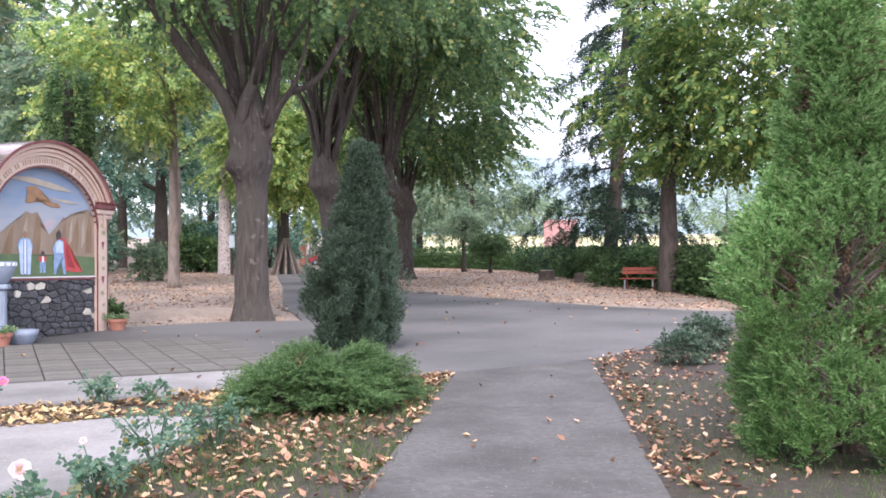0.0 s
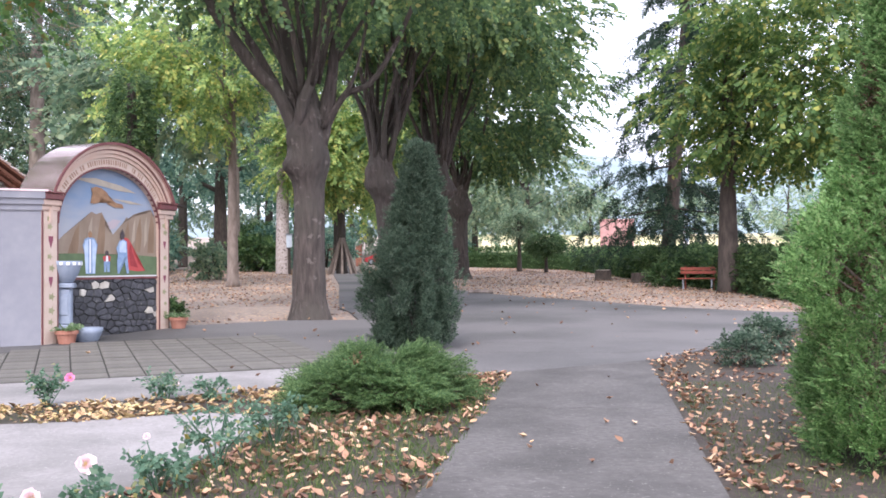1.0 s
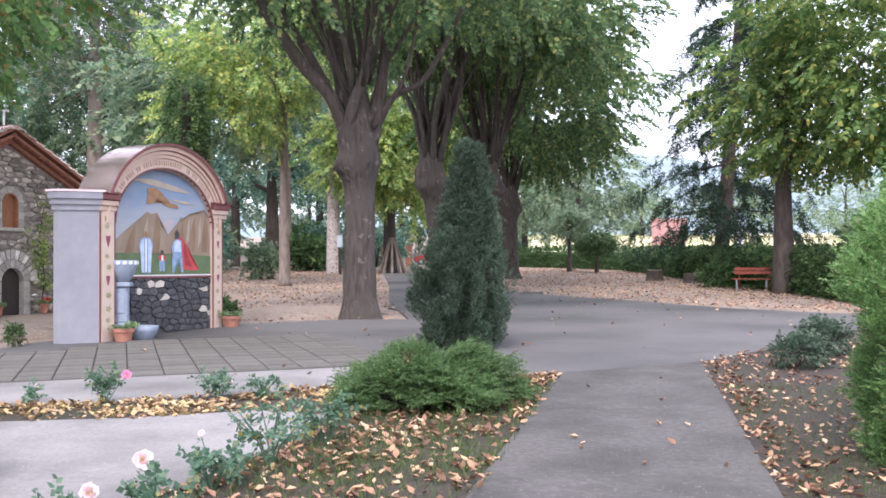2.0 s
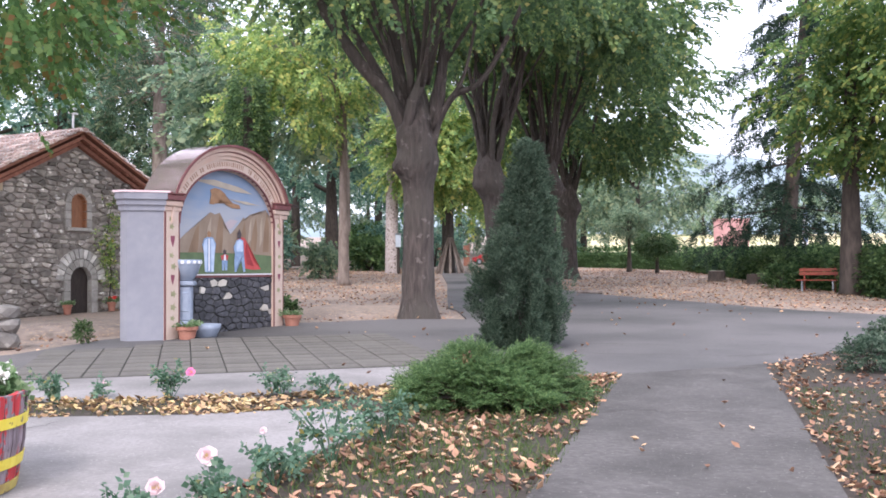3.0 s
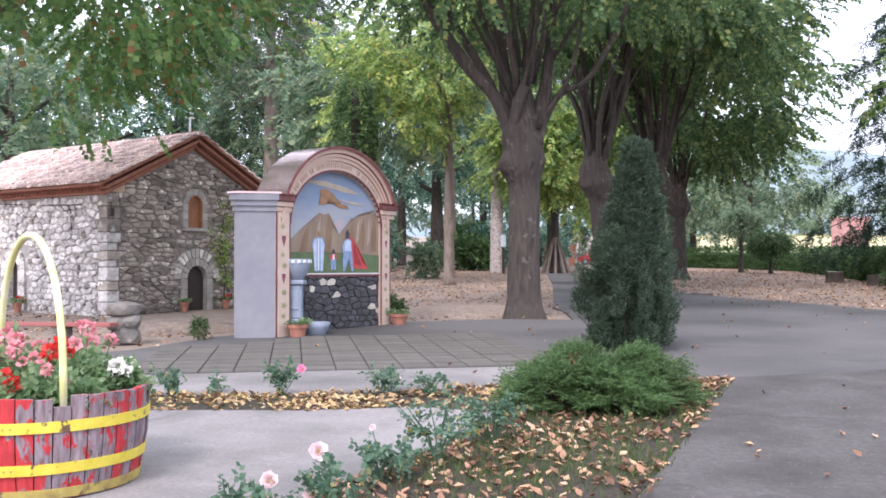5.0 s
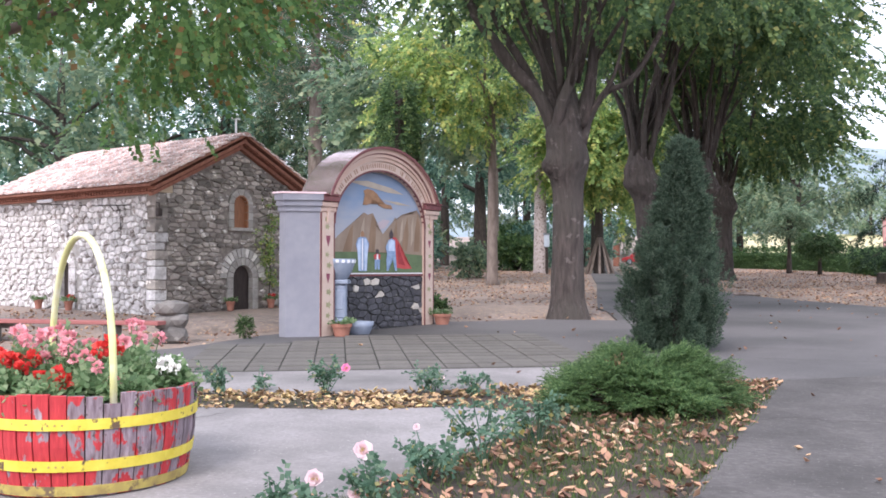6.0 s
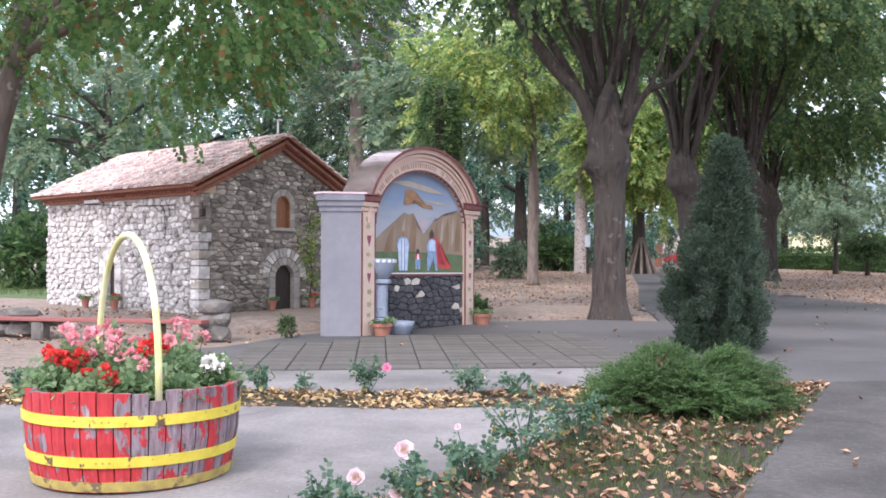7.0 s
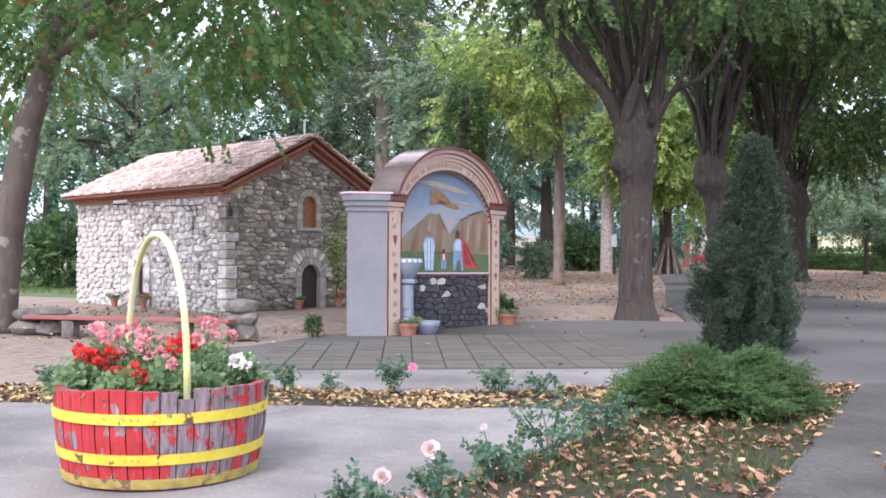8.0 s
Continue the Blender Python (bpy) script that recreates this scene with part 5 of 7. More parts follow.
def blossom(parent, c, r, material_, n=34):
    """A ball of small petals."""
    d = unit(rng.normal(size=(n, 3)) + np.array([0, 0, 0.35]))
    q = np.asarray(c) + d * r * 0.45
    v, f = strew(LEAF_V * np.array([1.5, 1, 1]), LEAF_F, turns(d + rng.normal(0, 0.5, d.shape)), q, rng.uniform(0.5, 0.9, n) * r)
    return quads("blossom", v, f, material_, parent)


def rose_bloom(parent, c, r, material_, face=(0.2, -0.8, 0.6)):
    """Cupped petals in three rings round a pale heart."""
    f0 = unit(np.array([face]))[0]
    ax = turns(np.array([f0]), np.array([[0.3, 0.2, 1.0]]))[0]
    Q, D, S = [], [], []
    g = np.random.default_rng(int(abs(c[0] * 971 + c[1] * 613) * 100) % 9999)
    for ring, (n, open_, s) in enumerate(((7, 1.5, 1.0), (6, 0.95, 0.85), (5, 0.5, 0.66))):
        for k in range(n):
            a = 6.283 * k / n + ring * 0.5 + g.uniform(-0.2, 0.2)
            o_ = open_ * g.uniform(0.75, 1.25)
            dl = np.array([math.cos(a) * o_, 1.0, math.sin(a) * o_])
            Q.append(np.asarray(c) + ax @ np.array([math.cos(a), 0, math.sin(a)]) * r * 0.08 * ring)
            D.append(ax @ dl)
            S.append(r * s * g.uniform(0.8, 1.1))
    D = np.array(D)
    v, f = strew(np.array([(-0.2, 0, 0), (0.2, 0, 0), (0.55, 0.55, 0.1), (-0.55, 0.55, 0.1), (0.35, 1, 0.02), (-0.35, 1, 0.02)]), np.array([(0, 1, 2, 3), (3, 2, 4, 5)]), turns(D, np.tile(f0, (len(D), 1))), np.array(Q), np.array(S))
    ob = quads("bloom", v, f, material_, parent)
    if r > 0.05:
        h_ = unit(g.normal(size=(14, 3)) * 0.5 + f0)
        v, f = strew(LEAF_V, LEAF_F, turns(h_), np.asarray(c) + h_ * r * 0.3, np.full(14, r * 0.35))
        quads("heart", v, f, P_HEART, ob)
    return ob


for along, out in ((0.34, -0.24), (3.64, -0.22)):
    pot("terracotta pot with a low green plant beside the shrine", SX + along * WX + out * UX, SY + along * WY + out * UY, None, 0.19, 0.26, 30, size=0.12)

# ---- painted half-barrel planter ----
TX, TY = -4.70, 5.53
TUB = thing("barrel_planter", "big half-barrel planter, worn red staves and yellow hoops", "planter", TX, TY, zg(TX, TY) + 0.035)
TUB_H, R_TOP, R_BOT, N_ST = 0.66, 0.75, 0.675, 42


def tub_radius(z):
    return R_BOT + (R_TOP - R_BOT) * z / TUB_H + 0.022 * math.sin(math.pi * z / TUB_H)


NOTCH = 2 * math.pi + math.atan2(0.648 * 0.15 - 0.762 * 0.70, 0.762 * 0.15 + 0.648 * 0.70)      # where the handle meets the rim
g_ = random.Random(3)
for k in range(N_ST):
    a0, a1 = 6.283 * k / N_ST + 0.006, 6.283 * (k + 1) / N_ST - 0.006
    bm = bmesh.new()
    rows_, top_ = [], TUB_H + g_.uniform(-0.012, 0.008) - (0.055 if abs((a0 + a1) / 2 - NOTCH) < 0.075 else 0.0)
    jog = g_.uniform(-0.006, 0.006)
    for z_ in (0.0, top_ * 0.5, top_):
        r_ = tub_radius(z_) + jog
        rows_.append([bm.verts.new((rr * math.cos(a), rr * math.sin(a), z_)) for rr, a in ((r_, a0), (r_ + 0.004, (a0 + a1) / 2), (r_, a1), (r_ - 0.045, a1), (r_ - 0.045, a0))])
    for u_, v_ in zip(rows_, rows_[1:]):
        for i in range(5):
            bm.faces.new((u_[i], u_[(i + 1) % 5], v_[(i + 1) % 5], v_[i]))
    bm.faces.new(rows_[0][::-1])
    bm.faces.new(rows_[-1])
    ang = math.degrees((a0 + a1) / 2) % 360
    part("stave", bm, M_TUB_WORN if 308 < ang or ang < 50 else M_TUB if 200 < ang < 285 or g_.random() < 0.3 else M_TUB_HALF, TUB)


def hoop(z_, h, material_):
    bm = bmesh.new()
    n = 48
    rings = []
    for k in range(n):
        a = 6.283 * k / n
        rings.append([bm.verts.new(((tub_radius(z) + o) * math.cos(a), (tub_radius(z) + o) * math.sin(a), z)) for z, o in ((z_ - h / 2, 0.0), (z_ - h / 2, 0.013), (z_ + h / 2, 0.013), (z_ + h / 2, 0.0))])
    for k in range(n):
        u_, v_ = rings[k], rings[(k + 1) % n]
        for i in range(4):
            bm.faces.new((u_[i], v_[i], v_[(i + 1) % 4], u_[(i + 1) % 4]))
    ob = part("hoop", bm, material_, TUB)
    for k in range(3):
        a = -1.2 + 0.06 * k
        part("rivet", spun([(0.008, -0.004), (0.008, 0.004)], 6), M_HOOP_RUST, ob).matrix_local = pose((tub_radius(z_) + 0.013) * math.cos(a), (tub_radius(z_) + 0.013) * math.sin(a), z_, 0, 90, math.degrees(a))


hoop(0.475, 0.07, M_HOOP)
hoop(0.205, 0.07, M_HOOP)
hoop(0.04, 0.065, M_HOOP_RUST)
part("soil", spun([(R_TOP - 0.06, TUB_H - 0.12), (R_TOP - 0.06, TUB_H - 0.07)], 32), M_SOIL, TUB)
part("bottom", spun([(R_BOT - 0.05, 0.02), (R_BOT - 0.05, 0.06)], 32), M_TUB_WORN, TUB)
back_dir = Vector((-0.648, 0.762, 0))
right_dir = Vector((0.762, 0.648, 0))
f_ = back_dir * -0.70 + right_dir * 0.15 + Vector((0, 0, TUB_H - 0.08))
b_ = back_dir * 0.70 - right_dir * 0.27 + Vector((0, 0, TUB_H - 0.08))
arc = [f_.lerp(b_, (1 - math.cos(math.pi * i / 20)) / 2) + Vector((0, 0, 1.14 * math.sin(math.pi * i / 20) ** 0.8)) for i in range(21)]
part("handle", tube(arc, [0.025] * 21, 10), M_HANDLE_Y, TUB, "tall hooped handle, pale yellow paint", smooth=True)


def geranium(label, dx, dy, r, h, material_petal, blooms, seed, leaf=0.5, size=0.085, n=190):
    """A leafy mound with heads of bloom on stalks."""
    t = thing("geranium", label, "flower", TX + dx, TY + dy, zg(TX, TY) + TUB_H - 0.06, group="flowers in the barrel")
    g = np.random.default_rng(seed)
    d = unit(g.normal(size=(n, 3)) * np.array([1, 1, 0.6]) + np.array([0, 0, 0.7]))
    q = d * g.uniform(0.25, 0.9, (n, 1)) * np.array([r, r, h])
    q[:, 2] = np.maximum(q[:, 2], 0.02)
    foliage("leaves", q, d + g.normal(0, 0.4, d.shape), g.uniform(0.7, 1.3, n) * size, L_GERANIUM, t, n=5, leaf=leaf, tv=LEAF_V * np.array([1.45, 1, 1]), flat=0.5)
    for k in range(blooms):
        a, rr = g.uniform(0, 6.28), r * g.uniform(0.2, 1.0)
        c = (rr * math.cos(a), rr * math.sin(a), h * g.uniform(0.8, 1.25) * (1 - 0.3 * (rr / r) ** 2))
        part("stalk", tube([(c[0] * 0.5, c[1] * 0.5, 0.05), (c[0] * 0.85, c[1] * 0.85, c[2] * 0.6), c], [0.006, 0.005, 0.004], 5), L_GERANIUM, t)
        blossom(t, c, g.uniform(0.04, 0.072), material_petal)
    return t


def tub_at(back, right):
    v = back_dir * back + right_dir * right
    return v.x, v.y


for lab, b, rgt, r, h, mat_, nb, sd in (
        ("red geranium spilling over the rim", -0.1, -0.62, 0.30, 0.34, P_RED, 9, 1), ("red geranium in full bloom", -0.45, -0.3, 0.28, 0.22, P_RED, 4, 2), ("pink geranium with broad leaves", 0.05, -0.1, 0.34, 0.5, P_PINK, 7, 3),
        ("pink geranium in full bloom", 0.42, -0.2, 0.34, 0.6, P_PINK, 6, 4), ("pink geranium with a large head", -0.42, 0.05, 0.26, 0.36, P_PINK, 2, 5), ("red geranium in full bloom", -0.1, 0.32, 0.28, 0.46, P_RED, 3, 6),
        ("pink geranium in full bloom", 0.45, 0.32, 0.32, 0.58, P_PINK, 5, 7), ("white flowering plant at the rim", -0.1, 0.66, 0.2, 0.3, P_WHITE, 7, 8), ("leafy geranium with few blooms", -0.55, 0.3, 0.2, 0.2, P_PINK, 1, 9),
        ("pale geranium with small heads", 0.2, -0.5, 0.3, 0.48, P_PINK, 4, 10)):
    dx_, dy_ = tub_at(b, rgt)
    geranium(lab, dx_ * 0.86, dy_ * 0.86, r * 0.86, h * 0.78, mat_, nb - (2 if nb > 5 else 0), sd)


# ---- evergreens and beds by the path ----
def thuja():
    t = thing("thuja", "tall bright green thuja, loose outline, bare brown inside", "tree", 3.12, 7.55)
    part("trunk", tube([(0, 0, -0.1), (0.02, 0, 0.5), (0, 0.03, 1.5), (0.02, 0, 2.8), (0, 0, 4.2)], [0.1, 0.085, 0.07, 0.045, 0.01], 9, 0.2), M_BARK, t, smooth=True)
    g = np.random.default_rng(5)
    n = 900
    z = g.uniform(0.1, 4.35, n)
    a = g.uniform(0, 6.283, n)
    lobe = 1 + 0.10 * np.sin(3 * a + 2.6 * z) + 0.09 * np.sin(2 * a - 4.3 * z + 1)
    env = np.interp(z, [0.0, 0.3, 0.5, 0.95, 1.4, 1.75, 1.95, 2.2, 2.35, 2.75, 3.0, 3.3, 3.7, 4.3], [0.76, 0.86, 0.9, 0.85, 0.91, 0.83, 0.66, 0.45, 0.40, 0.42, 0.25, 0.24, 0.19, 0.04]) * lobe
    keep = ~((np.sin(2.3 * a + 1.9 * z + 0.5) + np.sin(4.1 * z - a) > np.where(z > 2.2, 1.6, 1.3)))
    env = env * g.uniform(0.80, 1.0, n)
    z, a, env = z[keep], a[keep], env[keep]
    m_ = 2600
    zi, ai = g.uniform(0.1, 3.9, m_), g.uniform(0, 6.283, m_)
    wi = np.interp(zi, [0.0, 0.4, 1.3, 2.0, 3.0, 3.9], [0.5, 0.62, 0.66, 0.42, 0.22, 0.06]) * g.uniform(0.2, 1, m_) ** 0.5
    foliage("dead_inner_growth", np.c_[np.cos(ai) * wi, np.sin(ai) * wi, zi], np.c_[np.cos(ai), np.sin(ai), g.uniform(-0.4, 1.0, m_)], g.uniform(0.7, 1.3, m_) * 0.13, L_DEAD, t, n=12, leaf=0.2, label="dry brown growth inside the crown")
    limbs = bmesh.new()
    for k in range(0, len(z), 5):
        add_tube(limbs, [(0, 0, max(z[k] - 0.5, 0.1)), (math.cos(a[k]) * env[k] * 0.5, math.sin(a[k]) * env[k] * 0.5, max(z[k] - 0.25, 0.08)), (math.cos(a[k]) * env[k] * 0.9, math.sin(a[k]) * env[k] * 0.9, z[k])], [0.014, 0.009, 0.004], 5)
    tagged(part("branchwork", limbs, M_BARK_PINE, t), kind="stuff")
    reps = 30
    c = np.c_[np.cos(a) * env * 0.93, np.sin(a) * env * 0.93, z - 0.04]
    o = np.c_[np.cos(a), np.sin(a), np.full(len(a), 0.9)]
    off = unit(g.normal(size=(len(c) * reps, 3))) * g.uniform(0, 1, (len(c) * reps, 1)) ** 0.4
    p = np.repeat(c, reps, 0) + off * np.array([0.085, 0.085, 0.17])
    d = np.repeat(o, reps, 0) * 0.5 + off * np.array([0.9, 0.9, 0.5]) + np.array([0, 0, 0.65]) + g.normal(0, 0.15, off.shape)
    foliage("sprays", p, d, g.uniform(0.7, 1.3, len(p)) * 0.115, L_THUJA, t, n=13, leaf=0.28, tv=LEAF_V * np.array([0.6, 1, 1]), spread=0.6, flat=0.2)
    return t


thuja()


def cypress():
    """A slender blue-green conifer with several pointed tips."""
    t = thing("dwarf_cypress", "slender blue-green conifer with pointed tips", "tree", -1.62, 15.45)
    part("trunk", tube([(0, 0, -0.1), (0, 0, 1.0), (0, 0, 2.6)], [0.09, 0.07, 0.02], 8), M_BARK, t)
    g = np.random.default_rng(9)
    # upright tufts packed over an uneven, shouldered outline, the inside dark
    H = [0.0, 0.15, 0.4, 0.7, 1.15, 1.37, 1.83, 2.4, 2.97, 3.35, 3.55, 3.72]
    MID = [0.04, 0.04, 0.04, -0.02, -0.03, 0.02, 0.12, 0.15, 0.14, 0.12, 0.06, 0.03]
    HALF = [0.56, 0.62, 0.67, 0.70, 0.69, 0.62, 0.45, 0.31, 0.17, 0.08, 0.03, 0.01]
    P, D, S = [], [], []
    tufts = 560
    zt = g.uniform(0, 1, tufts) ** 1.3 * 3.26
    at_ = g.uniform(0, 6.283, tufts)
    flute = 0.86 + 0.24 * np.sin(12 * at_ + 2.4 * np.sin(zt * 2.3)) + g.uniform(-0.10, 0.10, tufts)
    for z, a, fl in zip(zt, at_, flute):
        w, c = np.interp(z, H, HALF) * fl, np.interp(z, H, MID)
        long = g.uniform(0.24, 0.42) * (0.75 if z > 2.9 else 1.0)
        n = 44
        k = g.uniform(0, 1, n)
        b = g.uniform(0, 6.283, n)
        rr = 0.052 * np.sin(math.pi * (0.15 + 0.85 * k)) + 0.006
        lean_ = 0.10 * k
        P.append(np.c_[c + math.cos(a) * (w + lean_ * 0.5) + np.cos(b) * rr, math.sin(a) * (w + lean_ * 0.5) + np.sin(b) * rr, z + (k - 0.35) * long])
        D.append(np.c_[math.cos(a) * 0.3 + np.cos(b) * 0.55, math.sin(a) * 0.3 + np.sin(b) * 0.55, np.full(n, 1.0)] + g.normal(0, 0.15, (n, 3)))
    P.append(np.array([(np.interp(z, H, MID) + math.cos(a) * np.interp(z, H, HALF) * q, math.sin(a) * np.interp(z, H, HALF) * q, z) for z, a, q in zip(g.uniform(0.05, 3.4, 3000), g.uniform(0, 6.283, 3000), g.uniform(0.2, 0.62, 3000))]))
    D.append(g.normal(0, 0.4, (3000, 3)) + np.array([0, 0, 1.0]))
    P = [q[q[:, 2] > 0.03] if len(q) > 100 else np.maximum(q, np.array([-9, -9, 0.03])) for q in P]
    p, d = np.concatenate(P), np.concatenate(D)
    foliage("sprays", p, d, g.uniform(0.7, 1.3, len(p)) * 0.075, L_CYPRESS, t, n=9, leaf=0.42, tv=LEAF_V * np.array([0.55, 1, 1]), spread=0.5, flat=0.4)


cypress()


def juniper():
    t = thing("spreading_juniper", "low spreading juniper with arching green sprays", "shrub", -1.38, 9.8)
    g = np.random.default_rng(15)
    P, D = [], []
    arms = bmesh.new()
    for k in range(230):
        a = g.uniform(0, 6.283)
        el = g.uniform(0.0, 1.0) ** 0.8
        wide = 0.86 + 0.11 * math.sin(2 * a + 0.6) + 0.08 * math.sin(5 * a)
        reach = wide * math.cos(el * 1.35) * g.uniform(0.72, 1.0) + 0.06
        e = np.array([math.cos(a) * reach, math.sin(a) * reach * 0.88, 0.10 + 0.44 * math.sin(el * 1.45) * (0.82 + 0.22 * math.sin(3 * a + 1)) + g.uniform(-0.03, 0.05)])
        m_ = e * np.array([0.55, 0.55, 0.85])
        add_tube(arms, [(0, 0, 0.04), m_, e], [0.014, 0.009, 0.004], 5)
        n = 34
        s = g.uniform(0.0, 1, n)[:, None] ** 0.7
        # a drooping plume about the arm's last stretch
        q = m_ + (e - m_) * (0.35 + 0.75 * s)
        side_ = np.array([-math.sin(a), math.cos(a), 0.0])
        fan = (1.05 - s) * 0.16 + 0.02
        lat = g.uniform(-1, 1, (n, 1))
        P.append(q + side_ * lat * fan + np.c_[np.zeros((n, 2)), g.normal(0, 0.025, (n, 1)) - 0.05 * np.abs(lat)])
        D.append(unit(np.array([e - m_ * 0.6]))[0] * np.array([1, 1, 0.55]) + side_ * lat * 0.6 + g.normal(0, 0.2, q.shape) + np.array([0, 0, 0.28]))
    tagged(part("branch", arms, M_BARK_DARK, t), kind="stuff")
    p, d = np.concatenate(P), np.concatenate(D)
    foliage("sprays", p, d, g.uniform(0.7, 1.3, len(p)) * 0.16, L_JUNIPER, t, n=20, leaf=0.19, tv=LEAF_V * np.array([0.42, 1, 1]), spread=0.6, flat=0.25)
    dead = g.uniform(-1, 1, (40, 2)) * np.array([0.07, 0.05]) + np.array([-0.18, -0.35])
    v, f = strew(CURL_V, CURL_F, turns(np.c_[g.normal(0, 1, (40, 2)), g.normal(0, 0.4, 40)], np.tile(np.array([0.1, 0.2, 1.0]), (40, 1))), np.c_[dead, 0.50 + g.uniform(-0.05, 0.06, 40)], g.uniform(0.06, 0.1, 40))
    tagged(quads("caught_leaves", v, f, L_FALLEN, t), "dry leaves caught in the sprays", kind="stuff")


juniper()


def shrub(name, label, x, y, r, h, material_, n, size, seed, leaf=0.4, sq=1.0):
    t = thing(name, label, "shrub", x, y)
    g = np.random.default_rng(seed)
    tw = bmesh.new()
    for k in range(14):
        a = g.uniform(0, 6.283)
        add_tube(tw, [(0, 0, -0.03), (math.cos(a) * r * 0.4, math.sin(a) * r * 0.4, h * 0.5), (math.cos(a) * r * 0.8, math.sin(a) * r * 0.8, h * g.uniform(0.6, 0.95))], [0.012 * r * 2, 0.008 * r * 2, 0.003], 5)
    tagged(part("stems", tw, M_BARK_DARK, t), kind="stuff")
    d = unit(g.normal(size=(n, 3)) * np.array([1, 1, 0.8]) + np.array([0, 0, 0.4]))
    lump = 0.8 + 0.25 * np.sin(d[:, 0] * 6 + seed) * np.cos(d[:, 1] * 5)
    q = d * (g.uniform(0.4, 1, n) ** 0.5 * lump)[:, None] * np.array([r, r * sq, h * 0.55]) + np.array([0, 0, h * 0.5])
    foliage("leaves", q, d + g.normal(0, 0.5, d.shape), g.uniform(0.7, 1.3, n) * size, material_, t, n=7, leaf=leaf)
    return t


shrub("low_shrub", "low dark shrub in the leaf-strewn bed", 3.2, 13.25, 0.38, 0.44, L_CYPRESS, 320, 0.12, 3)
shrub("low_shrub", "low dark shrub in the leaf-strewn bed", 3.95, 14.9, 0.45, 0.5, L_CYPRESS, 300, 0.14, 4)
shrub("low_shrub", "small rounded bush on the bare bank", -9.19, 14.95, 0.14, 0.42, L_HEDGE, 200, 0.085, 5)
shrub("young_bush", "young leafy bush among fallen leaves", -16.7, 51.1, 0.9, 1.9, L_PALE, 260, 0.5, 6)
shrub("young_bush", "young leafy bush among fallen leaves", -8.4, 22.6, 0.35, 0.36, L_HEDGE, 200, 0.2, 7)
shrub("young_bush", "tangled undergrowth beside the shrine", -8.3, 20.6, 0.3, 0.24, L_WOOD, 160, 0.16, 8)
shrub("young_bush", "leafy bush by the bench", 6.6, 40.6, 0.8, 0.8, L_HEDGE, 240, 0.35, 9)
SCRUB_NEAR = ((-26, 66, 2.4, 3.0), (-33, 70, 2.6, 3.2), (-19, 70, 1.8, 2.4), (-38, 48, 2.4, 2.6), (-28, 40, 1.8, 2.0), (-31, 31, 2.2, 2.6), (-36, 27, 2.4, 3.2), (-40, 33, 2.6, 3.6), (-23, 84, 3, 3.6), (-45, 66, 3.5, 4.5), (-38, 84, 4, 5), (-10, 100, 2.4, 2.4), (-5, 92, 1.8, 1.6))
SCRUB_FAR = ((10.8, 33, 1.2, 2.2), (11.2, 28, 1.4, 2.4), (-17, 86, 3.0, 3.2), (-26, 92, 3.6, 4.6), (-32, 80, 3.6, 4.6), (-20.5, 80, 2.4, 3.4), (-29, 74, 2.8, 3.8), (-38, 72, 3.6, 4.8), (-46, 80, 4, 5.5), (-50, 50, 4, 4.5), (-46, 36, 3, 4), (-6, 96, 2.4, 2.2))
for i, (x, y, r, h) in enumerate(SCRUB_NEAR + SCRUB_FAR):
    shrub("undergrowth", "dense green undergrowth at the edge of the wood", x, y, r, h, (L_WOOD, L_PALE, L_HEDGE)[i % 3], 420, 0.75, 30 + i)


def rose(label, x, y, h, stems, blooms, material_, seed, spread=0.2, leaves=9, r_bloom=0.055, given=()):
    """A rose: thorny stems with five-leaf sprays, buds and a bloom here and there."""
    t = thing("rose_bush", label, "rose", x, y, group="roses in the beds")
    g = np.random.default_rng(seed)
    P, D = [], []
    tips = []
    for k in range(stems):
        a = g.uniform(0, 6.283)
        e = np.array([math.cos(a) * spread * g.uniform(0.4, 1.2), math.sin(a) * spread * g.uniform(0.4, 1.2), h * g.uniform(0.6, 1.05)])
        m_ = e * np.array([0.35, 0.35, 0.55])
        part("stem", tube([(0, 0, -0.03), m_, e], [0.007, 0.006, 0.0035], 5), L_ROSE, t)
        tips.append(e)
        s = g.uniform(0.25, 1, leaves)[:, None]
        P.append((1 - s) * m_ * 0.6 + s * e)
        D.append(g.normal(0, 1, (leaves, 3)) + np.array([0, 0, 0.25]))
    p, d = np.concatenate(P), np.concatenate(D)
    foliage("leaves", p, d, g.uniform(0.7, 1.25, len(p)) * 0.11, L_ROSE, t, n=6, leaf=0.42, tv=LEAF_V * np.array([1.1, 1, 1]))
    for k in range(blooms):
        e = tips[k % len(tips)] + np.array([0, 0, 0.02])
        rose_bloom(t, e, r_bloom, material_)
    for gx, gy, gz in given:
        part("stem", tube([(0, 0, 0), (gx * 0.5, gy * 0.5, gz * 0.6), (gx, gy, gz)], [0.006, 0.005, 0.0035], 5), L_ROSE, t)
        rose_bloom(t, (gx, gy, gz), r_bloom, material_)


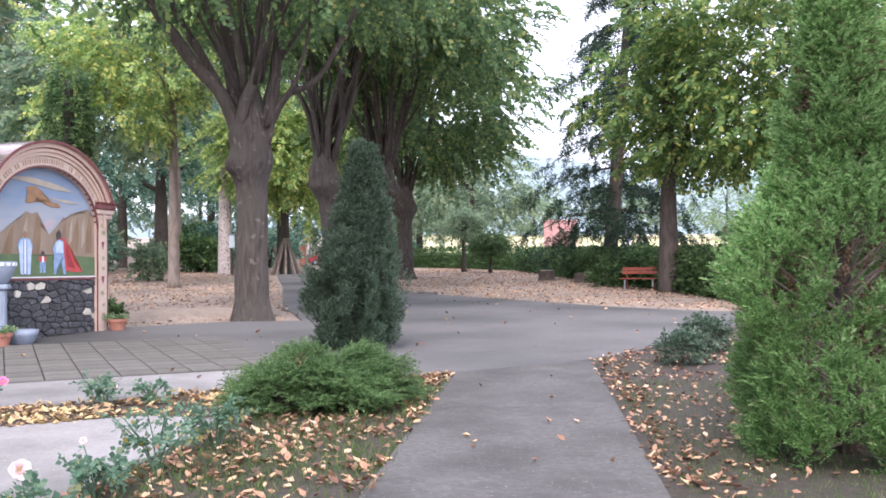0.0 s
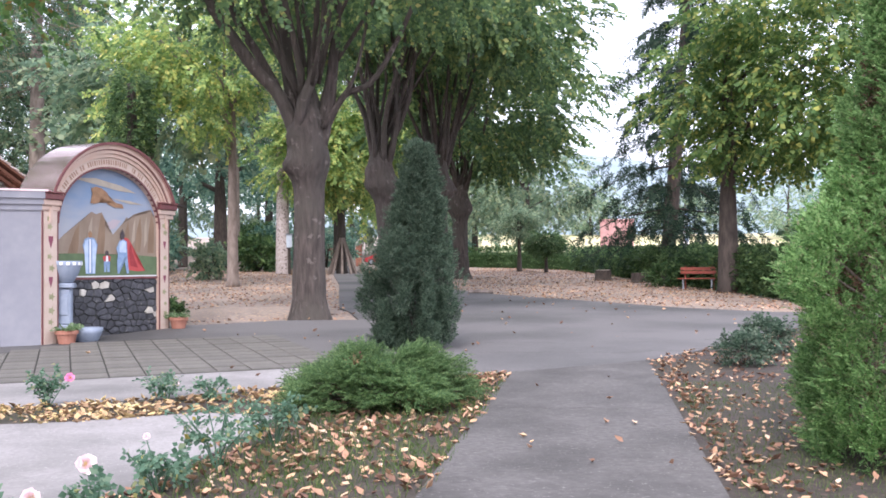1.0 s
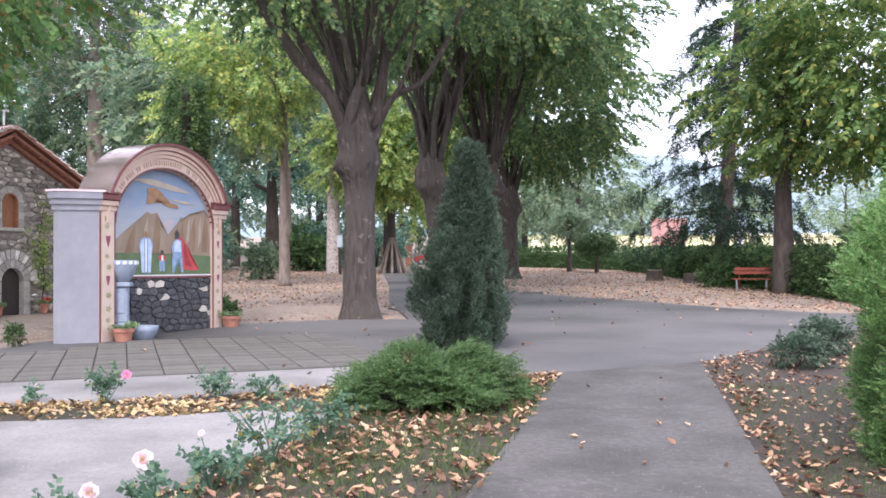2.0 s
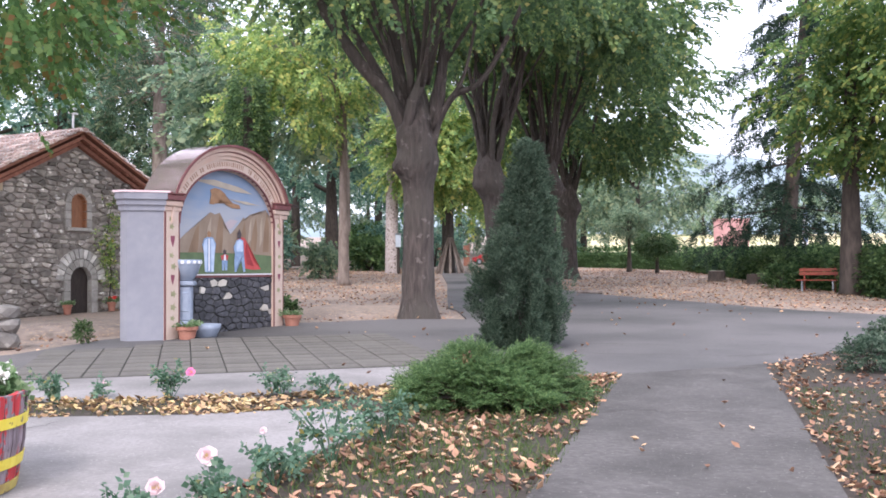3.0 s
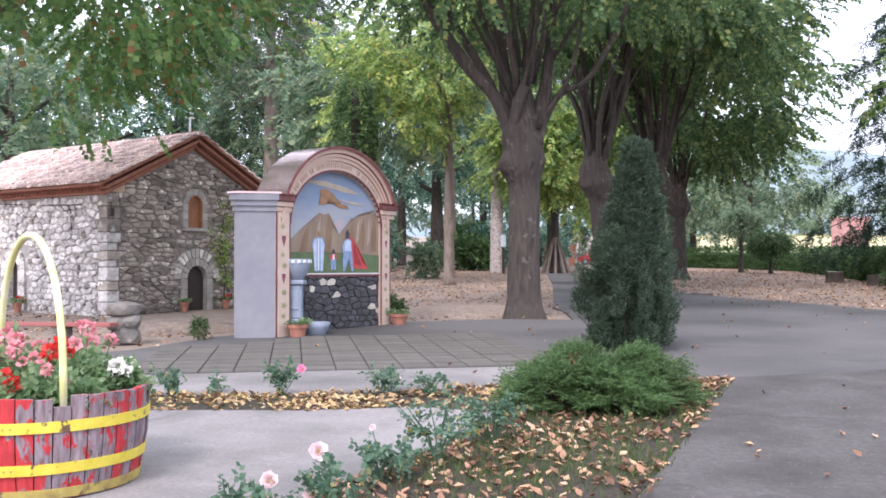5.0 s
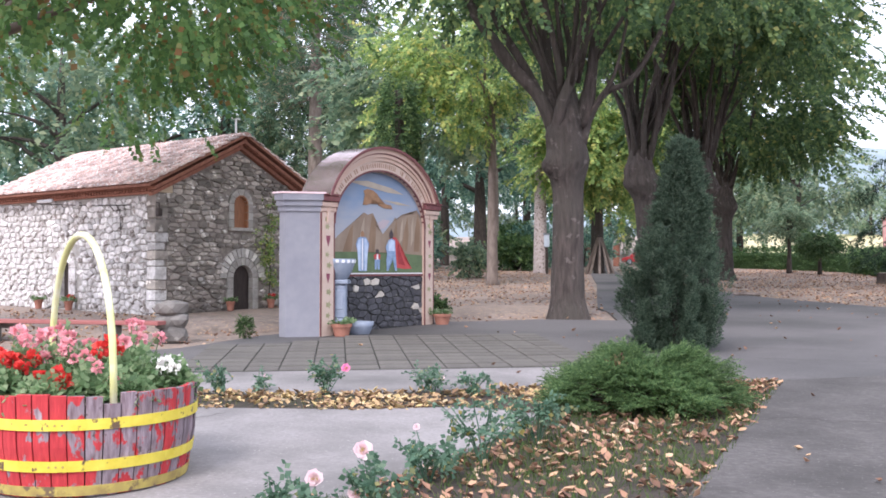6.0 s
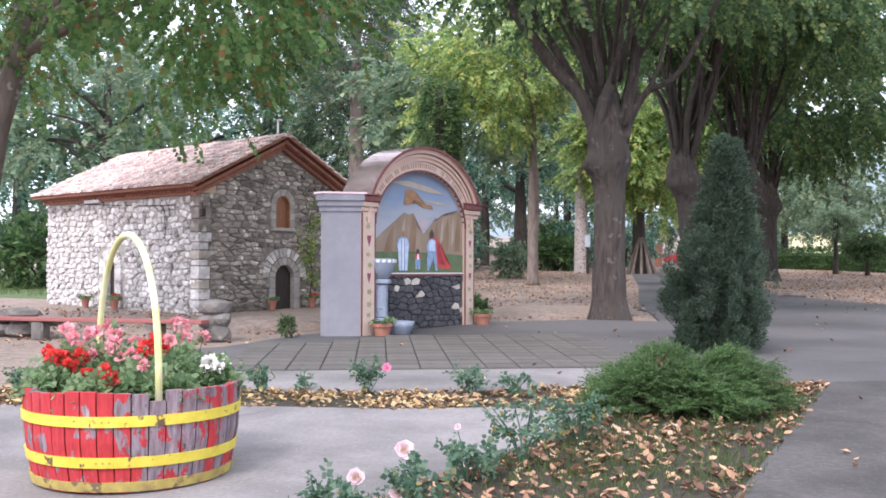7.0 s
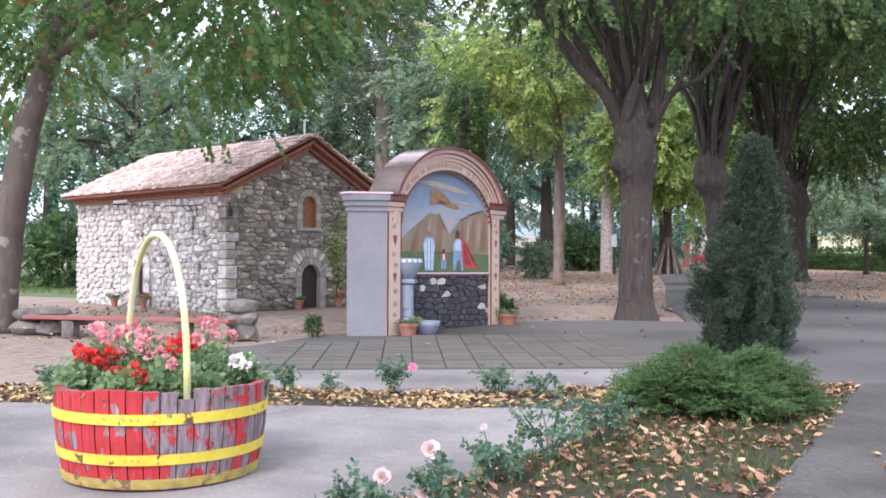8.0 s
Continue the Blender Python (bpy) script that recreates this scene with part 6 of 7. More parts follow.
rose("rose bush with small blue-green leaves and buds", -6.0, 9.2, 0.32, 6, 0, P_ROSE, 1)
rose("rose bush with small blue-green leaves and buds", -5.6, 9.35, 0.26, 4, 1, P_ROSE, 2, r_bloom=0.03)
rose("upright rose bush with one deep pink bloom", -4.8, 9.5, 0.4, 7, 0, P_DEEP, 3, 0.16, 11, 0.06, given=((0.22, 0.05, 0.31),))
rose("rose bush with small blue-green leaves and buds", -3.72, 10.0, 0.3, 6, 1, P_ROSE, 4, r_bloom=0.03)
rose("thin rose bush with yellowing leaves", -3.25, 10.1, 0.28, 5, 0, P_ROSE, 5)
rose("thin rose bush with sparse leaves", -7.3, 8.4, 0.4, 6, 1, P_ROSE, 16)
rose("thin rose bush with sparse leaves", -8.3, 8.0, 0.35, 6, 0, P_ROSE, 17)
rose("bushy rose with grey-green leaves", -2.15, 6.85, 0.5, 8, 0, P_ROSE, 6, 0.3, 9)
rose("bushy rose with grey-green leaves", -1.95, 7.75, 0.48, 8, 0, P_ROSE, 7, 0.26, 9)
rose("bushy rose with grey-green leaves", -2.35, 6.2, 0.36, 8, 1, P_ROSE, 8, 0.26, 10, 0.03)
rose("rose in bloom, pale pink with a cream heart", -2.4, 5.35, 0.34, 5, 0, P_ROSE, 9, 0.16, 8, 0.078, given=((-0.12, 0.14, 0.36),))
rose("rose in bloom, pale pink with a cream heart", -2.72, 5.2, 0.2, 5, 0, P_ROSE, 10, 0.14, 8, 0.072, given=((-0.07, 0.15, 0.19), (0.18, 0.24, 0.1)))
rose("thin rose stem with closed buds", -2.98, 5.15, 0.3, 3, 0, P_ROSE, 11, 0.1, 7)

# ---- hedge, bench, stumps, gate and distance ----


def hedge(label, pts, h, w, n, seed):
    t = thing("hedge", label, "hedge", pts[0][0], pts[0][1])
    o = Vector((pts[0][0], pts[0][1], zg(*pts[0])))
    g = np.random.default_rng(seed)
    P, D = [], []
    for (x0, y0), (x1, y1) in zip(pts, pts[1:]):
        dv = np.array([x1 - x0, y1 - y0])
        ln = np.hypot(*dv)
        dv = dv / ln
        nv = np.array([-dv[1], dv[0]])
        bm = bmesh.new()
        m_ = int(ln / 0.8) + 2
        prev = None
        for i in range(m_):
            s = ln * i / (m_ - 1)
            c = np.array([x0, y0]) + dv * s
            zz = zg(*c) - o.z
            k = 0.9 + 0.12 * noise.noise(Vector((c[0], c[1], seed)))
            col = [bm.verts.new((c[0] + nv[0] * u * k - o.x, c[1] + nv[1] * u * k - o.y, zz + v * k)) for u, v in ((-w * .46, -0.05), (-w * .48, h * .8), (-w * .3, h * .97), (w * .3, h * .97), (w * .48, h * .8), (w * .46, -0.05))]
            if prev:
                for j in range(6):
                    bm.faces.new((prev[j], prev[(j + 1) % 6], col[(j + 1) % 6], col[j]))
            else:
                bm.faces.new(col)
            prev = col
        bm.faces.new(prev[::-1])
        part("inner_growth", bm, L_HEDGE, t)
        m_ = int(n * ln)
        s, u, v = g.uniform(0, ln, m_), g.uniform(-0.5, 0.5, m_) * w, g.uniform(0.02, 1, m_) * h
        f = g.integers(0, 3, m_)
        u = np.where(f == 0, -0.47 * w, np.where(f == 1, 0.47 * w, u))
        v = np.where(f == 2, h * 0.96 + g.normal(0, 0.05, m_), v)
        c = np.c_[x0 + dv[0] * s + nv[0] * u, y0 + dv[1] * s + nv[1] * u]
        z = np.array([zg(*q) for q in c]) + v - o.z
        P.append(np.c_[c[:, 0] - o.x, c[:, 1] - o.y, z])
        sg = np.where(f == 0, -1, np.where(f == 1, 1, 0))
        D.append(np.c_[nv[0] * sg, nv[1] * sg, np.where(f == 2, 1.2, 0.4)] + g.normal(0, 0.5, (m_, 3)))
    p, d = np.concatenate(P), np.concatenate(D)
    foliage("leaves", p, d, g.uniform(0.7, 1.3, len(p)) * 0.36, L_HEDGE, t, n=8, leaf=0.36)


hedge("clipped dark green hedge along the field", [(5.3, 70.0), (7.7, 46.5), (9.0, 34.5), (9.6, 24.0)], 1.32, 1.3, 150, 3)
hedge("low clipped hedge in the shade", [(-9.0, 90.0), (-1.0, 82.0), (5.0, 71.5)], 1.5, 1.2, 60, 4)


def bench(x, y, turn):
    t = thing("bench", "orange-red painted garden bench with a plank back", "bench", x, y, None, turn)
    for zz in (0.68, 0.82):
        part("back_plank", box((0, 0.2 + (zz - 0.68) * 0.25, zz), (1.45, 0.035, 0.12), 0, 0.006), M_BENCH, t)
    for yy in (-0.16, -0.02, 0.12):
        part("seat_plank", box((0, yy, 0.44), (1.5, 0.12, 0.035), 0, 0.006), M_BENCH, t)
    for sx in (-0.55, 0.55):
        part("back_post", box((sx, 0.24, 0.45), (0.05, 0.05, 0.92), 0, 0.006), M_BENCH, t)
        part("leg", box((sx, -0.14, 0.2), (0.06, 0.06, 0.46), 0, 0.006), M_METAL, t)
        part("bearer", box((sx, 0.03, 0.405), (0.05, 0.42, 0.04), 0, 0.005), M_METAL, t)


bench(7.25, 37.2, -24)
for x, y, r, h, cap in ((4.75, 49.0, 0.42, 0.5, True), (6.1, 45.5, 0.4, 0.45, False)):
    t_ = thing("tree_stump", "cut tree stump used as a seat" if not cap else "cut tree stump with a pale top", "stump", x, y)
    part("stump", tube([(0, 0, -0.1), (0, 0, 0.1), (0, 0, h)], [r * 1.2, r, r * 0.95], 14, 0.25, seed=x), M_BARK_DARK, t_)
    if cap:
        part("cut_top", spun([(r * 0.86, h), (r * 0.86, h + 0.02)], 14), M_PALESTONE, t_)
t_ = thing("timber_log", "reddish rotten log lying at the asphalt edge", "log", -1.1, 34.4, None, 5)
part("log", tube([(-0.45, 0, 0.06), (-0.1, 0.03, 0.08), (0.45, 0, 0.06)], [0.07, 0.1, 0.06], 8, 0.4), M_BARK_PINE, t_)
broadleaf("clipped_tree", "small round-headed clipped tree", "tree", 2.38, 64.4, 2.7, 0.12, 1.1, 1.35, L_HEDGE, M_BARK_DARK, 46, 22, 0.42, 55, limbs=5, low=-0.8)
broadleaf("clipped_tree", "small crooked tree by the hedge", "tree", 0.6, 68.0, 4.6, 0.16, 2.0, 1.7, L_PALE, M_BARK_DARK, 40, 20, 0.5, 56, limbs=5, low=-0.8)


def gate():
    for i, (x, y) in enumerate(((-17.6, 92.0), (-14.9, 91.6))):
        t = thing("gate_pillar", "square brown gate pillar with a cap", "pillar", x, y, group="gate pillars")
        part("shaft", box((0, 0, 1.05), (0.55, 0.55, 2.15), 0, 0.02), M_EAVES, t)
        part("cap", box((0, 0, 2.19), (0.7, 0.7, 0.12), 0, 0.03), M_STONE_CUT, t)


gate()


def car(x, y, turn):
    t = thing("car", "small red car parked beyond the gate", "car", x, y, None, turn)
    prof = [(-1.9, 0.3), (-1.95, 0.7), (-1.2, 0.86), (-0.6, 1.36), (0.7, 1.42), (1.4, 0.95), (1.9, 0.82), (1.95, 0.3)]
    bm = bmesh.new()
    a, b = [bm.verts.new((p, -0.82 + (0.1 if q > 1 else 0), q)) for p, q in prof], [bm.verts.new((p, 0.82 - (0.1 if q > 1 else 0), q)) for p, q in prof]
    bm.faces.new(a)
    bm.faces.new(b[::-1])
    for i in range(8):
        bm.faces.new((a[i], b[i], b[(i + 1) % 8], a[(i + 1) % 8]))
    bmesh.ops.bevel(bm, geom=list(bm.edges), offset=0.06, segments=2, affect="EDGES")
    part("body", bm, M_CAR, t, smooth=False)
    for s in (-1, 1):
        part("side_window", box((0.05, s * 0.775, 1.14), (1.4, 0.03, 0.3), 0, 0.01), M_GLASS_DARK, t)
        for xx in (-1.2, 1.25):
            w = part("wheel", spun([(0.2, -0.1), (0.31, -0.09), (0.32, 0.0), (0.31, 0.09), (0.2, 0.1)], 18), M_RUBBER, t)
            w.matrix_local = pose(xx, s * 0.76, 0.32, 90, 0, 0)
            part("rim", spun([(0.2, -0.11), (0.2, 0.11)], 14), M_METAL, w)


car(-13.3, 97.0, 12)


def lamp_post(x, y):
    t = thing("lamp_post", "dark post carrying a grey-blue lantern box", "lamp post", x, y)
    part("post", tube([(0, 0, -0.1), (0, 0, 0.9), (0, 0, 1.75)], [0.13, 0.11, 0.1], 10), M_DARKWOOD, t)
    part("lantern", box((0, 0, 2.2), (0.38, 0.34, 0.85), 20, 0.03), M_GREYBLUE, t)
    part("lantern_cap", box((0, 0, 2.66), (0.48, 0.44, 0.08), 20, 0.02), M_METAL, t)


lamp_post(-14.75, 61.85)
t_ = thing("timber_stack", "weathered boards leaning together round a tree", "boards", -11.2, 62.0)
for k in range(9):
    a = 6.283 * k / 9
    part("board", tube([(math.cos(a) * 0.95, math.sin(a) * 0.95, -0.05), (math.cos(a) * 0.12, math.sin(a) * 0.12, 2.4)], [0.1, 0.08], 4), M_BARK_PINE, t_)
broadleaf("woodland_tree", "leafy tree beside the walk to the gate", "tree", -11.3, 62.3, 13, 0.3, 4.0, 4.8, L_YELLOW, M_BARK, 70, 24, 1.3, 99)
t_ = thing("brick_building", "plain red brick outbuilding beyond the field edge", "building", 11.05, 99.4, None, -6)
part("wall", box((0, 0, 2.1), (3.4, 3.0, 4.7), 0, 0.02), M_BRICK, t_)
part("coping", box((0, 0, 4.5), (3.6, 3.2, 0.16), 0, 0.02), M_BRICK, t_)
t_ = thing("striped_pole", "blue and white painted marker pole", "pole", 10.8, 59.0)
for k in range(9):
    part("band", tube([(0, 0, 0.6 + k * 0.35 - (0.7 if k == 0 else 0)), (0, 0, 0.95 + k * 0.35)], [0.16, 0.16], 10), M_WHITEP if k % 2 else M_BLUEP, t_)


def ivy_trunk(x, y, h):
    t = thing("ivy_clad_trunk", "dead trunk wrapped in dark ivy", "tree", x, y)
    part("trunk", tube([(0, 0, -0.1), (0.1, 0, h * 0.5), (0, 0, h)], [0.3, 0.25, 0.12], 10, 0.2), M_BARK_DARK, t)
    n = 1500
    z, a = rng.uniform(0.2, 1.06, n) * h, rng.uniform(0, 6.283, n)
    w = 0.22 + 0.1 * np.sin(z * 2.2 + a * 2) + rng.uniform(0, 0.2, n) + 0.12 * (z > h * 0.7)
    foliage("ivy", np.c_[np.cos(a) * w, np.sin(a) * w, z], np.c_[np.cos(a), np.sin(a), rng.uniform(-1, 0.5, n)], rng.uniform(0.7, 1.2, n) * 0.32, L_HEDGE, t, n=7, leaf=0.4)


ivy_trunk(-13.2, 32.0, 7.5)

M_CRACK = material("dirt_filled_crack", (0.03, 0.027, 0.024), (0.06, 0.052, 0.045), 30, 0.98, 0.2)


def crack(x, y, dx, dy, n, step, w, seed):
    """A ragged crack: a thin dark strip that wanders over the slab."""
    g = random.Random(seed)
    bm = bmesh.new()
    prev = None
    a = math.atan2(dy, dx)
    for i in range(n):
        ww = w * g.uniform(0.3, 1.0) * (0.3 if i in (0, n - 1) else 1)
        nx, ny = -math.sin(a), math.cos(a)
        col = [bm.verts.new(on(x + nx * s * ww, y + ny * s * ww, 0.0385)) for s in (-1, 1)]
        if prev:
            bm.faces.new((prev[0], col[0], col[1], prev[1]))
        prev = col
        x, y = x + math.cos(a) * step, y + math.sin(a) * step
        a = math.atan2(dy, dx) + g.uniform(-0.7, 0.7)
    return tagged(part("crack", bm, M_CRACK), "dark ragged crack in the paving", "crack", kind="structure")


crack(-0.02, 12.3, 2.0, 1.46, 24, 0.105, 0.012, 1)
crack(-0.6, 14.6, 1.0, 0.1, 36, 0.14, 0.012, 2)
crack(2.2, 16.4, 1.0, 0.35, 26, 0.14, 0.014, 3)
crack(-3.0, 15.8, 1.0, 0.22, 30, 0.14, 0.012, 4)
crack(-0.35, 9.4, 1.0, 0.12, 16, 0.11, 0.007, 5)
crack(-5.2, 8.1, -0.3, -1.0, 18, 0.12, 0.008, 6)

def earth_bank(label, cx, cy, rx, ry, h, turn, seed):
    """A low uneven mound that runs out flat into the ground."""
    bm = bmesh.new()
    n, m_ = 40, 10
    ca_, sa_ = math.cos(radians(turn)), math.sin(radians(turn))
    rows_ = []
    for j in range(1, m_ + 1):
        ring = []
        for k in range(n):
            a, q = 6.28318 * k / n, j / m_
            wob = 1 + 0.22 * noise.noise(Vector((math.cos(a) * 1.7, math.sin(a) * 1.7, seed)))
            x, y = math.cos(a) * rx * q * wob, math.sin(a) * ry * q * wob
            px, py = cx + x * ca_ - y * sa_, cy + x * sa_ + y * ca_
            top = h * (1 - q ** 2.4) * (1 + 0.35 * noise.noise(Vector((px * 1.3, py * 1.3, seed)))) - (0.07 if j == m_ else 0.0)
            ring.append(bm.verts.new(on(px, py, top)))
        rows_.append(ring)
    for u_, v_ in zip(rows_, rows_[1:]):
        for k in range(n):
            bm.faces.new((u_[k], v_[k], v_[(k + 1) % n], u_[(k + 1) % n]))
    bm.faces.new(rows_[0])
    return tagged(part("ground_bank", bm, M_DIRT, smooth=True), label, "ground", kind="structure")


earth_bank("low bank of trodden brown earth beside the shrine", -10.9, 17.0, 2.0, 1.1, 0.22, 35, 2)
earth_bank("low hump of earth and leaves round the linden", -6.6, 23.4, 2.6, 1.8, 0.2, 20, 5)

# ---- stones, plank seat, chapel extras ----


def boulder_pile(label, x, y, stones):
    t = thing("stone_pile", label, "stones", x, y)
    for k, (dx, dy, dz, sx, sy, sz) in enumerate(stones):
        bm = bmesh.new()
        bmesh.ops.create_icosphere(bm, subdivisions=2, radius=1.0)
        for v in bm.verts:
            n = 1 + 0.28 * noise.noise(v.co * 1.3 + Vector((k * 3.1, x, 0)))
            v.co = Vector((v.co.x * sx * n + dx, v.co.y * sy * n + dy, max(-0.9, min(0.85, v.co.z)) * sz * n + dz))
        part("stone", bm, M_ROCK, t, smooth=False)


boulder_pile("dry pile of rough grey stones under a plank", -10.25, 14.2, ((0.02, 0, 0.12, 0.3, 0.26, 0.2), (-0.04, 0.02, 0.36, 0.27, 0.24, 0.18), (0.12, 0.05, 0.4, 0.2, 0.2, 0.16), (-0.03, 0, 0.6, 0.36, 0.28, 0.16)))
boulder_pile("dry pile of rough grey stones under a plank", -14.35, 13.55, ((-0.4, 0, 0.12, 0.38, 0.3, 0.17), (0.2, 0.05, 0.14, 0.36, 0.3, 0.18), (-0.35, 0.02, 0.38, 0.36, 0.3, 0.15), (0.25, 0, 0.42, 0.4, 0.3, 0.14), (0.75, 0.1, 0.3, 0.4, 0.3, 0.12)))
t_ = thing("plank_seat", "faded red plank laid between two stone piles", "bench", -12.3, 13.7, zg(-12.3, 13.7), 8)
part("plank", box((0, -0.2, 0.36), (4.3, 0.3, 0.07), 0, 0.01), M_PLANK_RED, t_)
for sx in (-1.2, 1.2):
    part("support", box((sx, -0.2, 0.14), (0.25, 0.26, 0.36), 0, 0.03), M_ROCK, t_)


def chapel_point(a, d):
    return CX + a * GX + d * HX, CY + a * GY + d * HY


for a, d, bl in ((2.15, -0.35, None), (3.62, -0.35, P_RED), (-0.35, 3.3, P_RED), (-0.4, 4.7, None)):
    x, y = chapel_point(a, d)
    pot("terracotta pot with a straggling plant by the chapel door", x, y, None, 0.12, 0.26, 30, size=0.12, bloom=bl)
x, y = chapel_point(3.72, -0.12)
t_ = thing("climbing_vine", "thin yellow-green vine climbing the chapel wall", "vine", x, y, None, math.degrees(math.atan2(GY, GX)))
part("stem", tube([(0, 0, 0), (0.1, 0, 1.0), (-0.08, 0, 2.0), (0.1, 0, 2.9)], [0.02, 0.016, 0.012, 0.006], 6), M_BARK, t_)
n_ = 110
z_ = rng.uniform(0.6, 3.0, n_)
foliage("leaves", np.c_[0.1 * np.sin(z_ * 3) + rng.normal(0, 0.16, n_), rng.uniform(-0.1, 0.05, n_), z_], rng.normal(0, 1, (n_, 3)) + np.array([0, -0.6, 0]), rng.uniform(0.7, 1.2, n_) * 0.22, L_YELLOW, t_, n=6, leaf=0.42)
fin = part("finial_cross", box((0, 0, 0.3), (0.05, 0.05, 0.75), 0, 0.01), M_WHITEP, CH, "small pale roof cross")
fin.matrix_local = pose(GW / 2, 0.1, APEX + 0.35)
part("cross_bar", box((0, 0, 0.42), (0.3, 0.045, 0.05), 0, 0.008), M_WHITEP, fin)
lantern = part("wall_lantern", box((0, 0, 0), (0.13, 0.13, 0.2), 0, 0.02), M_DARKWOOD, CH, "small black wall lantern")
lantern.matrix_local = pose(-0.02, -0.16, 2.62)
part("lantern_bracket", tube([(0, 0.1, 0.25), (0, 0, 0.24), (0, 0, 0.1)], [0.014] * 3, 6), M_DARKWOOD, lantern)

# ---- beds, leaves on the ground, grass ----


def inside(px, py, poly):
    hit = np.zeros(len(px), bool)
    for (x0, y0), (x1, y1) in zip(poly, poly[1:] + poly[:1]):
        c = (y0 > py) != (y1 > py)
        hit ^= c & (px < (x1 - x0) * (py - y0) / (y1 - y0 + 1e-12) + x0)
    return hit


def area(poly, n, seed, fade=None):
    g = np.random.default_rng(seed)
    q = np.array(poly)
    lo, hi = q.min(0), q.max(0)
    px, py = g.uniform(lo[0], hi[0], n), g.uniform(lo[1], hi[1], n)
    k = inside(px, py, poly)
    clump = np.array([noise.noise(Vector((a * 0.9, b * 0.9, seed))) for a, b in zip(px, py)])
    k &= clump > g.uniform(-0.55, 0.25, n)
    return px[k], py[k]


def litter(label, poly, n, size, seed, dz=0.0, far=False, leaf=None):
    px, py = area(poly, n, seed)
    g = np.random.default_rng(seed + 1)
    m_ = len(px)
    a = g.uniform(0, 6.283, m_)
    d = np.c_[np.cos(a), np.sin(a), g.normal(0, 0.25, m_)]
    up = np.c_[g.normal(0, 0.35, m_), g.normal(0, 0.35, m_), np.where(g.random(m_) < 0.3, -1.0, 1.0)]
    z = np.array([zg(x, y) for x, y in zip(px, py)]) + dz + g.uniform(0.004, 0.025, m_)
    v, f = strew(LEAF_V if far else CURL_V, LEAF_F if far else CURL_F, turns(d, up), np.c_[px, py, z], g.uniform(0.6, 1.3, m_) * size)
    return tagged(quads("fallen_leaves", v, f, leaf or L_FALLEN), label, "leaves", kind="stuff")


STRIP = [(-14, 5.6), (-8.28, 7.18), (-5.65, 8.18), (-4.18, 8.58), (-3.06, 9.14), (-2.2, 9.0), (-2.45, 11.2), (-3.4, 10.28), (-4.65, 9.68), (-9.0, 8.2), (-14, 6.8)]
NEAR_BED = [(-2.2, 9.0), (-2.33, 7.76), (-2.5, 6.78), (-2.62, 6.17), (-2.7, 5.6), (-3.5, 4.85), (-3.8, 3.0), (-0.86, 3.0), (-0.55, 6.26), (0.02, 12.28), (-2.45, 11.2)]
RIGHT_BED = [(1.37, 6.25), (0.94, 0.5), (7, 0.5), (9.6, 22.1), (5.17, 18.9), (3.26, 15.65), (1.93, 13.8)]
UNDER_LINDENS = [(-7.0, 19.9), (-3.6, 21.7), (-4.2, 24.5), (-8.2, 43.5), (-15, 76), (-40, 80), (-24, 30), (-9, 21)]
FAR_RIGHT = [(7.5, 24), (4.6, 26), (2.6, 29.1), (0, 32.8), (-2, 37.3), (-4.5, 38), (-12.5, 76.5), (-1, 80), (5, 69), (7, 45), (8.5, 34), (9, 24)]
for poly, lab in ((STRIP, "narrow bed of dark soil with thin grass"), (NEAR_BED, "rose bed of dark soil with thin grass"), (RIGHT_BED, "bed of dark trodden soil beside the path")):
    tagged(slab("flower_bed", poly, 0.02, 0.1, M_BEDSOIL), lab, "bed", kind="structure")
litter("thick row of dry yellow leaves along the bed", STRIP, 21000, 0.085, 11, 0.02, leaf=L_FALLEN_PALE)
litter("dry brown leaves on the rose bed", NEAR_BED, 5600, 0.082, 13, 0.02)
litter("dry brown leaves on bare earth", RIGHT_BED, 14000, 0.07, 15, 0.02)
litter("dry leaves under the lindens", UNDER_LINDENS, 60000, 0.10, 17, far=True)
litter("dry leaves under the trees by the hedge", FAR_RIGHT, 42000, 0.10, 19, far=True)
litter("a few leaves on the asphalt", [(-9, 8.5), (-3, 11.2), (1.9, 14), (5, 19), (6, 24), (-2, 36), (-4, 24), (-7, 19)], 330, 0.1, 21, 0.03)
litter("a few leaves on the path", [(-1.0, 2), (-0.05, 12.2), (1.95, 13.6), (1.1, 2)], 60, 0.07, 23, 0.035)
litter("leaves along the path's right edge", [(1.44, 6.4), (2.0, 13.7), (2.35, 13.6), (1.8, 6.2)], 900, 0.08, 25, 0.02)
litter("leaves heaped along the bed's tip", [(-0.75, 8.5), (-0.08, 12.2), (-0.5, 12.05), (-1.1, 9.5)], 900, 0.085, 27, 0.02)
litter("dry leaves on the bare bank", [(-9.4, 13.4), (-9.0, 15.6), (-15, 20), (-24, 20), (-16, 12), (-10.2, 11.8)], 2600, 0.09, 29)


def grass(label, poly, n, h, seed):
    px, py = area(poly, n, seed)
    g = np.random.default_rng(seed + 1)
    m_ = len(px)
    d = np.c_[g.normal(0, 0.45, m_), g.normal(0, 0.45, m_), np.ones(m_)]
    z = np.array([zg(x, y) for x, y in zip(px, py)]) - 0.005
    v, f = strew(NEEDLE_V * np.array([0.5, 1, 1]), LEAF_F, turns(d), np.c_[px, py, z], g.uniform(0.5, 1.3, m_) * h)
    return tagged(quads("grass", v, f, L_GRASS), label, "grass", kind="stuff")


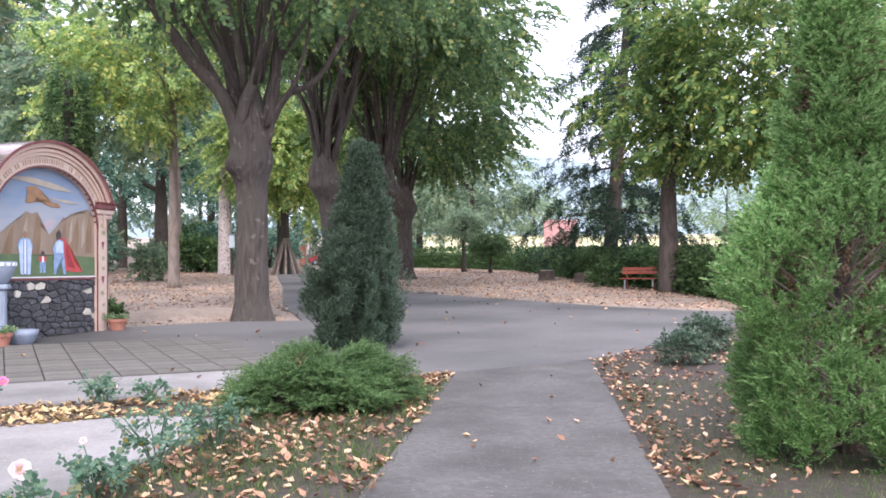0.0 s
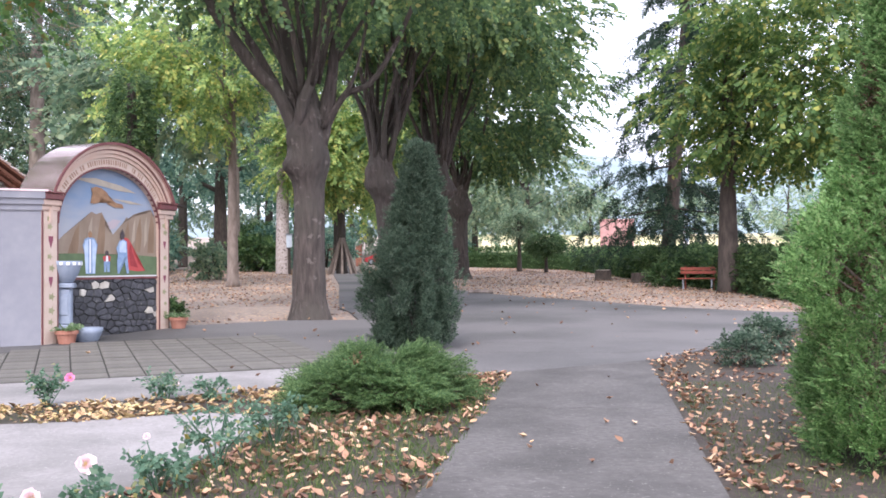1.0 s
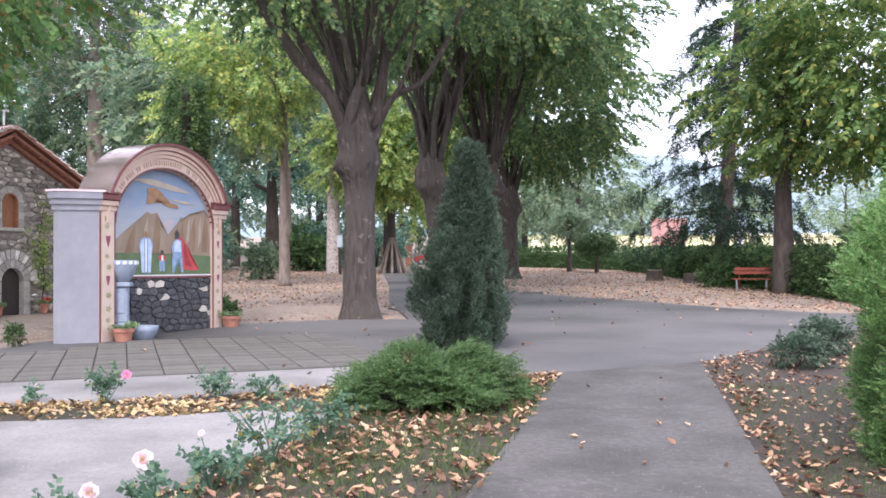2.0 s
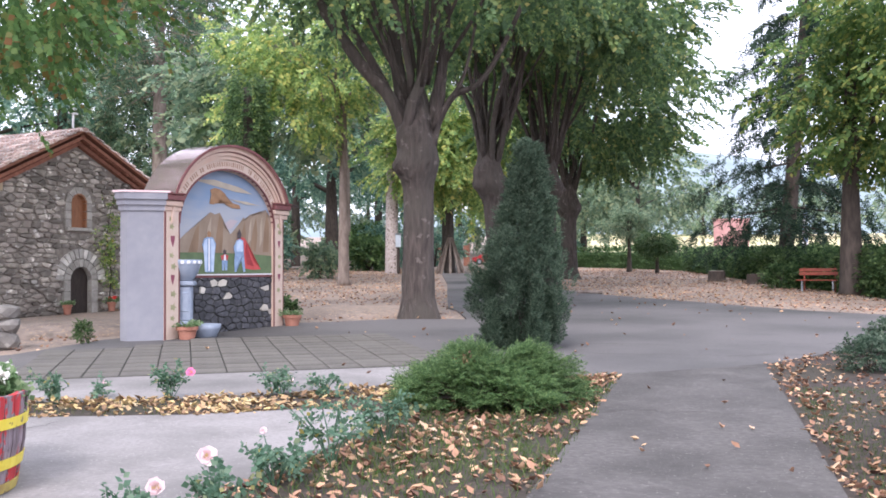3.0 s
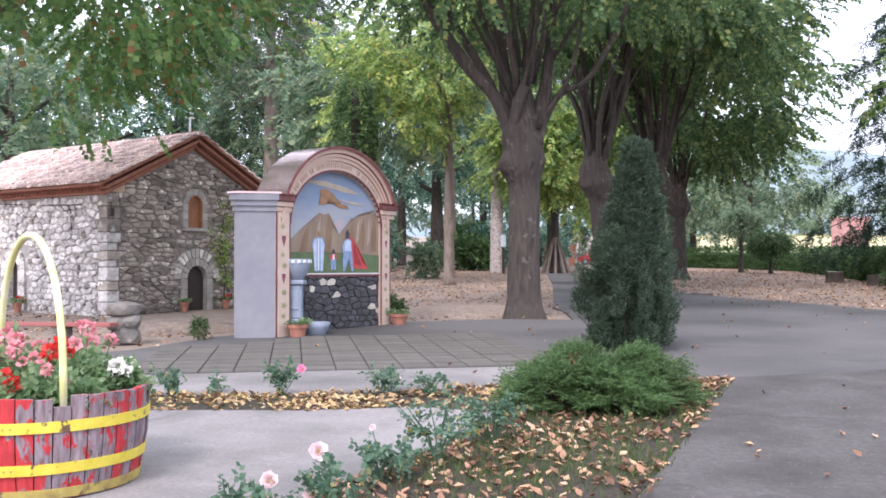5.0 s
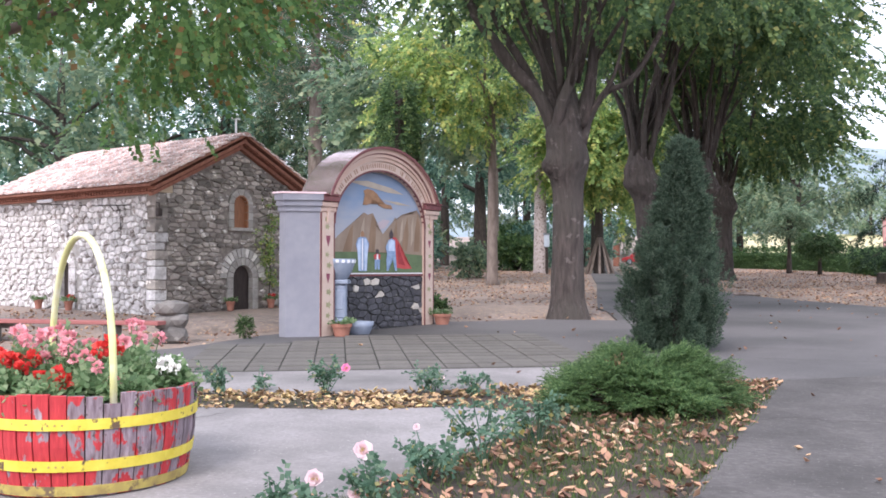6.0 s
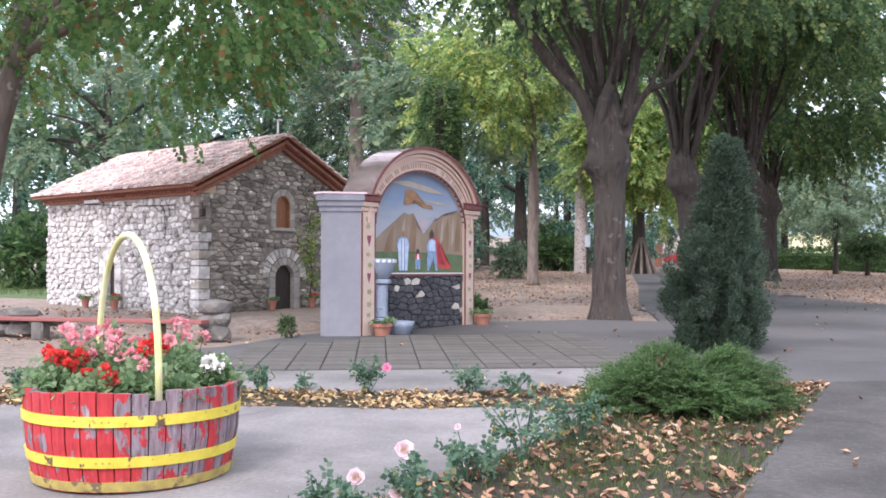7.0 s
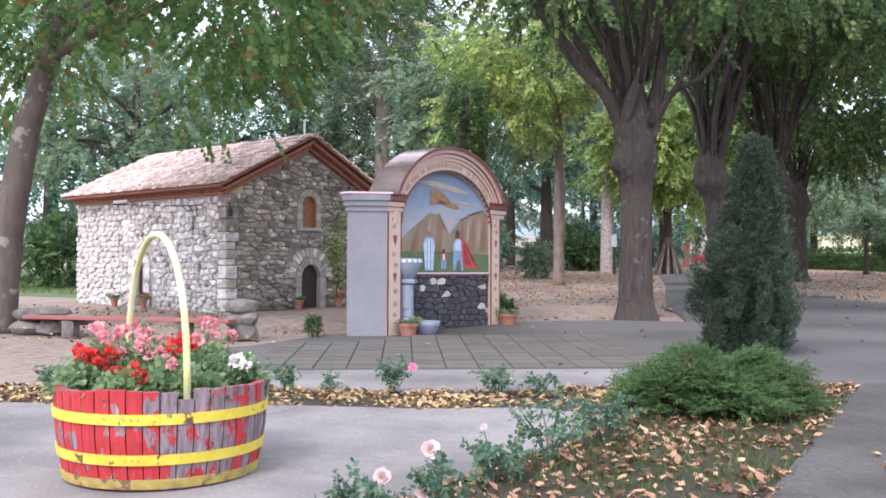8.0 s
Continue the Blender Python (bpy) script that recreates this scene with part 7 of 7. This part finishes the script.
grass("thin grass between the fallen leaves", NEAR_BED, 38000, 0.085, 41)
grass("thin grass along the narrow bed", STRIP, 14000, 0.07, 43)
grass("sparse grass on the bare bed", [(1.5, 6.25), (0.9, 1), (6, 1), (5, 12), (1.9, 11.5)], 90000, 0.055, 45)
grass("short grass of the lawn", [(-40, 26.2), (-18, 24.3), (-23.4, 25.6), (-22, 34), (-26, 50), (-45, 50)], 26000, 0.2, 47)

# ---- paving tiles before the shrine ----
pav = thing("paved_area", "square grey-brown paving tiles with dark joints", "paving", -7.5, 10.45, zg(-7.5, 10.45), 26, kind="structure")
slab("joint_bed", [(-7.5, 10.45), (-2.24, 13.01), (-4.41, 17.46), (-6.9, 16.5), (-7.9, 14.5), (-9.07, 13.67)], 0.036, 0.02, M_JOINT).parent = pav
pav.children[0].matrix_parent_inverse = pav.matrix_world.inverted()
tile_bm = box((0, 0, 0), (0.43, 0.408, 0.04), 0, 0.005)
tile_me = bpy.data.meshes.new("tile")
tile_bm.to_mesh(tile_me)
tile_bm.free()
tile_me.materials.append(M_TILE)
g_ = random.Random(8)
ca, sa = math.cos(radians(26)), math.sin(radians(26))
for i in range(13):
    for j in range(11):
        lx, ly = 0.225 + i * 0.45, 0.225 + j * 0.45
        wx, wy = -7.5 + lx * ca - ly * sa, 10.45 + lx * sa + ly * ca
        if (wx - SX) * -UX + (wy - SY) * -UY < 0.5 and j > 7:      # keeps clear of the shrine
            continue
        ob = new("tile", tile_me)
        ob.parent = pav
        ob.matrix_local = pose(lx, ly, zg(wx, wy) - zg(-7.5, 10.45) + 0.028 + g_.uniform(-0.003, 0.004), math.degrees(math.atan(SLOPE * (-UPX * sa + UPY * ca))), -math.degrees(math.atan(SLOPE * (UPX * ca + UPY * sa))), 0)

# ---- field stones of the chapel walls ----


def stone_wall(parent, place, length, top, holes, mat_, near, seed, s0=0.0, w=0.35, h=0.155):
    """Rubble set proud of the mortar. The near stones are objects, the rest one mesh."""
    g = random.Random(seed)
    rest = bmesh.new()
    made = 0

    def wanted(a, z):
        return z < top(a) - 0.06 and not any(abs(a - hx) < hw + 0.08 and hz0 < z < hz1 + 0.04 for hx, hw, hz0, hz1 in holes)

    for cell in cells(s0, length, -0.3, top(length / 2) + 0.05, w, h, seed, wanted):
        cell = [(a, min(z, top(a))) for a, z in cell]
        ca_, cz_ = sum(p[0] for p in cell) / len(cell), sum(p[1] for p in cell) / len(cell)
        single = made < 295 and near(ca_, cz_)
        bm = bmesh.new() if single else rest
        stone_block(bm, cell, place, -g.uniform(0.02, 0.075), g.uniform(0.72, 0.9), g.uniform(0.008, 0.024))
        if single:
            made += 1
            part("stone", bm, mat_, parent)
    tagged(part("rubble", rest, mat_, parent), kind="stuff")


gable_top = lambda a: EAVE - 0.2 + (APEX - EAVE) * (1 - abs(a - GW / 2) / (GW / 2))
stone_wall(gable_wall, front, GW, gable_top, [(2.84, 0.55, -0.3, 0.95), (2.84, 0.6, 0.95, 1.72), (2.76, 0.42, 2.2, 3.42)], M_STONE_DARK, lambda a, z: a < 4.4 and z > 0.2, 21, 0.3, 0.30, 0.125)
stone_wall(long_wall, side, GL, lambda a: EAVE - 0.36, [(4.0, 0.55, -0.3, 1.74)], M_STONE_PALE, lambda a, z: a < 4.9 and z > 0.4, 22, 0.3, 0.25, 0.155)
g_ = random.Random(2)
z_ = -0.3
while z_ < EAVE - 0.62:
    h = g_.uniform(0.16, 0.36)
    l1, l2 = g_.uniform(0.3, 0.42), g_.uniform(0.3, 0.42)
    part("quoin", box((l1 / 2 - 0.05, l2 / 2 - 0.05, z_ + h / 2), (l1, l2, h - 0.02), 0, 0.02), M_STONE_PALE if g_.random() < 0.35 else M_STONE_DARK, gable_wall)
    z_ += h
part("quoin", box((0.22, 0.18, z_ + 0.17), (0.54, 0.46, 0.33), 0, 0.02), M_QUOIN, gable_wall, "tan block under the eaves")
